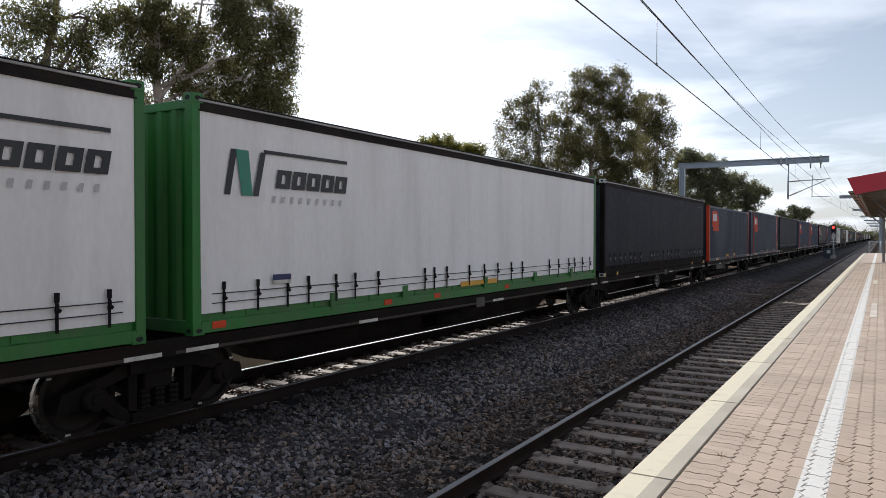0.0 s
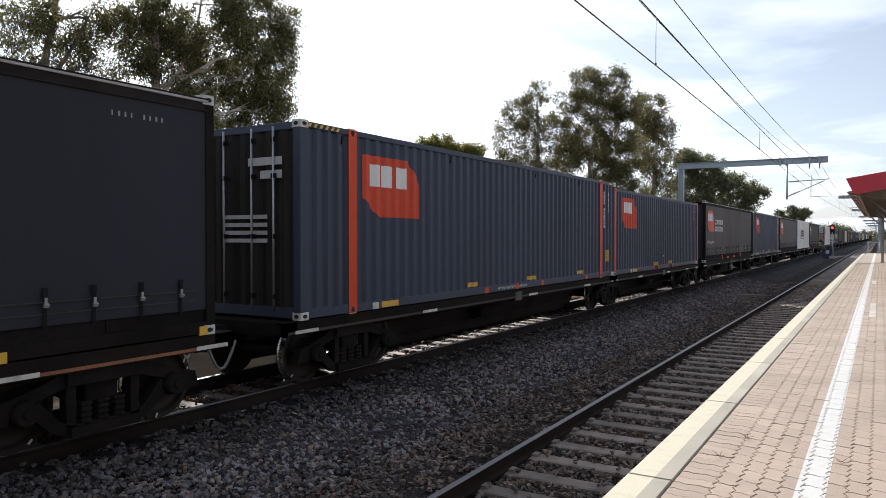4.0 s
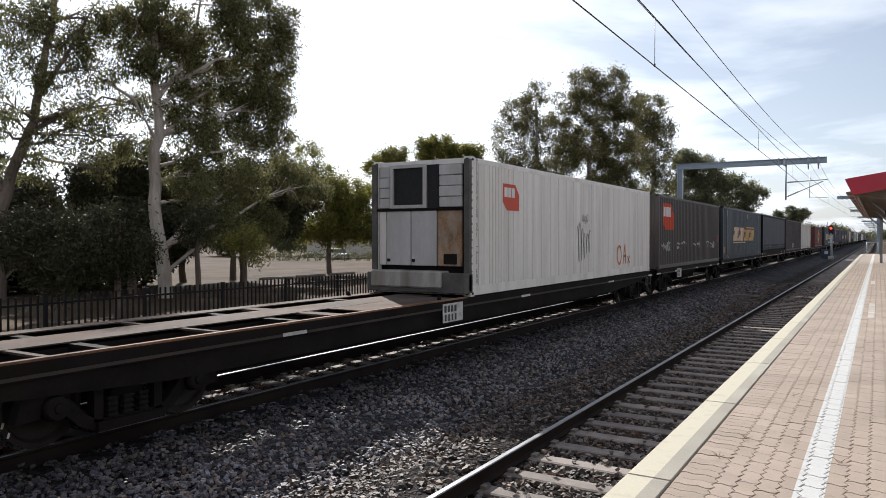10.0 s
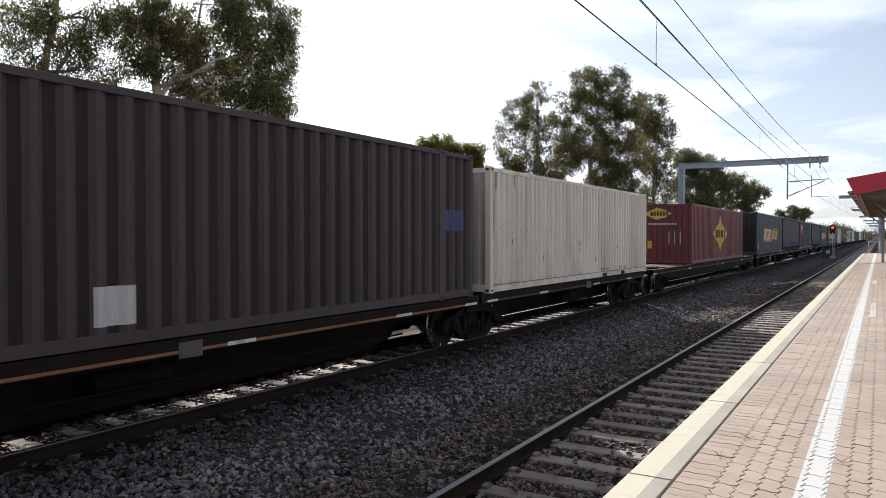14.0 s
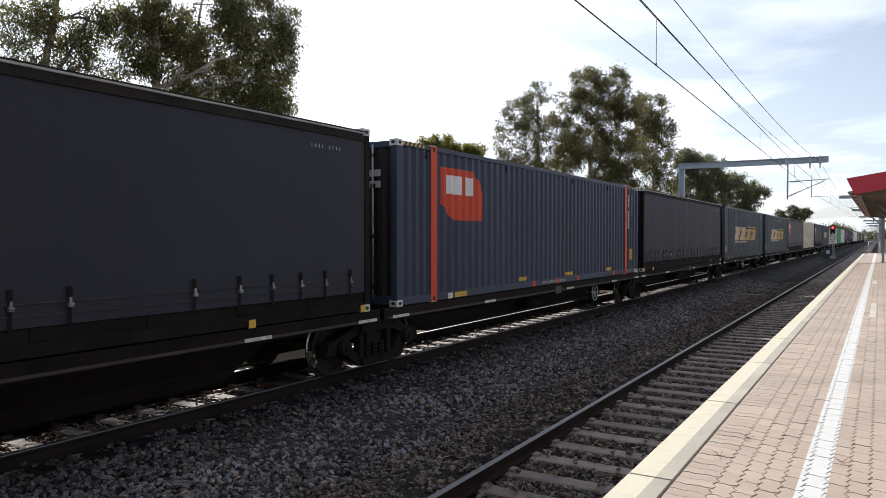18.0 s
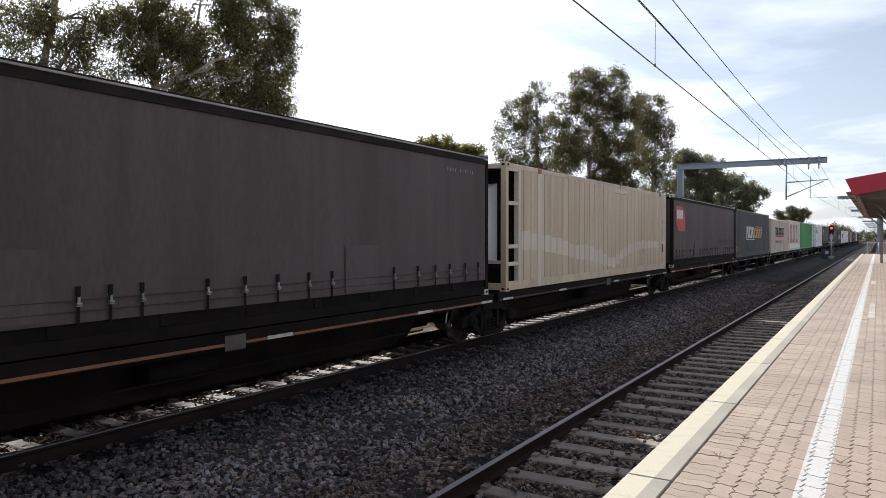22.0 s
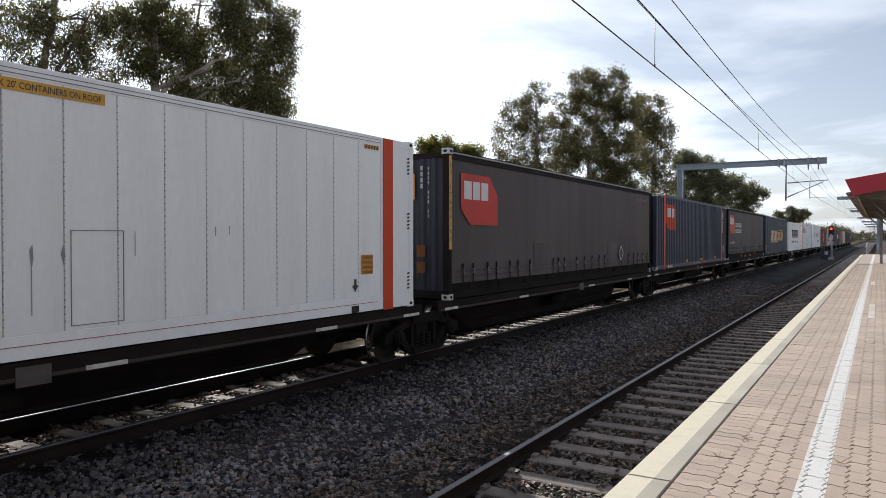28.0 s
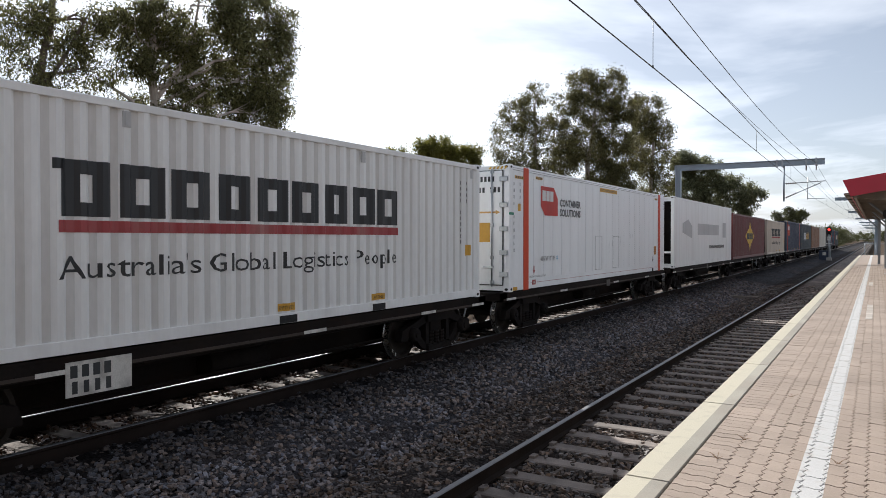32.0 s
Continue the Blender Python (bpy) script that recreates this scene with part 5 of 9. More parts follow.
# ---- build one of each kind ----
KIND = {}
H3, HC, H29, HN, H28 = 3.0, 2.94, 2.90, 2.72, 2.75
F40, F48, F46 = 12.19, 14.63, 14.08
MID48 = (1.22, F48 - 1.22)


def kind_green_frame(at=0.0, seed=2):
    c = curtain_box("curtain_container", "white curtain-sided container with green steel frame and dark logo", F48, HC, "white_curtain", "frame_green", "rail_alloy", 22, seed, "frame_green", "webbing", 0.36)
    part("logo_shape", drape(polygons([(at + p, q) for p, q in ((0.50, 1.77), (0.60, 1.77), (0.72, 2.37), (0.62, 2.37))]), None), M["black_decal"], c)
    part("logo_shape", drape(polygons([(at + p, q) for p, q in ((1.00, 1.77), (1.10, 1.77), (1.24, 2.37), (1.14, 2.37))]), None), M["black_decal"], c)
    part("logo_shape", drape(polygons([(at + p, q) for p, q in ((0.80, 1.77), (0.99, 1.77), (0.92, 2.37), (0.70, 2.37))]), None, lift=0.006), M["teal_decal"], c, "teal stripe of the logo")
    part("logo_shape", drape(polygons(rect(at + 1.2, at + 3.0, 2.36, 2.41)), None), M["black_decal"], c, "thin dark bar over the logo")
    logo_row(c, blocks(5, at + 1.42, 1.90, 0.26, 0.28, 0.035, 0.05), "black_decal", None, "dark logo block")
    part("serial_code", drape(polygons(*blocks(9, at + 1.36, 1.70, 0.09, 0.05, 0.13, 0.015)), None), M["pale_grey"], c)
    for y, m in ((1.35, "blue_decal"), (1.35, "plate_white")):
        part("plate", drape(polygons(rect(y, y + 0.36, 0.62 if m == "blue_decal" else 0.57, 0.70 if m == "blue_decal" else 0.62)), None, lift=0.02), M[m], c)
    for y in (0.30, 4.0, 5.6, 8.6):
        part("marker", box(FACE - 0.02, FACE + 0.006, y, y + 0.22, 0.06, 0.15), M["orange"], c, "small orange-red marker block")
    for y in (2.6, 4.55, 7.6, 10.2, 12.6):
        part("stake_pocket", box(FACE - 0.03, FACE + 0.012, y, y + 0.16, 0.10, 0.36, 0.004), M["frame_green"], c)
    part("plate", drape(polygons(rect(6.6, 8.2, 0.22, 0.32)), None, lift=0.004), M["yellow_plate"], c)
    part("hazard_stripe", mesh_of("hazard_stripe", end_poly([rect(-1.0 + k * 0.16, -0.93 + k * 0.16, H3 - 0.11, H3 - 0.04, 0.04) for k in range(5)]), M["yellow"]), None, c)
    return c


def end_poly(polys, y=-0.006):
    bm = bmesh.new()
    for poly in polys:
        bm.faces.new([bm.verts.new((x, y, z)) for x, z in poly])
    return bm


def kind_dark(mat="charcoal", label="charcoal curtain-sided container, dusty and unmarked", seed=3, green=False):
    c = curtain_box("curtain_container", label, F48, HC, mat, "undergear", "rail_alloy", 24, seed)
    part("serial_code", drape(code_bars(9, 13.2, 2.62, 0.07, 0.08, False), None), M["code_grey"], c)
    for y in (0.09, 1.3, 12.0, F48 - 0.2):
        part("marker", box(FACE - 0.02, FACE + 0.008, y - 0.05, y + 0.07, 0.0, 0.11), M["yellow"], c, "yellow painted casting")
    part("end_logo", mesh_of("end_logo", end_poly(blocks(2, 0.05, 2.45, 0.22, 0.2, 0.04, 0.05)), M["logo_white"]), None, c)
    return c


def slate_steel(L, H, label, mid, post):
    c, prof = steel_box("steel_container", label, L, H, "blue", post="", casting="plate_white" if mid else "orange", mid=mid)
    if mid:
        for o in list(c.children):
            if o.name.split(".")[0] == "side_post":
                o.data.materials[0] = M["orange"]
                tagged(o, "orange painted side post")
        for y in mid:
            for s in (1,):
                part("marker", box(FACE + 0.002, FACE + 0.006, y - 0.105, y + 0.105, 0.01, H - 0.01), M["orange"], c, "orange stripe over the post")
                for z in (0.05, H - 0.11):
                    part("casting_hole", box(FACE + 0.004, FACE + 0.008, y - 0.03, y + 0.03, z, z + 0.06), M["dark_hole"], c)
        crest(c, 1.54, 1.56, 1.70, 1.02, prof)
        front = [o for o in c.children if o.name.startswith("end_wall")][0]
        front.data.materials[0] = front.data.materials[1] = M["dark_end"]
        tagged(front, "near-black end doors")
        for x in (-0.75, -0.3, 0.3, 0.75):
            part("lock_rod", tube((x, -0.05, 0.12), (x, -0.05, H - 0.08), 0.018, sides=8), M["steel"], c, "galvanised lock rod")
            for z in (0.3, 1.2, 2.1, H - 0.3):
                part("rod_guide", box(x - 0.04, x + 0.04, -0.065, 0.0, z, z + 0.07), M["sill"], c)
        for a in (0.16,):
            part("hazard_stripe", drape(polygons(*[rect(a + 0.13 * q, a + 0.13 * q + 0.06, H - 0.085, H - 0.03, 0.04) for q in range(6)]), None, lift=0.003), M["yellow"], c)
        for y in (0.95, 4.3, 8.4, 11.4):
            part("lashing_ring", tube((FACE - 0.01, y, H - 0.26), (FACE - 0.01, y + 0.02, H - 0.14), 0.016, sides=6), M["undergear"], c, "dark lashing ring")
        code = L - 1.04
    else:
        for y in (0.0, L - 0.13):
            part("marker", box(FACE - 0.006, FACE + 0.004, y, y + 0.16, 0.01, H - 0.01), M["orange"], c, "orange corner stripe")
        for x in (-FACE + 0.02, FACE - 0.14):
            part("marker", box(x, x + 0.12, -0.006, 0.004, 0.10, H - 0.10), M["orange"], c)
        crest(c, 0.85, 1.52, 1.63, 1.01, prof)
        part("end_logo", mesh_of("end_logo", end_poly([[(-0.9, 1.9), (0.0, 1.9), (0.0, 2.3), (-0.25, 2.6), (-0.9, 2.6)]]), M["logo_orange"]), None, c)
        code = L - 0.55
    part("serial_code", drape(code_bars(12, code, 2.62, 0.11, 0.102), prof, lift=0.006), M["pale_grey"], c)
    part("serial_code", drape(code_bars(4, code + 0.33 if mid else code - 0.4, 2.60, 0.15, 0.165), prof, lift=0.006), M["pale_grey"], c)
    if mid:
        caution_plate(c, code + 0.10, 0.47, 0.31, 0.36, prof, ["CAUTION", "9'10 HIGH", "2.5M WIDE", "CONTAINER"])
    else:
        part("plate", drape(polygons(rect(6.10, 6.24, 0.46, 0.53)), prof, lift=0.006), M["plate_white"], c)
    part("plate", drape(polygons(rect(code + 0.32, code + 0.43, 1.58, 1.74)), prof, lift=0.006), M["sooty_amber"], c)
    part("serial_code", mesh_of("serial_code", end_poly([rect(0.2, 0.9, 2.3, 2.42), rect(0.45, 0.9, 2.1, 2.22)] + [rect(-0.35 + 0.0, 0.6, 1.5 - k * 0.12, 1.56 - k * 0.12) for k in range(4)], -0.022), M["pale_grey"]), None, c)
    if mid:
        for y, w in ((5.0, 0.5), (8.0, 0.55), (11.25, 0.5)):
            part("plate", drape(polygons(rect(y, y + w, 0.19, 0.28)), prof, lift=0.006), M["yellow_plate"], c)
        for y in (5.75, 7.25, 8.75, 11.9):
            part("marker", box(FACE - 0.03, FACE + 0.005, y, y + 0.17, 0.02, 0.14), M["orange"], c)
        bm = words("48' 9'10 VERTICAL LOAD BAR", 6.35, 0.055, 0.06, 1.55)
        part("lettering", drape(bm, None, lift=0.003), M["logo_white"], c)
    else:
        for y in (4.72, 6.88):
            caution_plate(c, y, 0.17, 0.69, 0.11, prof, ["EMPTY LIFT ONLY"])
            part("fork_pocket", box(FACE - 0.03, FACE + 0.004, y + 0.12, y + 0.58, 0.02, 0.13), M["dark_hole"], c, "dark fork pocket between orange ends")
            for q in (y + 0.02, y + 0.58):
                part("marker", box(FACE - 0.03, FACE + 0.005, q, q + 0.10, 0.015, 0.14), M["orange"], c)
    part("plate", drape(polygons(rect(2.0, 2.5, 0.03, 0.13)), None, lift=0.003), M["yellow_plate"], c)
    for y in (1.75, L - 0.4):
        part("marker", box(FACE - 0.02, FACE + 0.004, y, y + 0.17, 0.02, 0.13), M["plate_white"], c)
    stripes = [rect(L - 0.68 + k * 0.12, L - 0.62 + k * 0.12, H - 0.085, H - 0.03, 0.04) for k in range(5)]
    part("hazard_stripe", drape(polygons(*stripes), None, lift=0.003), M["yellow"], c)
    return c


def grey_curtain(label, red, solutions, stacking, seed, mezzanine=False, tag=False, markers=False, mat="grey_curtain"):
    c = curtain_box("curtain_container", label, F48, HC, mat, "undergear", "rail_alloy", 24, seed)
    crest(c, 0.48, 1.50, 1.64, 1.04, None, red)
    if solutions:
        part("lettering", drape(words("CONTAINER", 2.32, 1.88, 0.25, 2.2, bold=0.03), None), M["logo_white"], c)
        part("lettering", drape(words("SOLUTIONS", 2.32, 1.53, 0.25, 2.2, bold=0.03), None), M["logo_white"], c)
    if mezzanine:
        part("lettering", drape(words("48' 9'10 MEZZANINE", 0.48, 0.90, 0.14, 1.68), None), M["logo_white"], c)
    if stacking:
        part("plate", box(FACE - 0.002, FACE + 0.003, 0.02, 0.13, 1.0, H3 - 0.15), M["yellow_plate"], c, "yellow strip on the corner post")
        bm = bmesh.new()
        for i, ch in enumerate("NO STACKING"):
            if ch == " ":
                continue
            w2 = words(ch, 0.04, 2.62 - i * 0.145, 0.09)
            me = bpy.data.meshes.new("t"); w2.to_mesh(me); w2.free(); bm.from_mesh(me); bpy.data.meshes.remove(me)
        part("lettering", drape(bm, None, lift=0.006), M["black_decal"], c)
    for y in (4.1, 9.75):
        part("patch", drape(polygons(rect(y, y + 0.88, 0.36, 1.10)), None, lift=0.004), M[mat], c, "square fabric patch on the curtain")
    part("serial_code", drape(code_bars(11, 12.9, 2.6, 0.08, 0.10, False), None), M["code_grey"], c)
    for y in (4.4, 5.8, 7.8, 10.15) if solutions or markers else ():
        part("marker", box(FACE - 0.02, FACE + 0.01, y, y + (0.15 if y in (4.4, 10.15) else 0.5), 0.06, 0.27 if y in (4.4, 10.15) else 0.16), M["orange"], c, "orange marker block on the side rail")
    part("serial_code", mesh_of("serial_code", end_poly([rect(0.755, 0.785, 2.58 - k * 0.095, 2.645 - k * 0.095) for k in range(11) if k not in (4, 8)] + [rect(0.58, 0.635, 2.58 - k * 0.12, 2.67 - k * 0.12) for k in range(4)], -0.004), M["code_grey"]), None, c)
    part("end_logo", mesh_of("end_logo", end_poly([[(-0.62, 2.2), (-0.42, 2.0), (0.44, 2.0), (0.44, 2.5), (0.22, 2.73), (-0.62, 2.73)]], -0.004), M["amber"]), None, c, "amber logo panel on the end")
    part("end_logo", mesh_of("end_logo", end_poly(blocks(3, -0.56, 2.34, 0.26, 0.2, 0.05), -0.008), M["logo_white"]), None, c)
    part("data_panel", mesh_of("data_panel", end_poly([rect(0.49, 0.69, 0.85, 1.09), rect(0.49, 0.69, 0.52, 0.75)], -0.004), M["sooty_amber"]), None, c)
    part("data_panel", mesh_of("data_panel", end_poly([rect(-0.52 + j * 0.07, -0.475 + j * 0.07, 0.76 + k * 0.1, 0.84 + k * 0.1) for j in (0, 1, 2, 4, 5, 6) for k in range(4)], -0.004), M["code_grey"]), None, c)
    part("data_panel", mesh_of("data_panel", end_poly([rect(-0.62, 0.2, 1.22, 1.84)], -0.004), M["olive_plate"]), None, c, "dull olive panel on the end")
    if tag:
        part("spray_scrawl", drape(scrawl(9.6, 0.95, 4.4, 0.36, 9, 4), None, lift=0.02), M["charcoal"], c)
    return c


def paired_logo(c, prof, y, z, w, h, left, right):
    """A row of leaning blocks in two golds with a bar below and a bracket above."""
    n1, n2 = 7, 8
    step = w / (n1 + n2)
    logo_row(c, blocks(n1, y, z + 0.14 * h, 0.84 * h, step * 0.86, step * 0.14, 0.12 * h), left, prof, "pale leaning logo block")
    logo_row(c, blocks(n2, y + n1 * step, z + 0.14 * h, 0.74 * h, step * 0.86, step * 0.14, 0.12 * h), right, prof, "gold leaning logo block")
    part("logo_bar", drape(polygons(rect(y - 0.12, y + w * 0.55, z, z + 0.07 * h), rect(y - 0.12, y - 0.02, z + 0.07 * h, z + 0.5 * h, 0.06)), prof, lift=0.005), M[left], c)
    part("logo_bar", drape(polygons(rect(y + w * 0.60, y + w * 1.03, z + 0.97 * h, z + 1.04 * h), rect(y + w * 1.005, y + w * 1.03, z + 0.3 * h, z + 0.97 * h)), prof, lift=0.005), M[right], c)


def kind_national(mat="green_blue", left="pale_gold", right="gold", y=3.35, w=7.9, z=0.90, h=0.96, label="", marked=False):
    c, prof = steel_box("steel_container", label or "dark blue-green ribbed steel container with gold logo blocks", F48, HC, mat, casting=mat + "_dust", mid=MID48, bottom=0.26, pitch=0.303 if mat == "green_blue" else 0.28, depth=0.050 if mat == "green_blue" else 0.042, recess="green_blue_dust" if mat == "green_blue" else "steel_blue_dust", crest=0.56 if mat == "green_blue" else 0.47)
    paired_logo(c, prof, y, z, w, h, left, right)
    for o in c.children:
        if o.name.startswith("bottom_rail"):
            o.data.materials[0] = M[mat + "_dust"]
        if o.name.startswith("corner_casting") and marked and 0.5 < o.location.y < F48 - 0.5:
            o.data = casting_data("yellow")
            tagged(o, "yellow painted casting")
        # ends made near black: shade away from the sun is put into the colour
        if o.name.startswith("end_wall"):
            o.data.materials[0] = o.data.materials[1] = M["dark_end"]
            tagged(o, "end wall coloured near black")
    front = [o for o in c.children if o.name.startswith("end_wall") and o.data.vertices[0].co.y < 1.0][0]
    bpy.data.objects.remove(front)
    # lower band near black, carrying the end's shade in its colour
    banded_end(c, HC, ("dark_end", mat + "_dust"), (1.85,), 7, "end wall near black below dusty paint")
    for yy in (1.22, F48 / 2 + 1.1, F48 - 1.22) if mat == "green_blue" else ():
        arrow = [(yy - 0.04, 2.42), (yy + 0.04, 2.42), (yy + 0.04, 2.62), (yy + 0.10, 2.62), (yy, 2.74), (yy - 0.10, 2.62), (yy - 0.04, 2.62)]
        part("arrow_mark", drape(polygons(arrow), None, lift=0.004), M["yellow"], c)
    if mat == "steel_blue":
        for yy in (0.30, 0.64, 13.90, 14.24):
            part("hazard_stripe", drape(polygons([(yy, 2.85), (yy + 0.05, 2.85), (yy + 0.12, 2.91), (yy + 0.07, 2.91)]), None, lift=0.004), M["yellow_plate"], c)
    caution_plate(c, 0.42 if marked else 0.28, 0.40 if marked else 0.37, 0.33, 0.35, prof, ["CAUTION", "3.0M", "HIGH"], mat="yellow_plate" if marked else "amber")
    for yy in (2.42, 4.18, 8.85) if marked else ():
        part("marker", box(FACE - 0.02, FACE + 0.004, yy, yy + 0.18, 0.02, 0.14), M["yellow"], c)
        part("casting_hole", box(FACE + 0.002, FACE + 0.006, yy + 0.065, yy + 0.115, 0.05, 0.11), M["dark_hole"], c)
    part("patch", drape(polygons(rect(1.45, 1.78, 0.06, 0.17)), None, lift=0.003), M["blue_decal"], c, "blue touched-up paint on the rail")
    part("hazard_stripe", mesh_of("hazard_stripe", end_poly([rect(-1.0 + k * 0.1, -0.96 + k * 0.1, H3 - 0.09, H3 - 0.04, 0.03) for k in range(4)] + [rect(0.7 + k * 0.1, 0.74 + k * 0.1, H3 - 0.09, H3 - 0.04, 0.03) for k in range(4)]), M["plate_white"]), None, c)
    return c


def kind_reefer_navy():
    w = [0.18] * 7 + [0.46] * 2 + [0.42] * 22 + [0.18] * 7
    c = panel_box("insulated_container", "white panelled refrigerated container with navy logo and dark joints", 13.95, H3, "dirty_white", w, ends=False, start=0.80, bottom=0.34, rail=0.22, gap=0.011)
    open_frame_end(c, H3)
    part("logo_shape", drape(polygons(rect(3.0, 6.7, 1.03, 1.10), rect(3.0, 3.14, 1.10, 2.0, 0.06)), None), M["blue_decal"], c, "navy bar of the logo")
    logo_row(c, blocks(7, 3.2, 1.28, 0.70, 0.42, 0.08, 0.10), "blue_decal", None, "navy leaning logo block")
    stripes = [rect(0.7 + k * 0.13, 0.76 + k * 0.13, H3 - 0.09, H3 - 0.03, 0.04) for k in range(4)]
    part("hazard_stripe", drape(polygons(*stripes), None), M["black_decal"], c)
    stripes = [rect(12.1 + k * 0.13, 12.16 + k * 0.13, H3 - 0.10, H3 - 0.04, 0.04) for k in range(12) if k not in (4, 5, 6)]
    part("hazard_stripe", drape(polygons(*stripes), None), M["black_decal"], c)
    part("lift_post", box(FACE - 0.03, FACE + 0.006, 12.74, 13.0, 0.02, H3 - 0.01, 0.004), M["dirty_white"], c, "white lifting post with rusty fittings")
    part("post_casting", box(FACE - 0.03, FACE + 0.014, 12.78, 12.96, H3 - 0.25, H3 + 0.004, 0.01), M["joint_rust"], c, "rusty lifting casting")
    part("serial_code", drape(code_bars(10, 12.0, 2.58, 0.12, 0.092), None, lift=0.004), M["black_decal"], c)
    part("serial_code", drape(code_bars(4, 13.27, 2.58, 0.12, 0.11), None, lift=0.004), M["black_decal"], c)
    part("plate", drape(polygons(rect(13.22, 13.36, 1.76, 1.96)), None, lift=0.004), M["pale_grey"], c)
    part("plate", drape(polygons(rect(13.10, 13.20, 1.45, 1.62), rect(13.38, 13.48, 1.54, 1.70)), None, lift=0.004), M["pale_grey"], c)
    for y in (13.17, 13.33):
        for z in (0.66, 0.80, 0.94, 1.06):
            part("data_mark", drape(polygons(rect(y, y + 0.10, z, z + 0.05)), None, lift=0.004), M["black_decal"], c)
    return c


def open_frame_end(c, H, paint="reefer_white"):
    """A cooling unit set back in an open end frame."""
    part("cooling_unit", extruded([(0.10, 0.66), (0.10, 1.62), (0.40, 2.42), (0.76, 2.52), (0.76, 0.66)], "x", -0.98, 0.62), M["reefer_white"], c, "white cooling unit with a sloping front")
    part("control_box", box(0.30, 0.55, 0.06, 0.10, 1.00, 1.25, 0.01), M["undergear"], c, "small dark control box")
    part("fuel_tank", box(-0.9, 1.05, 0.16, 0.70, 0.14, 0.56, 0.04), M["undergear"], c)
    part("plate", box(0.30, 0.42, 0.148, 0.156, 0.22, 0.42), M["plate_white"], c)
    for z in (0.13, 0.62, 1.02, 2.02, 2.80):
        part("frame_bar", box(FACE - 0.06, FACE - 0.008, 0.13, 0.66, z - 0.045, z + 0.045, 0.006), M[paint], c)
    for z in (0.66, 2.84):
        part("frame_bar", box(-FACE + 0.14, FACE - 0.14, 0.03, 0.09, z - 0.04, z + 0.04, 0.006), M[paint], c)
    part("frame_post", box(FACE - 0.12, FACE + 0.002, 0.66, 0.798, 0.1, H - 0.1, 0.006), M[paint], c)
    part("bulkhead", box(-FACE + 0.05, FACE - 0.05, 0.76, 0.798, 0.1, H - 0.1), M["undergear"], c)


def kind_reefer_old():
    w = [0.22] * 3 + [0.13] * 5 + [0.22] * 2 + [0.5] * 8 + [0.2] * 6 + [0.5] * 7 + [0.2] * 6 + [0.25] * 2
    c = panel_box("insulated_container", "old white panelled refrigerated container with sprayed scrawls and machinery end", 13.63, H29, "dirty_white", w, joint="joint_rust", ends=False, gap=0.010)
    # machinery end: a framed dark opening over white doors, a wide dented sill
    for x0, x1 in ((-0.87, -0.24), (-0.22, 0.42)):
        leaf = part("door_leaf", box(x0, x1, -0.02, 0.06, 0.62, 1.80, 0.012), M["end_white"], c)
        part("hinge", box(x0 + 0.02, x0 + 0.10, -0.035, -0.02, 0.70, 0.76), M["undergear"], leaf)
    part("side_panel", box(0.45, FACE - 0.20, -0.01, 0.06, 0.62, 1.80, 0.01), M["rust_stain"], c, "rust-stained panel")
    part("side_panel", box(-FACE + 0.16, -0.89, -0.01, 0.06, 0.62, 1.80, 0.01), M["dirty_white"], c)
    part("vent_box", box(0.60, 0.92, -0.03, 0.0, 0.66, 0.88, 0.01), M["undergear"], c, "small black vent box")
    part("dark_opening", box(-0.74, 0.47, 0.0, 0.1, 1.86, 2.78), M["dark_hole"], c)
    fr = bmesh.new()
    for x0, x1, z0, z1 in ((-0.76, -0.68, 1.86, 2.80), (0.10, 0.18, 1.86, 2.80), (-0.68, 0.10, 1.86, 1.93), (-0.68, 0.10, 2.73, 2.80)):
        put_box(fr, x0, x1, -0.06, 0.03, z0, z1)
    part("opening_frame", fr, M["end_white"], c, "thick white opening frame")
    for k in range(4):
        part("louvre", box(0.49, FACE - 0.19, -0.02 - 0.01 * (k % 2), 0.04, 1.87 + k * 0.225, 2.085 + k * 0.225, 0.012), M["end_white"], c)
        part("louvre", box(-FACE + 0.16, -0.79, -0.02, 0.04, 1.87 + k * 0.225, 2.085 + k * 0.225, 0.012), M["end_white"], c)
    part("cross_rail", box(-FACE + 0.02, FACE - 0.02, -0.05, 0.02, 1.80, 1.855, 0.008), M["undergear"], c)
    for x in (-FACE - 0.01, FACE - 0.12):
        part("end_post", box(x, x + 0.13, -0.07, 0.05, 0.10, H29 - 0.05, 0.01), M["dusty_case"], c, "grimy dented end post")
    part("sill", box(-FACE + 0.12, FACE - 0.55, -0.30, 0.10, 0.16, 0.52, 0.03), M["cream_grime"], c, "dented grimy sill under the machinery")
    part("sill", box(-FACE - 0.02, FACE + 0.01, -0.24, 0.10, 0.06, 0.48, 0.02), M["dusty_case"], c, "blackened steel sill")
    part("bulkhead", box(-FACE + 0.1, FACE - 0.1, 0.1, 0.16, 0.14, H29 - 0.1), M["undergear"], c)
    for k in range(14):
        part("rivet", box(FACE - 0.002, FACE + 0.006, 0.05, 0.08, 0.5 + k * 0.165, 0.53 + k * 0.165), M["undergear"], c)
    crest(c, 1.5, 1.84, 0.85, 0.6, None)
    part("lettering", drape(column_words("REFRIGERATION UNIT THIS END", 0.24, 2.82, 0.085), None, lift=0.006), M["black_decal"], c)
    part("spray_scrawl", drape(scrawl(6.2, 1.05, 1.05, 1.25, 5, 5, 0.05), None, lift=0.004), M["code_grey"], c, "grey sprayed loops")
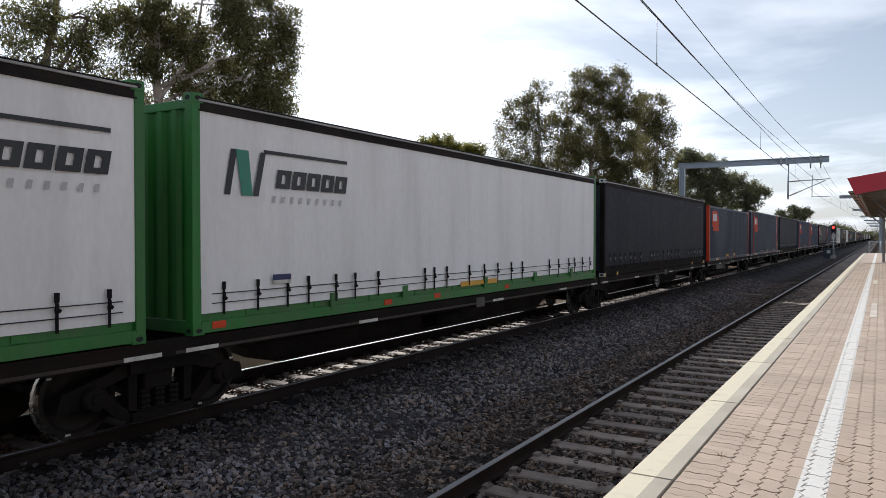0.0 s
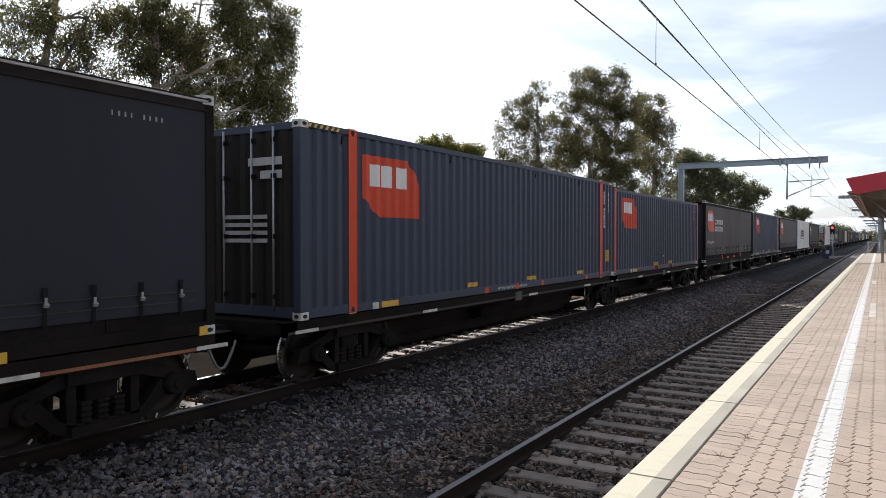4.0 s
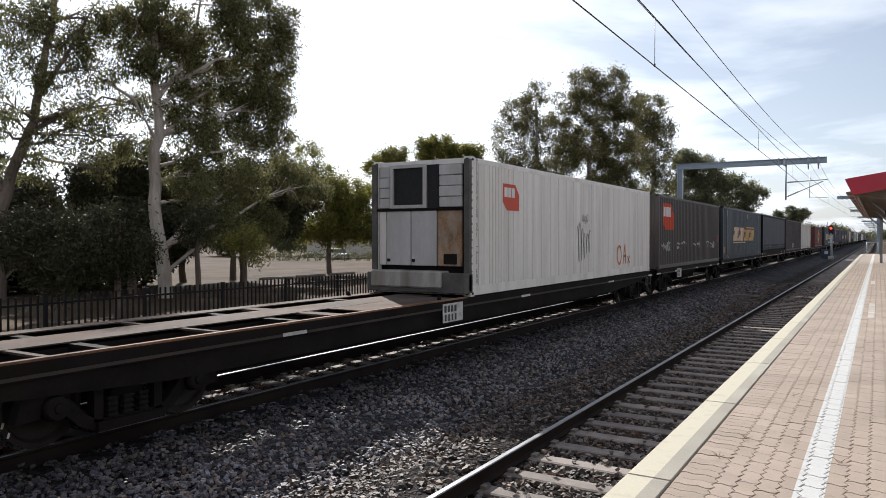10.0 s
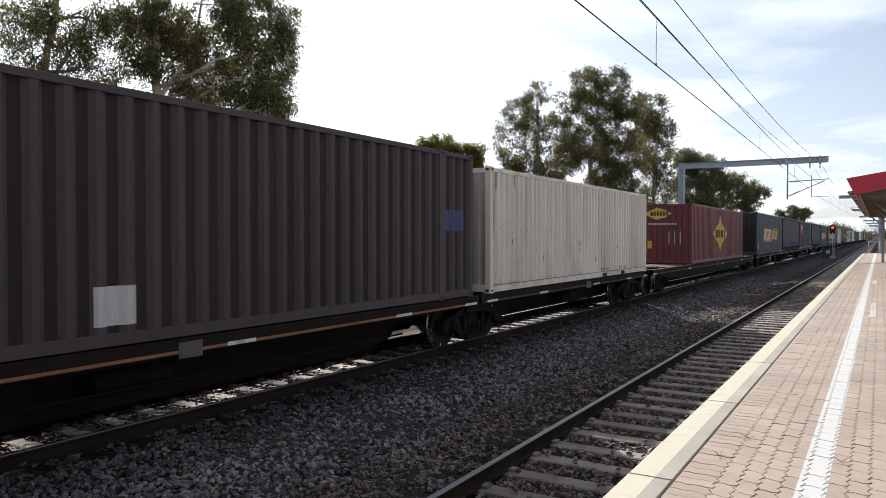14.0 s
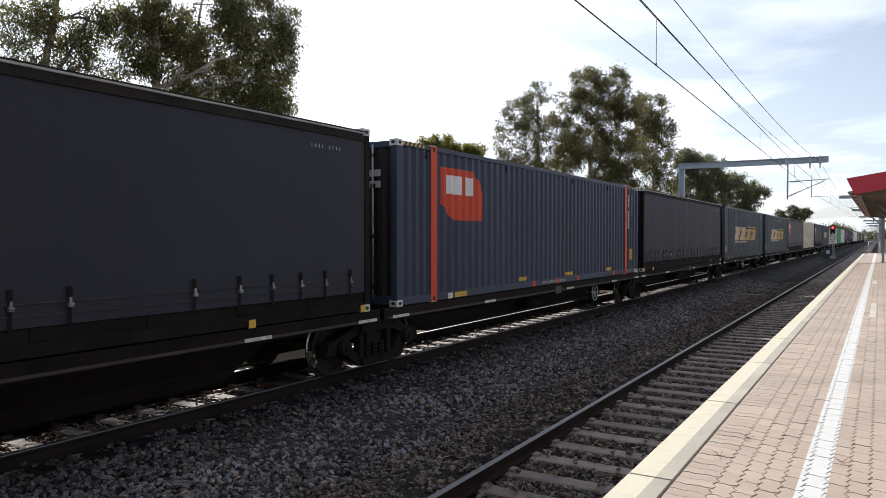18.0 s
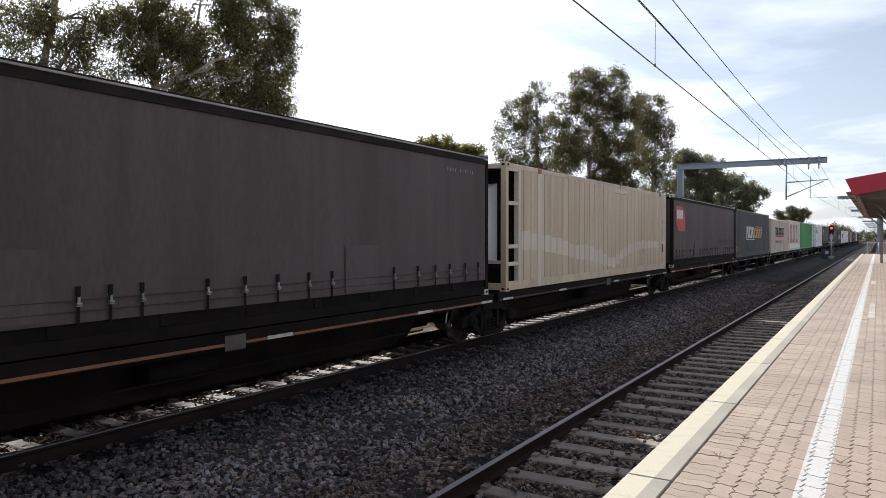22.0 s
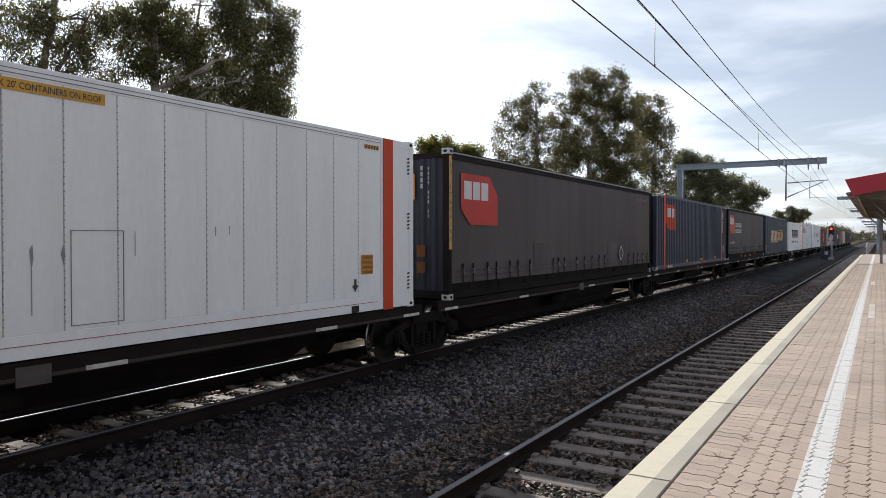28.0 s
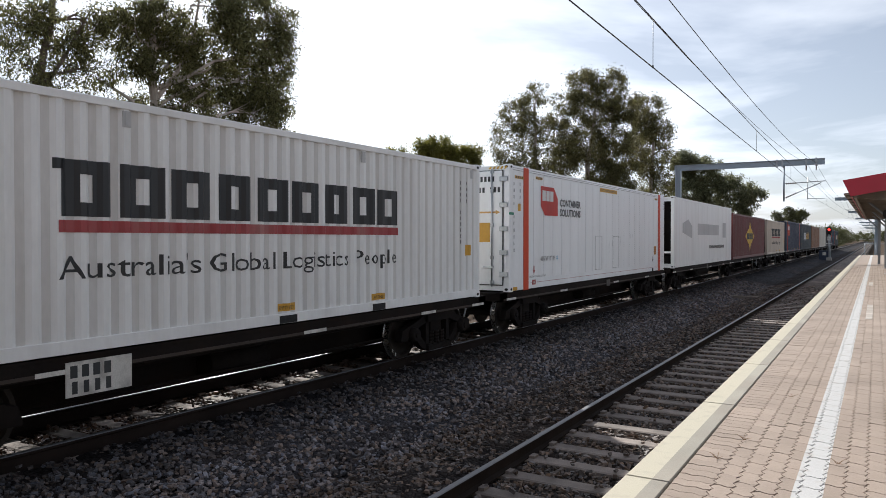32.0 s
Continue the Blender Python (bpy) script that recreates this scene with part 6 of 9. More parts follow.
    part("spray_scrawl", drape(scrawl(6.55, 1.75, 0.5, 0.35, 3, 6, 0.05), None, lift=0.005), M["pale_grey"], c)
    ring = [(math.cos(k * math.tau / 18), math.sin(k * math.tau / 18)) for k in range(19)]
    spray = [[(10.0 + 0.26 * p, 0.66 + 0.33 * q), (10.0 + 0.26 * u, 0.66 + 0.33 * v), (10.0 + 0.18 * u, 0.66 + 0.25 * v), (10.0 + 0.18 * p, 0.66 + 0.25 * q)] for (p, q), (u, v) in zip(ring, ring[1:])]
    spray += [rect(9.75 + a, 9.75 + b, z0, z1, q) for a, b, z0, z1, q in ((0.62, 0.70, 0.35, 0.95, 0.16), (0.92, 1.0, 0.35, 1.02, -0.10), (0.66, 0.98, 0.58, 0.65, 0), (1.12, 1.2, 0.36, 0.62, 0.25), (1.36, 1.44, 0.36, 0.62, -0.25))]
    part("spray_scrawl", drape(polygons(*spray), None, lift=0.004), M["orange_spray"], c, "orange spray paint scrawl")
    return c


def column_words(text, y, z, h, step=1.15):
    bm = bmesh.new()
    for i, ch in enumerate(text):
        if ch == " ":
            continue
        w2 = words(ch, y, z - i * h * step, h)
        me = bpy.data.meshes.new("t"); w2.to_mesh(me); w2.free(); bm.from_mesh(me); bpy.data.meshes.remove(me)
    return bm


def kind_reefer_cream():
    w = [0.156] + [0.413] * 28 + [0.33, 0.29, 0.23, 0.27, 0.26, 0.25]
    c = panel_box("insulated_container", "cream panelled refrigerated container stained with rust and washed pale", 14.28, HC, "cream", w, joint="joint_rust", ends=False, gap=0.015, start=0.80)
    open_frame_end(c, HC, "washed")
    rng = np.random.default_rng(18)
    y = 0.80
    for w0 in w:
        wide = w0 * (14.28 - 0.93) / sum(w)
        low = float(np.interp(y + wide / 2, (1.0, 3.0, 5.0, 6.5, 7.75, 8.2, 8.7, 9.7, 10.8, 13.0), (0.94, 0.82, 0.60, 0.40, 0.27, 0.40, 0.57, 0.72, 0.86, 0.82))) + rng.uniform(-0.02, 0.02)
        tall = (0.42 if y < 7.0 else 0.28) + rng.uniform(-0.05, 0.05)
        shape = [(y + 0.018, low), (y + wide - 0.018, low + 0.03 * math.cos(y)), (y + wide - 0.018, low + tall), (y + 0.018, low + tall + rng.uniform(-0.03, 0.03))]
        part("washed_band", drape(polygons(shape), None, lift=-0.002), M["washed"], c, "paler washed band across the panel")
        if wide > 0.35 and rng.uniform() < 0.6:
            q, top, drop = y + wide * rng.uniform(0.35, 0.8), rng.uniform(1.7, 2.3), rng.uniform(0.5, 1.0)
            streak = [[(q - 0.035, top - drop * 0.5), (q, top - drop), (q + 0.02, top - drop), (q + 0.04, top - drop * 0.45), (q + 0.02, top), (q, top)]]
            part("rust_runs", drape(polygons(*streak), None, lift=-0.001), M["cream_stain"], c, "faint rust streak")
        y += wide
    part("lift_post", box(FACE - 0.03, FACE + 0.006, 1.75, 1.98, 0.02, 2.93, 0.004), M["washed"], c, "pale lifting post")
    part("post_casting", box(FACE - 0.03, FACE + 0.014, 1.76, 1.97, 2.80, 2.944, 0.01), M["wine_decal"], c, "dark red lifting casting")
    part("lift_post", box(FACE - 0.03, FACE + 0.006, 13.25, 13.48, 0.02, 2.93, 0.004), M["cream"], c, "cream lifting post")
    part("post_casting", box(FACE - 0.03, FACE + 0.014, 13.26, 13.47, 2.80, 2.944, 0.01), M["joint_rust"], c, "rusty lifting casting")
    part("lettering", drape(words("DO NOT STACK 20' CONTS", 5.86, 2.845, 0.06, 1.9), None, lift=0.004), M["code_grey"], c)
    part("plate", drape(polygons(rect(13.66, 13.88, 0.66, 0.98)), None), M["sooty_amber"], c)
    # repair plates let in under the top rail, their edges dark
    part("repair_plate", drape(polygons(rect(7.86, 8.32, 2.66, 2.80), rect(8.33, 9.20, 2.66, 2.80)), None, lift=0.002), M["washed"], c, "pale repair plate under the top rail")
    part("plate_mark", drape(polygons(rect(7.84, 9.22, 2.648, 2.66), rect(7.845, 7.86, 2.66, 2.80), rect(8.32, 8.33, 2.66, 2.80), rect(9.20, 9.215, 2.66, 2.80)), None, lift=0.003), M["joint_rust"], c)
    drip = [(8.33, 2.945), (8.49, 2.945), (8.47, 2.90), (8.43, 2.885), (8.425, 2.75), (8.405, 2.75), (8.40, 2.885), (8.35, 2.90)]
    part("rust_runs", drape(polygons(drip), None, lift=0.006), M["joint_rust"], c, "rust run from the top rail")
    part("scrape_wear", drape(polygons([(11.10, 0.70), (11.16, 0.60), (11.24, 0.64), (11.22, 0.78), (11.13, 0.80)], [(11.14, 0.46), (11.20, 0.45), (11.21, 0.54), (11.16, 0.56)]), None, lift=0.002), M["code_grey"], c, "dark scuff on the panel")
    part("serial_code", drape(polygons(rect(13.70, 13.82, 1.76, 1.92), rect(13.70, 13.76, 1.60, 1.68), rect(13.72, 13.80, 1.42, 1.56), rect(13.76, 13.82, 1.30, 1.36)), None, lift=0.003), M["code_grey"], c)
    return c


def kind_brown(L, mat, logo, label):
    c, prof = steel_box("steel_container", label, L, H29, mat, mid=MID48 if L > 13 else (), pitch=0.35 if L > 13 else 0.28, depth=0.05, recess="umber_dust" if mat == "umber" else "", crest=0.42)
    if logo:
        crest(c, 0.69, 1.54, 1.72, 1.05, prof)
        for y0, n in ((0.6, 5), (3.0, 7), (6.0, 6), (9.0, 8)):
            part("spray_scrawl", drape(scrawl(y0, 0.85, 0.26 * n, 0.42, n, int(y0 * 10), 0.05), prof, lift=0.006), M["pale_spray"], c, "pale spray paint scrawl")
        part("plate", drape(polygons(rect(L - 0.42, L - 0.25, 1.0, 1.3)), prof, lift=0.006), M["orange"], c)
        part("data_panel", mesh_of("data_panel", end_poly([rect(0.45, 0.85, 0.75, 1.2)], -0.015), M["yellow_plate"]), None, c)
        part("serial_code", mesh_of("serial_code", end_poly([rect(0.78, 0.85, 2.45 - k * 0.14, 2.55 - k * 0.14) for k in range(11)], -0.004), M["pale_grey"]), None, c)
    else:
        part("patch", drape(polygons(rect(6.22, 6.76, 0.24, 0.68)), prof, lift=0.006), M["pale_grey"], c, "pale painted-out patch")
        part("patch", drape(polygons(rect(13.46, 14.3, 1.34, 1.76)), prof, lift=0.006), M["blue_decal"], c)
    return c


def kind_cream40():
    c, prof = steel_box("steel_container", "off-white ribbed steel container with rust runs and scrapes", F40, H28, "offwhite", pitch=0.262, depth=0.045, crest=0.66, recess="offwhite_dust")
    for o in c.children:
        if o.name.startswith("end_wall"):
            o.data.materials[0] = o.data.materials[1] = M["cream_grime"]
            tagged(o, "end wall grey with grime")
    rng = np.random.default_rng(8)
    scr = [rect(y, y + 0.012, z, z + h, 0.006) for y, z, h in zip(rng.uniform(0.4, 11.8, 70), rng.uniform(0.2, 2.0, 70) ** 1.3 * 0.6, rng.uniform(0.04, 0.16, 70))]
    part("scrape_wear", drape(polygons(*scr), prof, lift=0.005), M["joint_rust"], c, "rusty scrapes in the paint")
    runs = []
    for k in range(46):
        y, top = 0.13 + 0.2593 * k + 0.2593 * 0.47 + rng.uniform(-0.01, 0.01), H28 - 0.11
        w, drop = rng.uniform(0.006, 0.016), rng.uniform(0.1, 0.9) if k % 4 else rng.uniform(0.9, 1.9)
        runs.append([(y, top), (y + w * 0.3, top - drop), (y + w * 0.7, top - drop), (y + w, top)])
        low = 0.16
        rise = rng.uniform(0.05, 0.35)
        runs.append([(y, low), (y + w, low), (y + w * 0.6, low + rise), (y + w * 0.4, low + rise)])
    runs += [rect(a, b, H28 - e, H28 - 0.1) for a, b, e in ((0.16, 0.2, 1.5), (0.3, 0.36, 0.5), (1.2, 1.25, 0.4), (11.7, 11.75, 1.2), (11.95, 12.0, 2.2))]
    part("rust_runs", drape(polygons(*runs), prof, lift=0.004), M["rust_stain"], c, "rust runs down the ribs")
    part("rusty_edge", box(FACE - 0.004, FACE + 0.003, 0.13, F40 - 0.13, 0.16, 0.175), M["joint_rust"], c, "rusty seam over the bottom rail")
    for y in (7.3, 9.1):
        part("lettering", drape(words("EMPTY ONLY", y, 0.20, 0.09, 0.7), prof, lift=0.006), M["black_decal"], c)
        part("fork_pocket", box(FACE - 0.03, FACE + 0.002, y + 0.1, y + 0.5, 0.02, 0.13), M["dark_hole"], c)
    part("serial_code", mesh_of("serial_code", end_poly([rect(0.58, 0.62, 2.5 - k * 0.15, 2.58 - k * 0.15) for k in range(11)], -0.004), M["black_decal"]), None, c)
    return c


def kind_lozenge(L=13.95):
    c, prof = steel_box("steel_container", "maroon ribbed steel container with a yellow lozenge sign", L, 2.75, "red")
    y, z, a, b = 6.8, 1.40, 2.0, 0.93
    star = [(y + a * p, z + b * q) for p, q in ((-1, 0), (-0.58, -0.3), (-0.48, -0.45), (-0.26, -0.53), (0, -1), (0.26, -0.53), (0.48, -0.45), (0.58, -0.3), (1, 0), (0.58, 0.3), (0.48, 0.45), (0.26, 0.53), (0, 1), (-0.26, 0.53), (-0.48, 0.45), (-0.58, 0.3))]
    part("logo_panel", drape(polygons(star), prof, lift=0.005), M["yellow"], c, "yellow lozenge logo")
    part("logo_shape", drape(polygons(*blocks(6, y - 1.35, z - 0.2, 0.4, 0.36, 0.10)), prof, lift=0.009), M["black_decal"], c)
    part("end_logo", mesh_of("end_logo", end_poly([[(-0.9, 2.3), (-0.6, 2.12), (-0.35, 2.02), (0.05, 2.12), (0.35, 2.3), (0.05, 2.46), (-0.3, 2.58), (-0.6, 2.46)]], -0.004), M["yellow"]), None, c)
    part("end_logo", mesh_of("end_logo", end_poly(blocks(6, -0.62, 2.2, 0.2, 0.11, 0.03), -0.008), M["black_decal"]), None, c)
    part("serial_code", mesh_of("serial_code", end_poly([rect(-0.7 + 0.13 * k, -0.62 + 0.13 * k, 1.78, 1.87) for k in range(10)] + [rect(x, x + 0.05, 1.4 - 0.1 * k, 1.47 - 0.1 * k) for x in (0.2, 0.45, 0.7) for k in range(6)], -0.004), M["pale_grey"]), None, c)
    part("data_panel", mesh_of("data_panel", end_poly([rect(-0.75, -0.55, 0.7, 1.05)], -0.004), M["yellow_plate"]), None, c)
    return c


def kind_north(mat, label):
    high = HN if mat == "beige" else 2.775
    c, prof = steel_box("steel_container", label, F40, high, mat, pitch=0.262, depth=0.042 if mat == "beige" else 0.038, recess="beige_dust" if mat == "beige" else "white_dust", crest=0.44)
    if mat == "beige":
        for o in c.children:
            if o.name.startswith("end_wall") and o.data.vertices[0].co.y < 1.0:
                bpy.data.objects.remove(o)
        banded_end(c, HN, ("dark_end", "rust_end", "end_tan", "beige_dust"), (0.75, 1.55, 2.05), 5, "end wall brown with rust and soot below pale paint")
    y, w = 3.03, 6.15
    part("logo_shape", drape(polygons(rect(y - 0.08, y + 0.06, 1.95, 2.06)), prof, lift=0.005), M["black_decal"], c)
    logo_row(c, blocks(9, y, 1.46, 0.60, 0.58, 0.115), "black_decal", prof, "dark logo block")
    part("logo_bar", drape(polygons(rect(y - 0.03, y + w, 1.29, 1.42)), prof, lift=0.005), M["wine_decal"], c, "dark red underline")
    part("lettering", drape(words("Australia's Global Logistics People", y - 0.03, 0.80, 0.25, w), prof, lift=0.005), M["black_decal"], c)
    part("serial_code", drape(code_bars(12, F40 - 0.75, 2.4, 0.09, 0.12), prof, lift=0.005), M["black_decal"], c)
    part("serial_code", drape(code_bars(5, F40 - 0.5, 2.4, 0.09, 0.12), prof, lift=0.005), M["black_decal"], c)
    part("plate", drape(polygons(rect(F40 - 0.62, F40 - 0.38, 0.88, 1.1)), prof, lift=0.006), M["yellow_plate"], c)
    for yy in (6.2, 8.4):
        caution_plate(c, yy, 0.19, 0.36, 0.11, prof, ["EMPTY ONLY"])
        part("fork_pocket", box(FACE - 0.03, FACE + 0.002, yy, yy + 0.36, 0.02, 0.13), M["dark_hole"], c)
    for yy in (0.42, 3.80, 8.16, 11.85):
        hook = bmesh.new()
        put_box(hook, FACE - 0.02, FACE - 0.004, yy - 0.05, yy + 0.05, high - 0.30, high - 0.12)
        put_box(hook, FACE - 0.004, FACE + 0.004, yy - 0.03, yy + 0.03, high - 0.28, high - 0.24)
        put_box(hook, FACE - 0.004, FACE + 0.004, yy - 0.03, yy - 0.015, high - 0.24, high - 0.14)
        part("lashing_hook", hook, M["pale_grey"], c, "small pale lashing bracket")
    part("end_logo", mesh_of("end_logo", end_poly(blocks(9, -0.64, 2.20, 0.12, 0.12, 0.025), -0.004), M["black_decal"]), None, c)
    part("end_logo", mesh_of("end_logo", end_poly([rect(-0.60, 0.66, 2.15, 2.175)], -0.004), M["wine_decal"]), None, c)
    part("serial_code", mesh_of("serial_code", end_poly([rect(0.75, 0.78, 2.24 - k * 0.08, 2.30 - k * 0.08) for k in range(9) if k != 4], -0.004), M["black_decal"]), None, c)
    return c


def kind_initials():
    c = panel_box("insulated_container", "white flat-sided container with large dark red logo shapes", F40, H29, "offwhite", [0.5] * 24, joint="joint_rust", bottom=0.16, gap=0.004)
    for y0 in (2.05, 4.66, 7.45):
        part("logo_shape", drape(polygons(*slotted(rect(y0, y0 + 1.45, 0.76, 2.5), 0.34, 0.2)), None), M["wine_decal"], c, "large dark red logo shape")
        part("logo_dot", drape(polygons(rect(y0 + 1.98, y0 + 2.3, 0.76, 1.0)), None), M["wine_decal"], c)
    part("logo_shape", drape(polygons([(0.45, 1.0), (0.8, 0.72), (1.2, 0.72), (0.5, 1.6)]), None), M["wine_decal"], c)
    for k in range(8):
        part("lower_panel", box(FACE, FACE + 0.012, 1.5 + k * 1.3, 2.75 + k * 1.3, 0.2, 0.62, 0.004), M["white"], c)
    chips = np.random.default_rng(23)
    flakes = [rect(y, y + w, z, z + h) for y, w, z, h in zip(chips.uniform(0.02, 0.3, 34) ** 1.0, chips.uniform(0.01, 0.05, 34), chips.uniform(0.2, 2.7, 34), chips.uniform(0.02, 0.16, 34))]
    flakes += [rect(y, y + w, z, z + h) for y, w, z, h in zip(chips.uniform(0.4, 11.9, 60), chips.uniform(0.008, 0.03, 60), chips.uniform(0.64, 2.7, 60), chips.uniform(0.02, 0.10, 60))]
    part("scrape_wear", drape(polygons(*flakes), None, lift=0.013), M["joint_rust"], c, "rusty chips in the paint")
    for y in (0.13, F40 - 0.2):
        part("hinge_post", box(FACE - 0.01, FACE + 0.012, y, y + 0.10, 0.2, H29 - 0.15), M["sill"], c, "rusted end post")
    return c


def kind_green():
    c, prof = steel_box("steel_container", "bright green ribbed steel container with a small dark logo", 15.4, H29, "leaf_green", mid=(1.5, 13.8))
    part("logo_shape", drape(polygons(*blocks(4, 12.2, 1.85, 0.6, 0.3, 0.08)), prof, lift=0.005), M["black_decal"], c)
    return c


def kind_reefer_white(label="clean white refrigerated container with orange stripes and logo panel"):
    c = panel_box("insulated_container", label, F46, HC, "reefer_white", [0.617] * 21 + [0.863], joint="pale_grey", bottom=0.26, rail=0.14)
    for y in (0.77, 13.15):
        part("stripe", box(FACE - 0.012, FACE + 0.008, y, y + 0.28, 0.0, HC - 0.02), M["orange"], c, "orange stripe down the side")
    crest(c, 1.8, 1.82, 1.12, 0.73, None, "logo_red")
    part("lettering", drape(words("CONTAINER", 3.07, 2.09, 0.19, 1.55, bold=0.03), None), M["black_decal"], c)
    part("lettering", drape(words("SOLUTIONS", 3.07, 1.83, 0.19, 1.55, bold=0.03), None), M["black_decal"], c)
    part("lettering", drape(words("46'6\"x9'10\" RF", 1.78, 0.67, 0.12, 0.95), None), M["black_decal"], c)
    part("plate", drape(polygons(rect(6.30, 8.0, 2.66, 2.78)), None), M["yellow_plate"], c, "yellow warning strip under the roof")
    part("lettering", drape(words("DO NOT STACK 20' CONTAINERS ON ROOF", 6.35, 2.685, 0.07, 1.6, bold=0.01), None, lift=0.007), M["black_decal"], c)
    for y in (5.9, 7.60):
        gap = bmesh.new()
        for a, b, e, f in ((y, y + 0.62, 0.30, 0.308), (y, y + 0.62, 1.30, 1.308), (y, y + 0.008, 0.30, 1.308), (y + 0.612, y + 0.62, 0.30, 1.308)):
            put_box(gap, FACE - 0.003, FACE + 0.003, a, b, e, f)
        part("hatch", gap, M["rail_alloy"], c, "access hatch outline")
    rivets = bmesh.new()
    for k in range(2, 21):
        y = 0.13 + 0.617 * k
        for z in np.arange(0.35, 2.75, 0.075):
            put_box(rivets, FACE - 0.005, FACE + 0.0025, y - 0.008, y + 0.008, z, z + 0.016)
    tagged(part("rivets", rivets, M["pale_grey"], c, "rows of dull rivet heads"), kind="stuff")
    part("plate", drape(polygons(rect(0.45, 0.6, 1.88, 2.05)), None), M["yellow_plate"], c)
    caution_plate(c, 12.53, 0.63, 0.32, 0.32, None, ["CAUTION", "9'10 HIGH", "2.5M WIDE", "CONTAINER"], mat="amber")
    scars = [[(7.17, 1.10), (7.19, 0.90), (7.21, 1.02), (7.20, 1.16)], rect(7.185, 7.195, 0.45, 0.92), [(7.49, 1.06), (7.52, 0.94), (7.54, 1.04), (7.52, 1.16)], rect(8.355, 8.365, 1.02, 1.30), rect(9.515, 9.53, 1.25, 1.37), rect(9.745, 9.757, 1.27, 1.38)]
    part("scrape_wear", drape(polygons(*scars), None, lift=0.003), M["code_grey"], c, "dark scrapes in the white panels")
    part("rail_seam", box(FACE - 0.004, FACE + 0.002, 0.2, 13.1, HC - 0.115, HC - 0.105), M["rail_alloy"], c, "grey seam along the top rail")
    part("rail_seam", box(FACE - 0.004, FACE + 0.002, 0.2, 13.1, HC - 0.068, HC - 0.060), M["rail_alloy"], c)
    edge = [rect(13.86, 13.93, z + k * 0.065, z + k * 0.065 + 0.035, 0.03) for z in (0.32, 1.38, 2.36) for k in range(5)]
    part("hazard_stripe", drape(polygons(*edge), None, lift=0.004), M["black_decal"], c)
    for y0, n in ((0.22, 11), (0.55, 4)):
        part("serial_code", drape(code_bars(n, y0, 2.55, 0.10, 0.155), None), M["black_decal"], c)
    st = [rect(0.3 + k * 0.11, 0.36 + k * 0.11, HC - 0.30, HC - 0.24, 0.05) for k in range(5)] + [rect(y0 + k * 0.075, y0 + 0.04 + k * 0.075, HC - 0.24, HC - 0.18, 0.03) for y0 in (1.5, 12.64) for k in range(5)]
    part("hazard_stripe", drape(polygons(rect(0.28, 0.90, HC - 0.305, HC - 0.235), rect(1.48, 1.90, HC - 0.245, HC - 0.175), rect(12.62, 13.02, HC - 0.245, HC - 0.175)), None, lift=0.003), M["yellow_plate"], c, "yellow backing of the hazard stripes")
    part("hazard_stripe", drape(polygons(*st), None, lift=0.006), M["black_decal"], c)
    part("stripe", box(FACE - 0.01, FACE + 0.005, 0.0, 0.22, 1.78, 1.84), M["teal_decal"], c, "short teal strip on the corner")
    for y in (1.38, 12.38):
        part("arrow_mark", drape(polygons([(y, 0.36), (y + 0.08, 0.46), (y + 0.03, 0.46), (y + 0.03, 0.56), (y - 0.03, 0.56), (y - 0.03, 0.46), (y - 0.08, 0.46)]), None, lift=0.004), M["wine_decal" if y < 7 else "black_decal"], c, "dark arrow pointing down")
    part("lettering", drape(words("HIDDEN RESTRAINT CASTING", 1.10, 0.275, 0.05, 1.0), None, lift=0.006), M["rail_alloy"], c)
    part("restraint_pocket", box(FACE - 0.01, FACE + 0.006, 1.28, 1.48, 0.10, 0.22), M["wine_decal"], c, "dark red restraint pocket")
    part("restraint_pocket", box(FACE - 0.01, FACE + 0.006, 12.29, 12.47, 0.02, 0.13), M["dark_hole"], c, "dark restraint pocket")
    part("pocket_hole", tube((FACE - 0.01, 1.38, 0.16), (FACE + 0.010, 1.38, 0.16), 0.035, sides=12), M["plate_white"], c)
    part("seam_line", box(FACE - 0.004, FACE + 0.002, 1.15, F46 - 1.1, 0.150, 0.158), M["wine_decal"], c, "thin red seam along the bottom rail")
    part("plate", drape(polygons(rect(0.14, 0.42, 0.02, 0.10)), None, lift=0.004), M["yellow_plate"], c)
    flake = [rect(2.88 - 0.012, 2.88 + 0.012, 0.66, 0.80), [(2.82, 0.70), (2.83, 0.685), (2.94, 0.76), (2.93, 0.775)], [(2.82, 0.76), (2.93, 0.685), (2.94, 0.70), (2.83, 0.775)]]
    part("symbol", drape(polygons(*flake), None, lift=0.004), M["sky_decal"], c, "pale blue snow symbol")
    # doors with lock rods
    for x0, x1 in ((-1.06, -0.01), (0.01, 1.06)):
        part("door_leaf", box(x0, x1, -0.03, 0.02, 0.16, HC - 0.14, 0.012), M["reefer_white"], c, "white insulated door leaf")
        part("door_seal", box(x0 - 0.012, x1 + 0.012, -0.012, 0.0, 0.145, HC - 0.125), M["webbing"], c)
        for x in (x0 + 0.30, x1 - 0.25):
            rod = bmesh.new()
            put_tube(rod, (x, -0.06, 0.12), (x, -0.06, HC - 0.10), 0.019, sides=8)
            for z in (0.18, 0.75, 1.5, 2.3, HC - 0.2):
                put_box(rod, x - 0.04, x + 0.04, -0.075, -0.03, z, z + 0.08)
            part("lock_rod", rod, M["steel"], c, "galvanised lock rod")
            part("lock_handle", box(x - 0.22, x + 0.05, -0.085, -0.06, 0.55, 0.59), M["steel"], c)
        for z in (0.35, 0.85, 1.4, 1.95, 2.55):
            s = -1 if x0 < 0 else 1
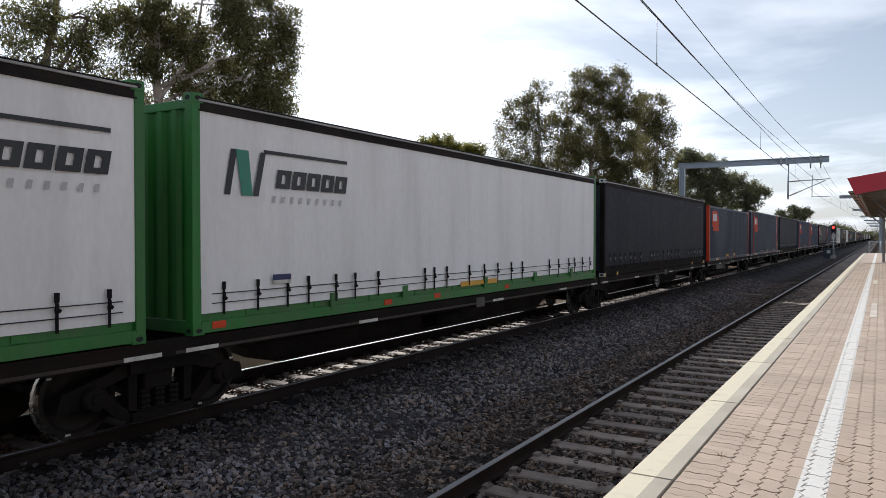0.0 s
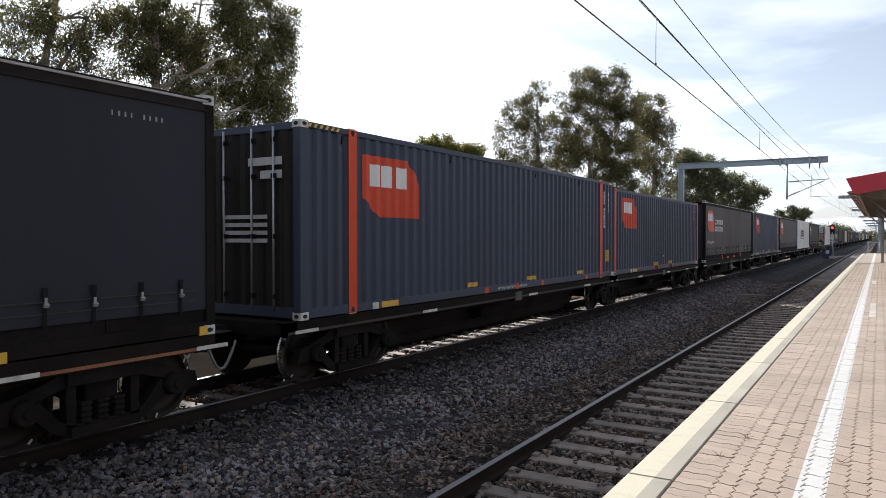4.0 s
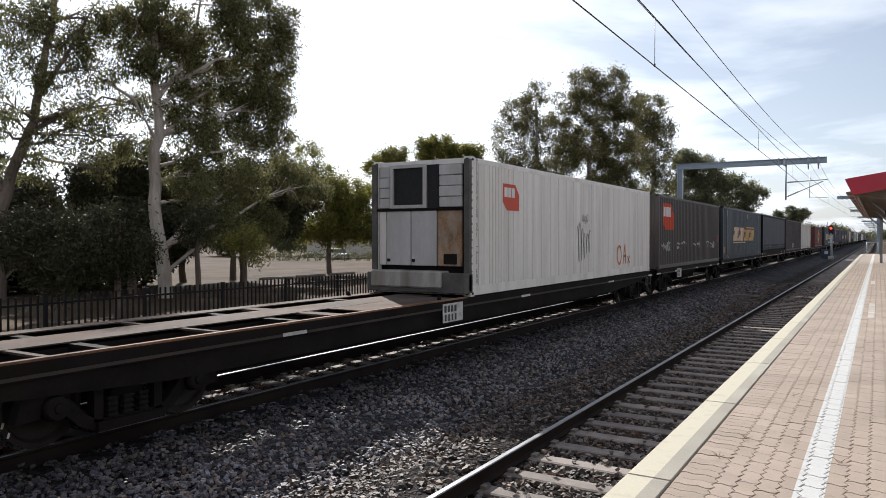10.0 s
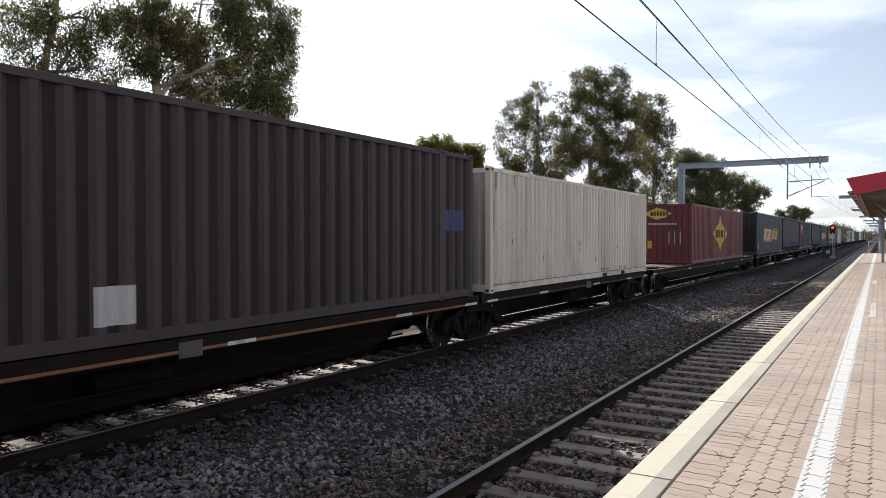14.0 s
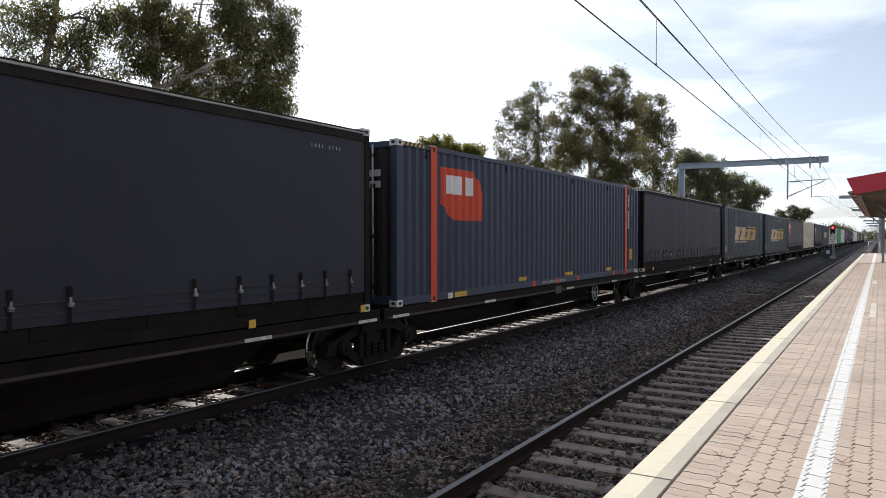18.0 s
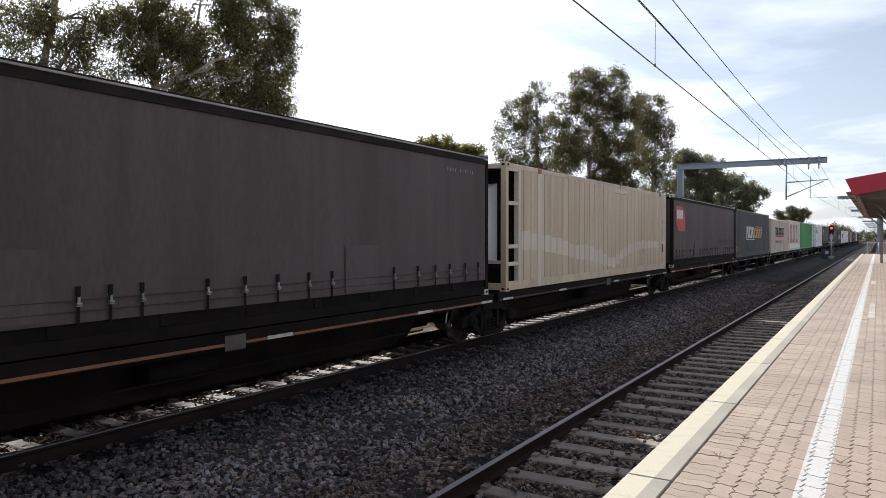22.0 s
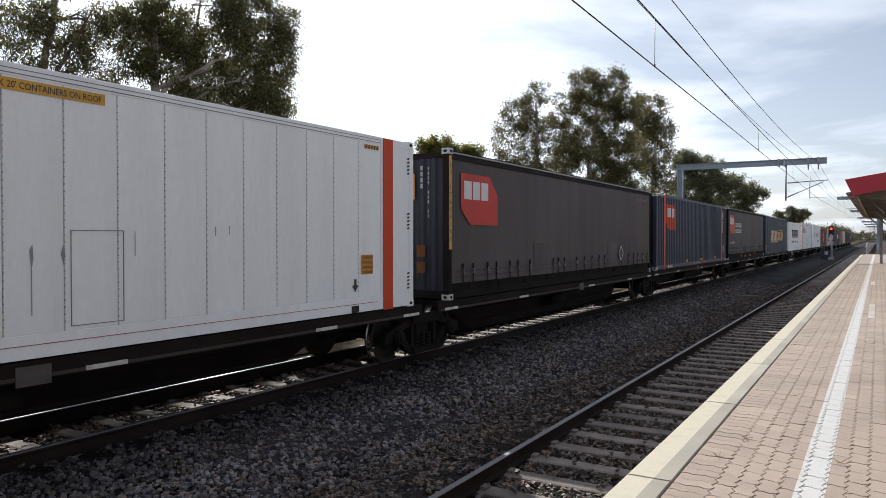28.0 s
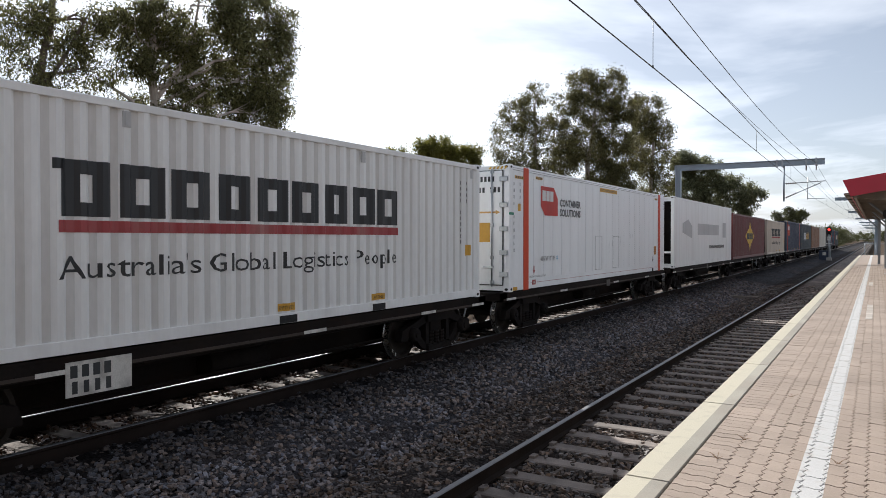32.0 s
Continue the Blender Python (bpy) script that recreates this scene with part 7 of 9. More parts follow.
            part("hinge", box(min(s * 1.0, s * 1.2), max(s * 1.0, s * 1.2), -0.05, -0.01, z, z + 0.11, 0.006), M["steel"], c)
    part("end_arrow", mesh_of("end_arrow", end_poly([rect(-0.9, 0.9, 1.82, 1.86), [(0.9, 1.79), (1.02, 1.84), (0.9, 1.89)], [(-0.9, 1.79), (-0.9, 1.89), (-1.02, 1.84)], rect(-0.3, -0.15, 1.75, 1.92)], -0.034), M["gold"]), None, c)
    part("data_panel", mesh_of("data_panel", end_poly([rect(0.45, 0.75, 1.15, 1.6)], -0.034), M["yellow_plate"]), None, c)
    part("end_logo", mesh_of("end_logo", end_poly([[(-0.9, 2.5), (-0.7, 2.42), (-0.58, 2.42), (-0.58, 2.6), (-0.68, 2.7), (-0.9, 2.7)]], -0.034), M["logo_red"]), None, c)
    part("end_badge", mesh_of("end_badge", end_poly([[(-0.9 + 0.16 + 0.16 * math.cos(k * math.tau / 8), 2.2 + 0.16 * math.sin(k * math.tau / 8)) for k in range(8)]], -0.034), M["black_decal"]), None, c)
    part("serial_code", mesh_of("serial_code", end_poly([rect(0.25 + 0.1 * k, 0.31 + 0.1 * k, 2.3, 2.42) for k in range(8) if k != 4] + [rect(0.5 + 0.1 * k, 0.56 + 0.1 * k, 2.55, 2.67) for k in range(4)] + [rect(-0.95 + 0.5 * j, -0.7 + 0.5 * j, 1.0 + 0.09 * k, 1.04 + 0.09 * k) for j in range(2) for k in range(6)], -0.034), M["black_decal"]), None, c)
    part("end_panel", mesh_of("end_panel", end_poly([rect(-0.95, -0.75, 0.6, 0.85)], -0.034), M["rail_alloy"]), None, c)
    part("end_panel", mesh_of("end_panel", end_poly([rect(-0.52, -0.24, 0.58, 0.86)], -0.034), M["teal_decal"]), None, c)
    part("gauge_box", box(0.08, 0.32, -0.06, -0.03, 0.6, 1.0, 0.01), M["signal_black"], c)
    part("hazard_stripe", mesh_of("hazard_stripe", end_poly([rect(0.7 + k * 0.1, 0.75 + k * 0.1, HC - 0.10, HC - 0.04, 0.04) for k in range(5)]), M["yellow"]), None, c)
    return c


def kind_reefer_grey():
    c = panel_box("insulated_container", "white refrigerated container with grey logo shapes and open end", 13.8, H3, "white", [0.4] * 3 + [1.5] * 8 + [0.4] * 2, joint="pale_grey", ends=False)
    open_frame_end(c, H3)
    part("logo_shape", drape(polygons(rect(4.6, 9.9, 1.42, 1.95), [(1.5, 1.5), (3.4, 1.25), (3.4, 1.8), (2.6, 2.1), (1.5, 1.9)], rect(11.0, 12.0, 1.3, 2.1)), None), M["pale_grey"], c, "grey banner shapes")
    part("logo_shape", drape(polygons(*blocks(15, 7.4, 0.75, 0.16, 0.2, 0.07)), None), M["black_decal"], c)
    return c


KIND["greenframe"] = kind_green_frame()
KIND["greenframefar"] = kind_green_frame(11.2, 12)
KIND["dark"] = kind_dark()
KIND["navy"] = kind_dark("navy", "navy curtain-sided container, dusty and unmarked", 4)
KIND["blue40"] = slate_steel(12.25, 2.78, "slate blue ribbed steel container with orange corners and red logo", (), "orange")
KIND["blue48"] = slate_steel(F48, HC, "slate blue ribbed steel container with orange posts and red logo", (1.22, F48 - 1.38), "orange")
KIND["solutions"] = grey_curtain("grey curtain-sided container with red logo panel and white lettering", "logo_orange", True, False, 5, True)
KIND["nostack"] = grey_curtain("grey curtain-sided container with red logo panel and yellow corner strip", "logo_red", False, True, 6, mat="grey_curtain_pale")
KIND["grey"] = grey_curtain("worn grey curtain-sided container with a faded red logo panel", "logo_faded", False, False, 7, markers=True, mat="grey_curtain_dark")
KIND["greytag"] = grey_curtain("worn grey curtain-sided container with a red logo panel and spray scrawl", "logo_red", False, False, 8, tag=True, mat="grey_curtain_pale")
KIND["navyreefer"] = kind_reefer_navy()
KIND["oldreefer"] = kind_reefer_old()
KIND["creamreefer"] = kind_reefer_cream()
KIND["brown40"] = kind_brown(12.19, "brown", True, "brown-grey ribbed steel container with faded red logo and spray scrawls")
KIND["brown48"] = kind_brown(F48, "umber", False, "dark umber ribbed steel container with a painted-out patch")
KIND["national"] = kind_national()
KIND["nationalmarked"] = kind_national(label="dark blue-green ribbed steel container with gold logo blocks and yellow castings", marked=True)
KIND["nationalgrey"] = kind_national("steel_blue", "logo_white", "gold", 3.95, 6.7, 1.08, 0.88, "steel blue ribbed container with white and gold logo blocks")
KIND["cream40"] = kind_cream40()
KIND["lozenge"] = kind_lozenge()
KIND["northbeige"] = kind_north("beige", "weathered beige ribbed container with dark logo and red line")
KIND["northwhite"] = kind_north("white", "clean white ribbed container with dark logo and red line")
KIND["initials"] = kind_initials()
KIND["green"] = kind_green()
KIND["whitereefer"] = kind_reefer_white()
KIND["greyreefer"] = kind_reefer_grey()
KIND["tan40"] = steel_box("steel_container", "orange-brown ribbed steel container", F48, H29, "tan")[0]
KIND["beige48"] = steel_box("steel_container", "plain beige ribbed steel container", F48, H29, "offwhite")[0]

# the train in order: kind, place of the leading end along the train at the start, length
CONTAINERS = [("greenframefar", -9.19, F48), ("greenframe", 6.10, F48), ("dark", 21.50, F48), ("blue40", 37.27, 12.25), ("blue48", 50.62, F48), 
              ("dark", 66.17, F48), ("blue48", 82.38, F48), ("blue40", 96.93, 12.25), ("solutions", 110.92, F48), ("blue48", 126.32, F48), 
              ("nostack", 141.70, F48), ("navyreefer", 157.07, 13.95), ("grey", 172.08, F48), ("oldreefer", 199.11, 13.63), 
              ("brown40", 214.04, F40), ("national", 227.49, F48), ("navy", 243.11, F48), ("brown48", 258.67, F48), ("cream40", 274.09, F40), 
              ("lozenge", 293.66, 13.95), ("nationalmarked", 313.93, F48), ("navy", 329.18, F48), ("blue48", 344.59, F48), ("navy", 359.92, F48), 
              ("nationalmarked", 375.68, F48), ("national", 392.05, F48), ("nostack", 407.25, F48), ("creamreefer", 422.75, 14.28), 
              ("greytag", 438.22, F48), ("nationalgrey", 453.55, F48), ("northbeige", 469.48, F40), ("initials", 481.82, F40), 
              ("green", 494.35, 15.4), ("whitereefer", 515.27, 14.08), ("nostack", 530.60, F48), ("blue48", 546.08, F48), 
              ("solutions", 561.34, F48), ("national", 577.02, F48), ("northwhite", 593.15, F40), ("whitereefer", 606.79, 14.08), 
              ("greyreefer", 622.54, 13.8), ("lozenge", 636.90, 13.95), ("northbeige", 652.40, F40), ("blue48", 666.30, F48), 
              ("nationalgrey", 681.60, F48), ("tan40", 697.20, F48), ("beige48", 712.80, F48), ("brown48", 728.40, F48), ("blue48", 744.00, F48), 
              ("nationalgrey", 759.60, F48)]
DECK_Z = 1.379


# ---- wagons ----
WHEEL_R = 0.46


def wheelset_mesh():
    bm = bmesh.new()
    put_tube(bm, (-1.0, 0, 0), (1.0, 0, 0), 0.075, sides=10)
    for s in (-1, 1):
        # tread, flange, dished plate and hub, outwards from the gauge side
        rings = [(0.70, 0.06), (0.70, 0.485), (0.728, 0.49), (0.735, 0.462), (0.825, 0.456), (0.828, 0.40), (0.775, 0.37), (0.785, 0.20), (0.84, 0.16), (0.84, 0.06)]
        prev = None
        for k, (x, r) in enumerate(rings):
            row = [bm.verts.new((s * x, r * math.cos(q * math.tau / 28), r * math.sin(q * math.tau / 28))) for q in range(28)]
            if prev:
                for q in range(28):
                    f = bm.faces.new((prev[q], prev[(q + 1) % 28], row[(q + 1) % 28], row[q]))
                    f.smooth = k in (7,)
                    f.material_index = 1 if k in (3, 4) else 0
            prev = row
        # chalk marks on the plate
        for q in (0.3, 2.2, 2.5, 4.4):
            a = q
            put_box(bm, min(s * 0.829, s * 0.832), max(s * 0.829, s * 0.832), 0.42 * math.cos(a) - 0.03, 0.42 * math.cos(a) + 0.03, 0.42 * math.sin(a) - 0.012, 0.42 * math.sin(a) + 0.012, 2)
    bmesh.ops.recalc_face_normals(bm, faces=bm.faces[:])
    return mesh_of("wheelset", bm, M["wheel"], M["tread"], M["plate_white"])


def side_frame_mesh():
    bm = bmesh.new()
    chord = [(-1.30, 0.36), (-1.24, 0.56), (-0.72, 0.70), (-0.5, 0.80), (0.5, 0.80), (0.72, 0.70), (1.24, 0.56), (1.30, 0.36), (1.06, 0.36), (1.02, 0.47), (0.72, 0.56), (0.45, 0.64), (-0.45, 0.64), (-0.72, 0.56), (-1.02, 0.47), (-1.06, 0.36)]
    tie = [(-0.86, 0.44), (-0.62, 0.20), (-0.45, 0.11), (0.45, 0.11), (0.62, 0.20), (0.86, 0.44), (0.74, 0.54), (0.52, 0.30), (0.40, 0.22), (-0.40, 0.22), (-0.52, 0.30), (-0.74, 0.54)]
    for shape in (chord, tie, [(-0.44, 0.2), (-0.33, 0.2), (-0.33, 0.66), (-0.44, 0.66)], [(0.33, 0.2), (0.44, 0.2), (0.44, 0.66), (0.33, 0.66)]):
        bm2 = extruded(shape, "x", -0.07, 0.07 if shape is chord else 0.06)
        me = bpy.data.meshes.new("t"); bm2.to_mesh(me); bm2.free(); bm.from_mesh(me); bpy.data.meshes.remove(me)
    for y in (-0.9, 0.9):
        put_tube(bm, (0.03, y, 0.46), (0.17, y, 0.46), 0.15, 0.12, 12)
        put_tube(bm, (0.17, y, 0.46), (0.19, y, 0.46), 0.06, 0.05, 8)
    put_box(bm, 0.02, 0.12, -0.42, 0.42, 0.10, 0.20)
    put_box(bm, 0.02, 0.13, -0.46, 0.46, 0.66, 0.82)
    return mesh_of("side_frame", bm, M["undergear"])


def spring_mesh():
    v, f = [], []
    for cx, cy in ((0.03, -0.2), (0.03, 0.0), (0.03, 0.2), (-0.10, -0.1), (-0.10, 0.1)):
        base = len(v)
        for k in range(9):
            r = 0.085 if k % 2 else 0.068
            v += [(cx + r * math.cos(q * math.tau / 7), cy + r * math.sin(q * math.tau / 7), 0.20 + k * 0.0315) for q in range(7)]
            if k:
                f += [(base + 7 * k - 7 + q, base + 7 * k - 7 + (q + 1) % 7, base + 7 * k + (q + 1) % 7, base + 7 * k + q) for q in range(7)]
    return from_arrays("spring_nest", v, f, M["undergear"])


WHEELSET, SIDE_FRAME, SPRINGS = wheelset_mesh(), side_frame_mesh(), spring_mesh()
BOLSTER = mesh_of("bolster", box(-1.02, 1.02, -0.2, 0.2, 0.42, 0.68, 0.02), M["undergear"])
WHEELS = []      # (wheelset, place along the train, offset in the bogie)


def bogie(wagon, y, u):
    b = part("bogie", BOLSTER, None, wagon, "cast steel three-piece bogie")
    b.location = (0, y, 0)
    for s in (-1, 1):
        f = part("side_frame", SIDE_FRAME, None, b)
        f.location, f.scale = (s * 1.0, 0, 0), (s, 1, 1)
        sp = part("spring_nest", SPRINGS, None, b)
        sp.location = (s * 0.97, 0, 0)
    for q in (-0.9, 0.9):
        w = part("wheelset", WHEELSET, None, b)
        w.location = (0, q, WHEEL_R)
        WHEELS.append((w, u + y + q, q))


def handwheel_mesh():
    bm = bmesh.new()
    n = 20
    for k in range(n):
        a, b = k * math.tau / n, (k + 1) * math.tau / n
        put_tube(bm, (0, 0.24 * math.cos(a), 0.24 * math.sin(a)), (0, 0.24 * math.cos(b), 0.24 * math.sin(b)), 0.013, sides=5, cap=False)
    for k in range(6):
        a = k * math.tau / 6
        put_tube(bm, (-0.02, 0, 0), (0, 0.24 * math.cos(a), 0.24 * math.sin(a)), 0.010, sides=5, cap=False)
    put_tube(bm, (-0.22, 0, 0), (0.01, 0, 0), 0.03, sides=8)
    return mesh_of("handbrake_wheel", bm, M["steel"])


HANDWHEEL = handwheel_mesh()
STEP = bmesh.new()
for a, b in (((0, -0.2, 0.85), (0, -0.2, 0.25)), ((0, 0.2, 0.85), (0, 0.2, 0.25)), ((0, -0.2, 0.25), (0, 0.2, 0.25)), ((0, -0.2, 0.55), (0, 0.2, 0.55))):
    put_tube(STEP, a, b, 0.018, sides=6)
STEP = mesh_of("step", STEP, M["dusty_case"])
COUPLER = bmesh.new()
put_box(COUPLER, -0.12, 0.12, -0.55, 0.2, 0.66, 0.90)
put_box(COUPLER, -0.16, 0.20, -0.85, -0.55, 0.62, 0.94)
COUPLER = mesh_of("coupler", COUPLER, M["undergear"])
HOSE = bmesh.new()
hose_pts = [Vector((0.35, -0.1 - 0.5 * q, 0.72 - 0.38 * math.sin(q * 3.0))) for q in np.linspace(0, 1, 8)]
for a, b in zip(hose_pts, hose_pts[1:]):
    put_tube(HOSE, a, b, 0.02, sides=6, cap=False)
HOSE = mesh_of("brake_hose", HOSE, M["code_grey"])


def make_wagon(u0, u1, near, far, rng, decked=(), brake=None, plate=None, edge=False, cased=False, belly_z=0.28, stepped=False):
    """A container flat between two places along the train; near and far: places of its bogies, or None where it shares one."""
    L = u1 - u0
    name = "container_flat_wagon"
    label = "skeletal container flat wagon, dusty black and brown steel" if not decked else "long flat wagon with a worn bare steel deck"
    w = thing(name, FREIGHT_X, u0, FREIGHT_Z, label, "wagon", "wagons of the train")
    top = DECK_Z - FREIGHT_Z - 0.006
    for s in (-1, 1):
        prof = [(s * 1.20, top - 0.20), (s * 1.20, top), (s * 1.06, top), (s * 1.06, top - 0.025), (s * 1.16, top - 0.025), (s * 1.16, top - 0.175), (s * 1.06, top - 0.175), (s * 1.06, top - 0.20)]
        part("side_sill", extruded(prof, "y", 0.0, L), M["sill"], w)
    belly = [(0.1, top - 0.05), (L - 0.1, top - 0.05), (L - 0.1, 0.70), (L - 1.8, 0.66), (L - 2.7, belly_z), (2.7, belly_z), (1.8, 0.66), (0.1, 0.70)]
    part("centre_sill", extruded(belly, "x", -0.38, 0.38), M["sill"], w)
    for y in np.linspace(0.5, L - 0.5, max(4, int(L / 2.6))):
        part("cross_bearer", box(-1.16, 1.16, y - 0.07, y + 0.07, top - 0.22, top - 0.01), M["undergear"], w)
    for y in (0.25, L * 0.24, L * 0.55, L * 0.8, L - 0.6):
        part("reflector", box(1.206, 1.212, y, y + 0.50, top - 0.185, top - 0.135), M["plate_white"], w, "white reflector strip")
    if decked:
        for s in (-1, 1):
            deep = [(0.3, top - 0.19), (L - 0.3, top - 0.19), (L - 2.6, 0.62), (L - 4.4, 0.52), (4.4, 0.52), (2.6, 0.62)]
            part("side_girder", extruded(deep, "x", min(s * 1.10, s * 1.16), max(s * 1.10, s * 1.16)), M["undergear"], w, "deep fish-bellied side girder")
    part("edge_strip", box(1.200, 1.206, 0.1, L - 0.1, top - 0.185, top - 0.147), M["edge_lit_orange" if edge else "sill_edge"], w, "orange-brown strip along the sill, coloured as catching light" if edge else "brown flange edge of the sill, coloured as faintly lit")
    if cased:
        # brake cylinder case, its tan bracket and the plates beside it
        part("equipment_case", box(0.85, 1.10, 2.9, 4.86, 0.54, 0.90, 0.015), M["dusty_case"], w, "dusty grey equipment case")
        part("bracket", box(0.92, 1.12, 4.88, 5.28, 0.50, 0.90, 0.012), M["tan_case"], w, "tan steel bracket")
        part("bracket_boss", tube((1.12, 5.08, 0.72), (1.15, 5.08, 0.72), 0.09, sides=10), M["dusty_case"], w)
        part("valve_box", box(1.00, 1.14, 5.33, 5.80, 0.77, 0.98, 0.01), M["dusty_case"], w, "dusty grey valve box")
        part("valve_box", box(1.02, 1.15, 6.15, 6.42, 0.72, 0.98, 0.01), M["pale_grey"], w, "pale grey valve box")
        part("valve_box", box(1.00, 1.13, 6.44, 6.76, 0.74, 0.98, 0.01), M["tan_case"], w)
    # brake gear under the frame
    part("air_tank", tube((0.55, L * 0.45, 0.52), (0.55, L * 0.45 + 1.1, 0.52), 0.17, sides=12), M["undergear"], w)
    part("brake_pipe", tube((1.02, 1.6, top - 0.25), (1.02, L - 1.6, top - 0.25), 0.02, sides=6), M["undergear"], w)
    part("brake_rod", tube((0.75, 2.2, 0.42), (0.75, L - 2.2, 0.42), 0.018, sides=6), M["undergear"], w)
    if decked:
        for a, b in decked:
            a, b = a - u0, b - u0
            for x0, x1 in ((-1.2, -0.90), (-0.40, 0.36)):
                part("deck_plate", box(x0, x1, a, b, top - 0.004, top + 0.012), M["deck"], w, "bare worn deck plate")
            part("deck_plate", box(0.36, 1.12, b - 3.4, b - 0.4, top - 0.006, top + 0.009), M["deck"], w, "short worn deck plate")
            part("deck_lip", box(1.13, 1.203, a, b, top - 0.02, top + 0.010, 0.004), M["deck_edge"], w, "rusty lip along the deck, coloured as a lit edge")
            for k, y in enumerate(np.arange(a + 0.2, b, 2.3)):
                part("deck_bar", box(-1.18, 1.13, y, y + (0.30 if k % 3 == 0 else 0.09), top - 0.02, top + 0.006), M["deck"], w)
            for y in (a + 0.8, b - 1.0):
                lock = bmesh.new()
                put_tube(lock, (-1.12, y, top), (-1.12, y, top + 0.10), 0.05, 0.03, 8)
                put_tube(lock, (1.12, y, top), (1.12, y, top + 0.10), 0.05, 0.03, 8)
                part("twist_lock", lock, M["sill"], w)
    if brake is not None:
        hw = part("handbrake_wheel", HANDWHEEL, None, w, "spoked handbrake wheel")
        hw.location = (1.12, brake, 0.58)
        part("wheel_bracket", box(0.95, 1.0, brake - 0.08, brake + 0.08, 0.4, top - 0.1), M["undergear"], w)
    if plate is not None:
        part("number_plate", box(1.206, 1.214, plate, plate + 0.78, top - 0.44, top - 0.07), M["plate_white"], w, "white board with dark worn marks")
        bars = bmesh.new()
        for k in range(4):
            put_box(bars, 1.214, 1.217, plate + 0.05 + k * 0.13, plate + 0.13 + k * 0.13, top - 0.24, top - 0.11)
            put_box(bars, 1.214, 1.217, plate + 0.07 + k * 0.13, plate + 0.13 + k * 0.13, top - 0.41, top - 0.28)
        part("plate_mark", bars, M["black_decal"], w)
    else:
        part("marker_plate", box(1.206, 1.212, L * 0.5, L * 0.5 + 0.36, top - 0.25, top - 0.05), M["dusty_case"], w, "grey data plate on the sill")
    for place, end in ((near, 0), (far, 1)):
        if place is None:
            continue
        bogie(w, place - u0, u0)
        if (end == 0 and place - u0 > 0.6) or (end == 1 and u1 - place > 0.6):
            cp = part("coupler", COUPLER, None, w)
            hs = part("brake_hose", HOSE, None, w)
            if stepped:
                st = part("step", STEP, None, w, "bent steel step")
            if end:
                cp.location, cp.rotation_euler = (0, L, 0), (0, 0, math.pi)
                hs.location, hs.rotation_euler = (0.1, L, 0), (0, 0, math.pi)
                if stepped:
                    st.location = (1.16, L - 0.35, 0.0)
            elif stepped:
                st.location = (1.16, 0.35, 0.0)
            part("end_platform", box(-1.2, 1.2, (L - 0.3) if end else 0.0, L if end else 0.3, top - 0.2, top - 0.01), M["sill"], w)
    return w


DEEP_WAGONS = (3, 5, 6, 7, 8, 9, 10, 16, 17, 21, 26, 27, 28, 30, 34)      # places in the train of the wagons with a deep centre sill


def make_train():
    rng = np.random.default_rng(11)
    boxes = []
    used = set()
    for kind, u, L in CONTAINERS:
        proto = KIND[kind]
        if kind in used:
            c = copy_thing(proto, pose(FREIGHT_X, u, DECK_Z))
        else:
            proto.matrix_basis = pose(FREIGHT_X, u, DECK_Z)
            c = proto
            used.add(kind)
        boxes.append((c, u))
        if 530 < u < 531:
            y, z = 11.0, 0.74
            part("placard", drape(polygons([(y - 0.27, z), (y, z - 0.27), (y + 0.27, z), (y, z + 0.27)]), None, lift=0.024), M["pale_grey"], c, "pale diamond placard")
            part("placard", drape(polygons([(y - 0.2, z), (y, z - 0.2), (y + 0.2, z), (y, z + 0.2)]), None, lift=0.028), M["grey_curtain"], c)
    spans = [(u, u + L) for _, u, L in CONTAINERS]
    long_flats = {13: (187.45, 213.30), 19: (287.1, 312.4), 32: (494.2, 512.6)}
    pairs = {30: 31}           # two boxes on one wagon
    wagons = []
    plan = []
    i = 0
    while i < len(spans):
        a, b = spans[i]
        last = pairs.get(i, i)
        b = spans[last][1]
        u0, u1 = (a - 0.33, b + 0.33) if i not in long_flats else long_flats[i]
        plan.append([u0, u1, i])
        i = last + 1
    for k, (u0, u1, i) in enumerate(plan):
        before = plan[k - 1] if k else None
        after = plan[k + 1] if k + 1 < len(plan) else None
        joined_before = before is not None and u0 - before[1] < 0.60 and i not in long_flats and before[2] not in long_flats
        joined_after = after is not None and after[0] - u1 < 0.60 and i not in long_flats and after[2] not in long_flats
        near = (u0 + before[1]) / 2 if joined_before else u0 + (3.85 if i == 13 else 3.6 if i == 30 else 1.75)
        far = None if joined_after else u1 - 1.75
        decked = ()
        if i in long_flats:
            a, b = spans[i]
            decked = [(lo, hi) for lo, hi in ((u0 + 0.3, a - 0.05), (b + 0.05, u1 - 0.3)) if hi - lo > 1.0]
        brake = {2: 6.92, 8: 8.28, 12: 7.05, 20: 8.10, 22: 10.9, 24: 7.13, 30: 11.38, 41: 10.9}.get(i)
        plate = 10.6 if i == 13 else (3.40 if i in (14, 38) else None)
        wagons.append((make_wagon(u0, u1, near, far, rng, decked, brake, plate, i in (5, 16, 17, 26, 28), i == 3, 0.15 if i in DEEP_WAGONS else 0.28, i in (13, 19, 29, 30, 32)), u0))
    return boxes, wagons


BOXES, WAGONS = make_train()


UNEVEN_T = (0, 1, 2, 3, 4, 5, 6, 7, 8, 9, 10, 11, 12, 13, 14, 15, 16, 17, 18, 19, 20, 21, 22, 23, 24, 25, 26, 27, 28, 32)
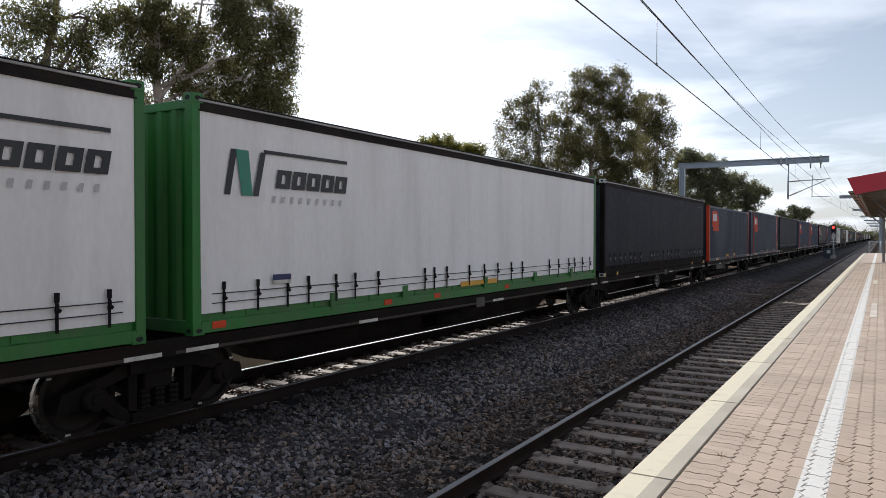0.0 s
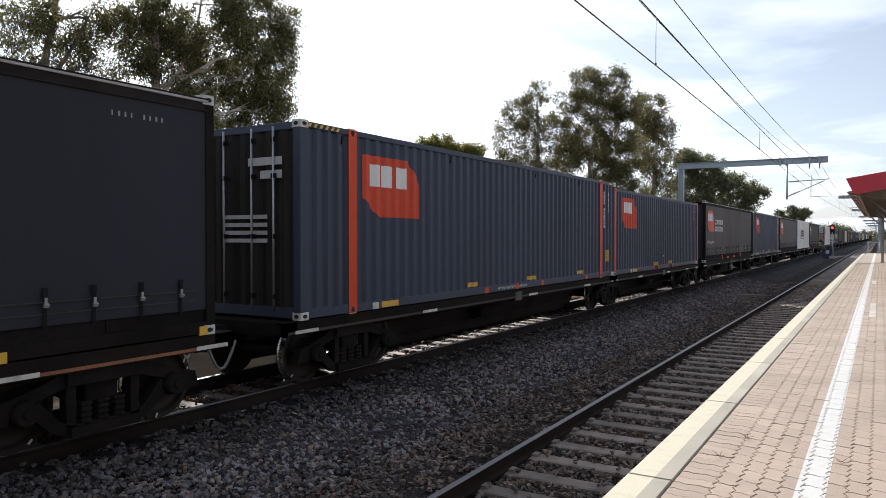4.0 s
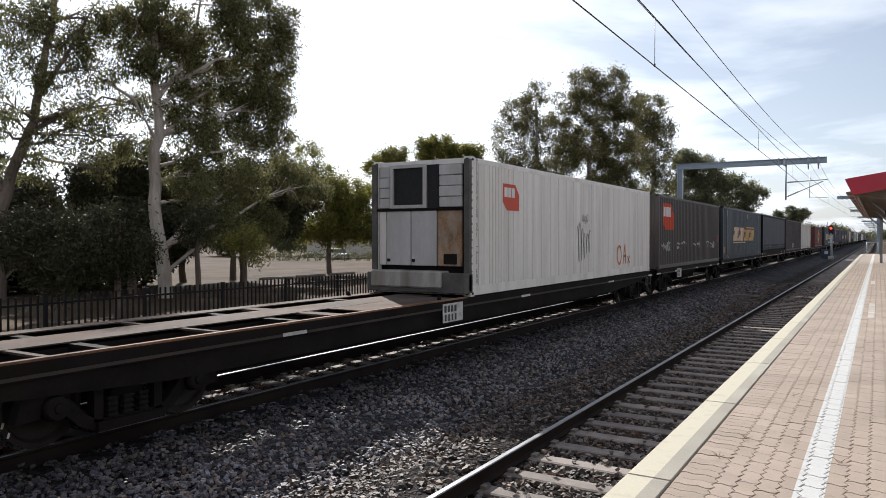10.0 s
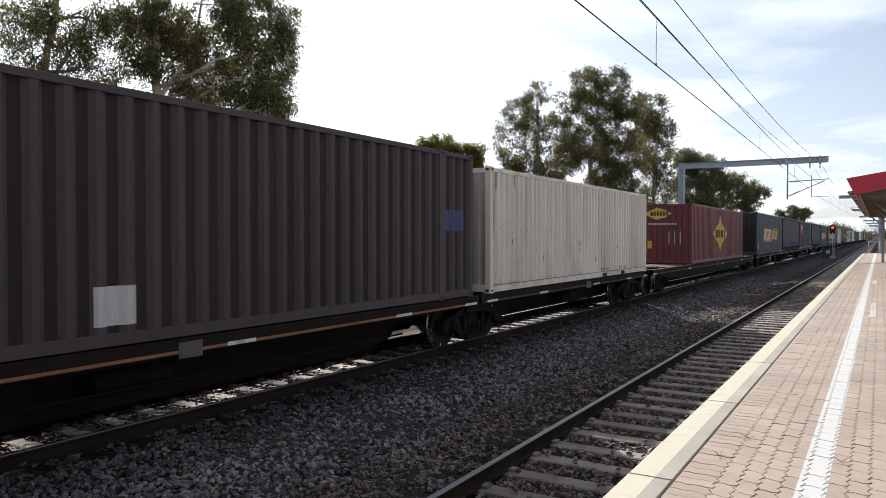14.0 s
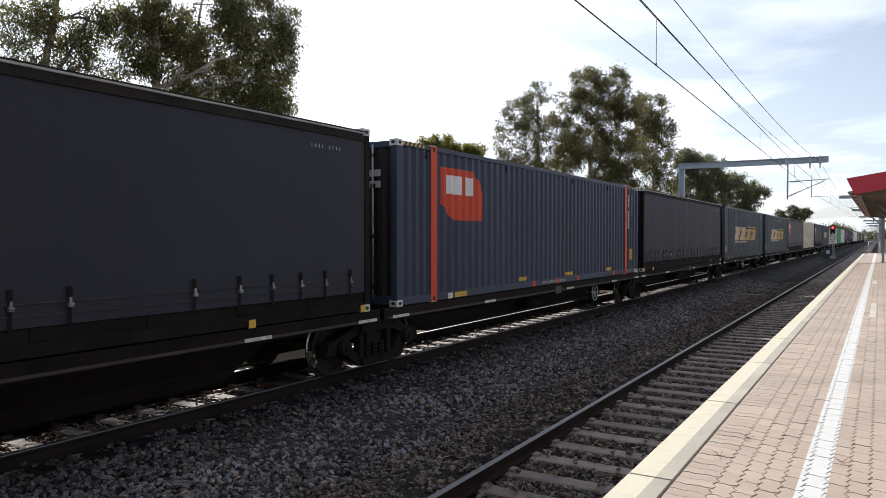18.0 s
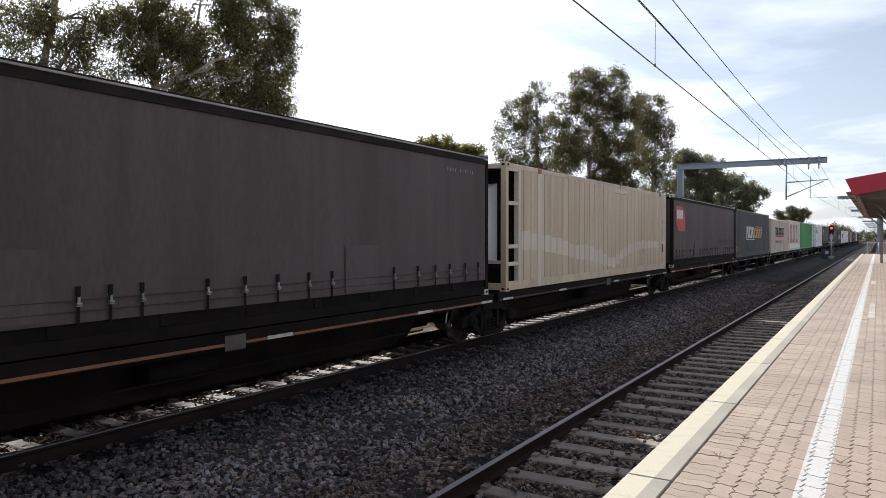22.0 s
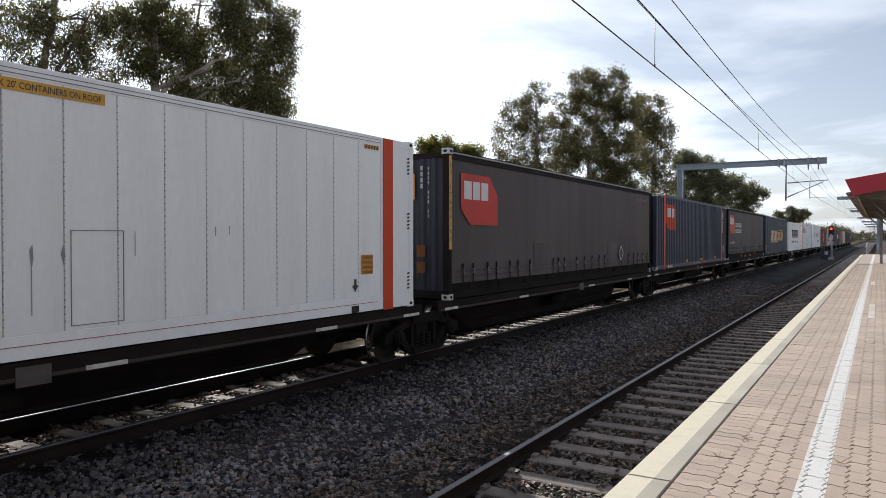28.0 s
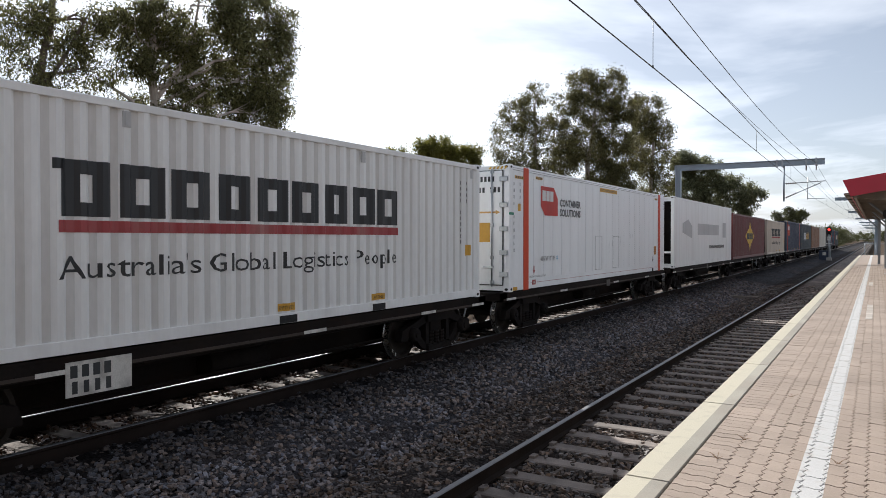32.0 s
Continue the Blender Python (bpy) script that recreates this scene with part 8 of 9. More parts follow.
UNEVEN_D = (0.13, 0.08, -0.03, -0.14, -0.08, -0.03, -0.01, 0.09, 0.20, -0.22, -0.02, -0.17, 0.07, 0, -0.03, 0, 0, -0.02, 0.02, -0.07, 0, 0.09, 0.01, 0.05, 0, 0.03, 0, 0, 0, 0)


def travelled(t):
    """Metres that the train has run at t seconds."""
    q = t / 32.0
    return 597.004 * q - 4.893 * q * q - 0.299 * q ** 3 + float(np.interp(t, UNEVEN_T, UNEVEN_D))


def motions():
    times = list(range(33))
    for ob, u in BOXES:
        walk(ob, [(t, pose(FREIGHT_X, u - travelled(t), DECK_Z)) for t in times])
    for ob, u in WAGONS:
        walk(ob, [(t, pose(FREIGHT_X, u - travelled(t), FREIGHT_Z)) for t in times])
    step = radians(75) * WHEEL_R
    for w, u, q in WHEELS:
        # the wheel turns while it is near enough to be seen turning
        rows, t, turn = [(0.0, pose(0, q, WHEEL_R))], 0.0, 0.0
        start = max(0.0, (u - 42.0) / 18.7)
        if start < 31.9 and u > -8:
            t = round(start * FPS) / FPS
            base = travelled(t)
            if t > 0:
                rows.append((t, pose(0, q, WHEEL_R)))
            while t < 31.9 and u - travelled(t) > -7.0:
                t = round((t + 2.0 / FPS) * FPS) / FPS
                turn = math.degrees((travelled(t) - base) / WHEEL_R)
                rows.append((t, pose(0, q, WHEEL_R, turn)))
        if rows[-1][0] < 32.0:
            rows.append((32.0, rows[-1][1]))
        walk(w, rows)


# ---- trees ----
def limb_mesh(bm_v, bm_f, pts, r0, r1, sides=7):
    """A bent tapered limb through the points."""
    base = len(bm_v)
    pts = [Vector(p) for p in pts]
    for i, p in enumerate(pts):
        q = i / (len(pts) - 1)
        way = (pts[min(i + 1, len(pts) - 1)] - pts[max(i - 1, 0)]).normalized()
        u = way.orthogonal().normalized()
        w = way.cross(u)
        r = r0 + (r1 - r0) * q
        for k in range(sides):
            a = k * math.tau / sides
            bm_v.append(tuple(p + (u * math.cos(a) + w * math.sin(a)) * r))
    for i in range(len(pts) - 1):
        for k in range(sides):
            a, b = base + i * sides + k, base + i * sides + (k + 1) % sides
            bm_f.append((a, b, b + sides, a + sides))


def bent(a, b, rng, n=5, wander=0.06):
    a, b = Vector(a), Vector(b)
    d = (b - a).length
    out = [a]
    for i in range(1, n):
        q = i / n
        out.append(a.lerp(b, q) + Vector(rng.normal(0, d * wander * math.sin(math.pi * q), 3)) + Vector((0, 0, d * 0.05 * math.sin(math.pi * q))))
    return out + [b]


def leaf_cloud(rng, clumps, per_m3, size, droop, gaps, depth):
    """Small leaves in sub-clumps inside each ellipsoid, leaving gaps between the sub-clumps."""
    quads = []
    for x, y, z, r in clumps:
        subs = max(6, int(0.8 * gaps * r * r))
        dirs = rng.normal(0, 1, (subs, 3))
        dirs /= np.linalg.norm(dirs, axis=1)[:, None]
        rad = r * rng.uniform(0.25, 1.05, subs) ** 0.6
        cen = dirs * rad[:, None] * np.array([1.0, 1.0, 0.85]) + (x, y, z)
        for c in cen:
            sr = rng.uniform(0.24, 0.60) * min(1.0, 0.45 + r / 4) * depth
            n = max(10, int(0.7 * per_m3 * sr * sr))
            p = rng.normal(0, 0.58, (n, 3)) * sr * np.array([1.1, 1.1, 1.05]) + c
            quads.append(p)
    p = np.concatenate(quads)
    n = len(p)
    way = rng.normal(0, 1, (n, 3)); way[:, 2] -= droop
    way /= np.linalg.norm(way, axis=1)[:, None]
    side = np.cross(way, rng.normal(0, 1, (n, 3)))
    side /= np.linalg.norm(side, axis=1)[:, None] + 1e-9
    length = rng.uniform(0.9, 1.6, n)[:, None] * size
    width = length * 0.15
    v = np.stack([p, p + way * length * 0.5 + side * width, p + way * length, p + way * length * 0.5 - side * width], 1).reshape(-1, 3)
    f = np.arange(n * 4).reshape(-1, 4)
    return v, f


def further(p, k):
    """The same direction from the platform, k times as far."""
    return (p[0] * k, p[1] * k, 2.6 + (p[2] - 2.6) * k)


def make_tree(name, label, base, trunk, clumps, bark, leaf, seed, r0=0.3, per=240, size=0.2, droop=0.9, gaps=7.0, depth=1.0, group="trees by the railway", twigs=3, limbs=(), away=1.0):
    if away != 1.0:
        base = (base[0] * away, base[1] * away, base[2])
        trunk = [base] + [further(p, away) for p in trunk[1:]]
        clumps = [further(c[:3], away) + (c[3] * away,) for c in clumps]
        limbs = [[further(p, away) for p in q] for q in limbs]
        r0 *= away
    rng = np.random.default_rng(seed)
    t = thing(name, *base, label, "tree", group)
    b = Vector(base)
    tv, tf = [], []
    tp = [Vector(p) - b for p in trunk]
    full = []
    for a, c in zip(tp, tp[1:]):
        full += bent(a, c, rng, 3, 0.02)[:-1]
    full.append(tp[-1])
    limb_mesh(tv, tf, full, r0, r0 * 0.35, 10)
    part("trunk", from_arrays("trunk", tv, tf, M[bark]), None, t)
    for p in limbs:
        lv, lf = [], []
        limb_mesh(lv, lf, [Vector(q) - b for q in p], r0 * 0.42, r0 * 0.12, 8)
        part("limb", from_arrays("limb", lv, lf, M[bark]), None, t)
    for x, y, z, r in clumps:
        bv, bf = [], []
        c = Vector((x, y, z)) - b
        under = [p for p in full if p.z < c.z + 0.2] or full[:1]
        start = min(under, key=lambda p: (p - c).length + abs(c.z - p.z - (p - c).length * 0.4) * 0.5)
        lim = bent(start, c, rng, 5, 0.05)
        limb_mesh(bv, bf, lim, max(0.035, r0 * 0.30), 0.02, 6)
        for _ in range(twigs):
            d = Vector(rng.normal(0, 1, 3)).normalized() * r * rng.uniform(0.6, 1.0)
            limb_mesh(bv, bf, bent(lim[int(rng.integers(3, 5))], c + d, rng, 3, 0.08), 0.028, 0.006, 4)
        part("branch", from_arrays("branch", bv, bf, M[bark]), None, t)
    v, f = leaf_cloud(rng, [(x - base[0], y - base[1], z - base[2], r) for x, y, z, r in clumps], per, size, droop, gaps, depth)
    part("crown", from_arrays("crown", v, f, M[leaf]), None, t, "uneven crown of narrow leaves")
    return t


G = GROUND
make_tree("gum_tree", "tall white-trunked gum tree with a dark dense crown", (-30.0, 23.3, G),
          [(-30.0, 23.3, G), (-30.0, 22.8, 3.2), (-30.0, 22.7, 6.0), (-30.0, 23.0, 8.1), (-30.0, 22.7, 10.5), (-30.0, 22.7, 14.0), (-30.0, 22.4, 18.1)],
          [(-29.2, 22.7, 13.1, 1.21), (-30.0, 24.8, 12.9, 1.43), (-30.8, 26.6, 12.0, 1.36), (-29.2, 27.3, 13.4, 1.65), (-30.0, 30.2, 14.5, 1.35), (-30.8, 29.6, 11.6, 1.61), (-29.2, 30.2, 12.5, 1.12), (-30.0, 24.8, 10.4, 1.29),
           (-30.8, 27.5, 10.0, 1.7), (-29.2, 29.3, 9.9, 1.41), (-30.0, 24.8, 8.1, 1.38), (-30.8, 27.9, 7.9, 1.71), (-29.2, 29.8, 8.0, 1.33), (-30.0, 22.5, 10.8, 1.03), (-30.8, 22.8, 12.6, 1.1), (-29.2, 24.3, 5.7, 1.4),
           (-30.0, 28.0, 5.7, 1.7), (-30.8, 32.3, 6.4, 1.53), (-29.2, 33.0, 5.7, 1.29), (-30.0, 26.4, 3.5, 1.49), (-30.8, 30.4, 3.3, 1.48), (-29.2, 26.5, 14.7, 1.18), (-30.0, 23.6, 9.0, 0.84), (-30, 26.6, 19.0, 1.0), (-30, 22.5, 16.8, 1.4), (-30, 20.9, 12.5, 0.99), (-30, 21.6, 11.1, 1.0), (-30, 23.9, 11.9, 0.98), (-30, 22.1, 13.3, 0.94), (-30.2, 30.3, 16.8, 1.3), (-29.8, 31.3, 15.2, 1.1), (-30.3, 29.2, 17.6, 1.3), (-30, 28.2, 16.2, 1.4), (-29.6, 31.1, 13.4, 1.1), (-30.2, 30.7, 11.6, 1.2), (-30, 30.3, 10.2, 1.2)],
          "gum_bark", "olive_leaf", 21, 0.34, 1150, 0.17, gaps=24, twigs=6,
          limbs=[[(-30.0, 23.4, 2.1), (-30.0, 24.6, 3.6), (-30.0, 27.2, 4.6), (-30.0, 29.9, 5.8)], [(-30.0, 22.7, 9.1), (-30.0, 24.2, 11.0), (-30.0, 25.2, 13.0), (-30.0, 25.7, 15.7)], [(-30.0, 22.9, 7.2), (-30.0, 21.6, 9.1), (-30.0, 19.9, 9.8)]])
make_tree("gum_tree", "leaning dark-barked gum tree with a thin open crown", (-31.2, 14.6, G),
          [(-31.2, 14.6, G), (-31.2, 16.0, 3.3), (-31.2, 16.9, 6.0), (-31.2, 17.6, 7.6), (-31.2, 18.0, 9.8), (-31.2, 18.5, 12.2), (-31.2, 18.6, 15.1)],
          [(-30.2, 16.6, 9.8, 1.16), (-31.0, 17.5, 11.9, 1.33), (-31.8, 19.8, 11.5, 1.3), (-30.2, 18.8, 8.3, 1.19), (-31.0, 17.5, 7.5, 0.97), (-31.8, 16.9, 11.8, 1.2), (-30.2, 20.1, 10.1, 1.15),
           (-31.0, 21.0, 12.4, 1.32), (-31.8, 22.5, 9.2, 0.98), (-30.2, 18.7, 6.5, 0.99), (-31.0, 17.0, 5.7, 1.07), (-31.8, 21.6, 7.0, 1.09), (-30.2, 17.8, 9.4, 0.96), (-31.0, 16.2, 8.2, 0.93), (-31, 18.5, 14.6, 1.6), (-31, 20.2, 12.7, 0.99), (-31, 19.7, 10.2, 0.87), (-31, 18.4, 11.5, 0.87), (-31.0, 19.3, 7.6, 1.0), (-31.2, 20.7, 8.5, 1.1), (-31.0, 22.4, 7.3, 1.0), (-31.3, 21.4, 5.8, 1.0), (-31.0, 23.2, 9.0, 0.9), (-31.0, 16.0, 7.0, 1.0), (-31.2, 14.6, 8.6, 1.0)],
          "dark_bark", "olive_leaf", 22, 0.28, 1050, 0.16, gaps=15, twigs=6,
          limbs=[[(-31.2, 17.5, 7.2), (-31.2, 19.4, 8.4), (-31.2, 21.6, 9.0)], [(-31.2, 16.3, 4.5), (-31.2, 14.6, 6.9), (-31.2, 13.4, 8.1)], [(-31.2, 17.9, 8.8), (-31.2, 19.2, 11.0), (-31.2, 20.4, 13.3)]])
for k, cl in enumerate(([(-24.5, 14.6, 2.2, 1.7), (-24.5, 15.8, 3.2, 1.0), (-24.8, 13.8, 3.2, 0.8)], [(-24.5, 16.9, 2.2, 1.4), (-24.5, 17.0, 3.3, 0.8)], [(-24.5, 12.2, 2.6, 1.2), (-24.9, 11.0, 2.8, 1.3)], [(-24.4, 20.6, 2.9, 0.8), (-24.6, 20.5, 3.6, 1.0)])):
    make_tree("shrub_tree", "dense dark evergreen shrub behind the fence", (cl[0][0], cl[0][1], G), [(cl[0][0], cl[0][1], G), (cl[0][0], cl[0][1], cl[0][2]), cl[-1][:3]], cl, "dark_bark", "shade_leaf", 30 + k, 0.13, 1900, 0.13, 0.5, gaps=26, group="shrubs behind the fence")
for k, (base, cl) in enumerate((((-28, 26.5, G), [(-28.0, 27.3, 5.3, 1.77), (-28.0, 25.4, 3.2, 1.7), (-28.0, 28.5, 3.6, 1.52), (-28.0, 31.2, 5.5, 1.29), (-28.0, 30.3, 4.3, 1.32), (-28.0, 26.9, 4.5, 1.36)]), ((-28, 20.0, G), [(-28.0, 23.0, 5.0, 1.6), (-28.0, 20.5, 5.6, 1.5), (-28.0, 18.6, 4.8, 1.42), (-28.0, 22.0, 2.6, 1.56), (-28.0, 19.1, 2.6, 1.45), (-28.0, 20.5, 3.6, 1.25)]), ((-29, 15.0, G), [(-29.0, 18.4, 5.2, 0.8), (-29.0, 16.2, 4.2, 1.0), (-29.0, 17.3, 3.0, 1.3), (-29.0, 15.5, 3.2, 1.2), (-29.0, 18.2, 2.2, 1.3), (-29.0, 14.4, 5.4, 0.9)]))):
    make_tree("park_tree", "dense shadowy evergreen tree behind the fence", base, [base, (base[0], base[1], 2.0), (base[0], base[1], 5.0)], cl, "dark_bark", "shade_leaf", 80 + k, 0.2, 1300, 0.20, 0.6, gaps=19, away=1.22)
for k, (y, cl) in enumerate(((18.0, ((0, 3.6, 2.0), (1.4, 1.6, 1.9), (-1.2, 1.5, 1.8))), (22.5, ((0, 4.3, 2.2), (1.6, 2.0, 2.0), (-1.5, 1.8, 1.9))), (26.8, ((0, 4.6, 2.0), (1.5, 3.9, 1.5), (-1.5, 3.8, 1.6))), (30.4, ((0, 4.4, 1.8), (0.8, 3.9, 1.4), (-1.2, 3.8, 1.5))))):
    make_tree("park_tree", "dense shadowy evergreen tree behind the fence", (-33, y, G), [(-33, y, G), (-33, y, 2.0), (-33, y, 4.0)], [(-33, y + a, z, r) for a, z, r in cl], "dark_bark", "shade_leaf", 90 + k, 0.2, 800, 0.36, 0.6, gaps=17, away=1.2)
make_tree("shrub_tree", "low yellow-green sunlit shrub", (-26, 24.8, G), [(-26, 24.8, G), (-26, 24.8, 2.3)], [(-26, 24.6, 2.5, 1.1), (-26, 25.3, 2.0, 0.85)], "dark_bark", "bright_leaf", 40, 0.09, 900, 0.15, 0.4, gaps=22, group="shrubs behind the fence")
make_tree("park_tree", "leafy green tree in the park", (-39.2, 46.6, G), [(-39.2, 46.6, G), (-39.2, 46.6, 3.0), (-39.4, 46.4, 7.5)],
          [(-40, 46, 6.9, 2.3), (-37.6, 47.4, 6.0, 2.1), (-38.8, 46.7, 4.0, 2.3), (-40.7, 45.7, 9.7, 1.2), (-37.2, 47.6, 3.6, 1.8), (-40.8, 45.5, 4.0, 2.2)], "dark_bark", "bright_leaf", 41, 0.22, 1300, 0.22, 0.7, gaps=13)
for k, (x, y, cl) in enumerate(((-27.0, 76.0, ((0, 4.4, 2.2), (1.2, 2.2, 2.0), (-1.4, 2.0, 2.0))), (-31.0, 79.0, ((0, 4.6, 2.3), (1.4, 2.0, 2.1))), (-23.5, 84.0, ((0, 4.8, 2.2), (0.5, 2.2, 2.2))))):
    make_tree("park_tree", "dense green tree in the park", (x, y, G), [(x, y, G), (x, y, 2.0), (x, y, 4.0)], [(x + a, y + a * 0.5, z, r) for a, z, r in cl], "dark_bark", "dark_leaf", 54 + k, 0.18, 600, 0.34, 0.6, gaps=14)
make_tree("flat_topped_tree", "flat-topped dark tree beyond the park", (-42.7, 67.8, G), [(-42.7, 67.8, G), (-42.7, 67.8, 5.2), (-42.2, 68.2, 9.5)],
          [(-47.5, 64.9, 10.8, 1.7), (-45.9, 65.9, 11.1, 1.8), (-41.6, 68.5, 11.8, 2.4), (-39.0, 70.1, 11.1, 2.1), (-42.7, 67.8, 12.4, 1.5), (-43.8, 67.1, 9.6, 1.8), (-39.5, 69.7, 9.4, 1.8)], "dark_bark", "bright_leaf", 42, 0.28, 1100, 0.27, 0.5, gaps=14)
for k, (base, cl, leaf) in enumerate((((-35.1, 51.2, G), [(-34.7, 51.5, 5.2, 2.2), (-36.2, 50.4, 4.2, 2.2), (-33.0, 52.4, 4.3, 2.2), (-35.3, 51.0, 2.6, 2.3), (-32.6, 52.8, 2.2, 1.9)], "dark_leaf"), ((-28.6, 55.2, G), [(-28.9, 55, 5.0, 2.1), (-28.1, 55.5, 3.3, 1.9), (-30.2, 54.2, 3.3, 2.2)], "bright_leaf"), ((-24.8, 57.5, G), [(-24.8, 57.5, 4.4, 2.3), (-24.2, 58, 2.8, 1.8)], "bright_leaf"))):
    make_tree("park_tree", "dense green tree in the park", base, [base, (base[0], base[1], 2.0), cl[0][:3]], cl, "dark_bark", leaf, 50 + k, 0.18, 1500, 0.20, 0.6, gaps=14)
make_tree("gum_tree", "tall open gum tree with drooping foliage", (-28.6, 67.0, G), [(-28.6, 67.0, G), (-28.8, 66.9, 5.0), (-29.3, 66.6, 11.0), (-29.4, 66.7, 16.0)],
          [(-30.5, 65.9, 15.1, 2.2), (-29.0, 66.9, 17.0, 1.6), (-31.0, 65.6, 11.4, 2.4), (-32.0, 65.0, 13.7, 1.4), (-27.8, 67.4, 9.4, 2.4), (-30.2, 66.0, 8.9, 2.4), (-29.8, 66.3, 13.1, 1.9), (-27.9, 67.6, 14.2, 1.7), (-27.5, 68.0, 12.0, 1.8), (-27.4, 69.0, 14.0, 1.6), (-27.2, 69.3, 10.6, 1.9)], "gum_bark", "gum_leaf", 61, 0.30, 1050, 0.19, gaps=10, twigs=8)
make_tree("gum_tree", "tallest gum tree with a broad uneven crown", (-24.9, 70.5, G), [(-24.9, 70.5, G), (-24.8, 70.8, 5.0), (-25.4, 70.9, 10.0), (-24.6, 71.6, 17.0)],
          [(-25.7, 71.2, 18.3, 2.1), (-23.5, 72.6, 18.3, 1.9), (-24.7, 71.8, 15.4, 2.8), (-22.2, 73.3, 16.0, 2.0), (-25.7, 71.1, 11.9, 3.0), (-22.7, 72.9, 11.4, 3.0), (-23.6, 72.3, 7.9, 2.8), (-27.2, 70.3, 16.6, 1.7), (-24.8, 71.3, 6.4, 1.9), (-21.9, 73.4, 6.8, 2.0)], "gum_bark", "gum_leaf", 62, 0.36, 1150, 0.19, gaps=13, twigs=7)
make_tree("gum_tree", "dark gum tree behind the gantry mast", (-21.5, 80.5, G), [(-21.5, 80.5, G), (-21.5, 80.5, 8.0), (-21.5, 80.6, 15.5)],
          [(-21.9, 80.5, 16.8, 2.2), (-20.8, 81.1, 14.3, 1.9), (-21.3, 80.8, 11.1, 2.5), (-20.2, 81.4, 8.9, 1.6), (-22.4, 80.1, 13.9, 2.2), (-21.4, 80.6, 6.5, 2.4)], "gum_bark", "gum_leaf", 63, 0.28, 800, 0.21, gaps=14)
make_tree("park_tree", "rounded olive-green trees along the line", (-23.5, 114.5, G), [(-23.5, 114.5, G), (-23.5, 114.5, 5.0), (-23.2, 114.6, 12.0)],
          [(-25.2, 113.5, 14.0, 2.4), (-23.0, 114.8, 13.0, 3.0), (-21.9, 115.4, 9.2, 3.0), (-24.8, 113.6, 9.6, 3.0), (-23.5, 114.5, 6.0, 3.0)], "dark_bark", "haze_leaf", 64, 0.3, 900, 0.30, 0.7, gaps=12)
make_tree("park_tree", "rounded olive-green trees along the line", (-17.6, 118.0, G), [(-17.6, 118.0, G), (-17.6, 118.0, 4.0), (-17.6, 118.0, 9.0)],
          [(-19.7, 116.8, 10.9, 2.3), (-16.4, 118.7, 9.6, 1.9), (-17.5, 118.1, 8.5, 2.1), (-18.2, 117.8, 6.0, 2.3)], "dark_bark", "haze_leaf", 65, 0.25, 900, 0.30, 0.7, gaps=12)
make_tree("pine_tree", "dark flat-crowned pine far along the line", (-19.2, 210.5, G), [(-19.2, 210.5, G), (-19.2, 210.5, 4.5), (-19.0, 210.7, 8.0)],
          [(-22.8, 208.3, 8.5, 1.4), (-19.7, 210.2, 9.4, 1.7), (-16.9, 211.9, 8.8, 1.7), (-18.4, 210.9, 7.6, 1.9), (-21.2, 209.2, 7.0, 1.7)], "dark_bark", "dark_leaf", 66, 0.3, 600, 0.38, 0.1, gaps=14)


for k, (x, y, h) in enumerate(((-92, 84, 7.0), (-84, 90, 6.2), (-77, 94, 7.4), (-68, 98, 6.0), (-60, 99, 5.2), (-52, 101, 6.6), (-44, 103, 7.2), (-37, 104, 6.4))):
    make_tree("park_tree", "dark bushy tree at the far side of the park", (x, y, G), [(x, y, G), (x, y, h * 0.4), (x, y, h * 0.8)], [(x, y, h * 0.72, h * 0.30), (x - 1.8, y - 1.2, h * 0.42, h * 0.34), (x + 2.0, y + 1.0, h * 0.40, h * 0.34), (x + 0.3, y - 1.0, h * 0.2, h * 0.30)], "dark_bark", "dark_leaf", 110 + k, 0.2, 420, 0.42, 0.6, gaps=10)


def make_hedge(x, y, length, turn, seed):
    """A clipped hedge: a mound of leaves over a row of stems."""
    rng = np.random.default_rng(seed)
    h = thing("clipped_hedge", x, y, GROUND, "dark clipped hedge along the park road", "hedge", "hedges in the park", turn=turn)
    cl = [(q, rng.uniform(-0.2, 0.2), 0.65 + rng.uniform(-0.1, 0.1), 0.75) for q in np.arange(-length / 2, length / 2, 0.8)]
    v, f = leaf_cloud(rng, cl, 420, 0.20, 0.3, 30.0, 0.8)
    part("foliage", from_arrays("foliage", v, f, M["dark_leaf"]), None, h)
    for q in np.arange(-length / 2, length / 2, 1.6):
        part("stem", tube((q, 0, 0), (q, 0, 0.6), 0.05, 0.03, 6), M["dark_bark"], h)


make_hedge(-62, 72, 13, 35, 130)
make_hedge(-47, 78, 10, 35, 131)


def far_woods():
    """Low woods in the distance on both sides of the line."""
    rng = np.random.default_rng(70)
    cl = []
    for k in range(70):
        y = rng.uniform(260, 620)
        s = -1 if k % 3 else 1
        x = -14 - rng.uniform(2, 46) if s < 0 else 14 + rng.uniform(2, 60)
        h = rng.uniform(4, 9) + (y - 250) * 0.008
        cl.append((x, y, h * 0.62, h * 0.5))
        cl.append((x + rng.uniform(-3, 3), y, h * 0.28, h * 0.45))
    for k in range(46):
        x = -95 + 4.2 * k + rng.uniform(-2, 2)
        h = rng.uniform(7, 13)
        cl.append((x, rng.uniform(680, 780), h * 0.5, h * 0.55))
    v, f = leaf_cloud(rng, cl, 26, 0.8, 0.3, 3.0, 2.4)
    ob = new("far_woods", from_arrays("far_woods", v, f, M["dark_leaf"]))
    tagged(ob, "hazy dark woods in the distance along the line", "woods", kind="stuff")


far_woods()


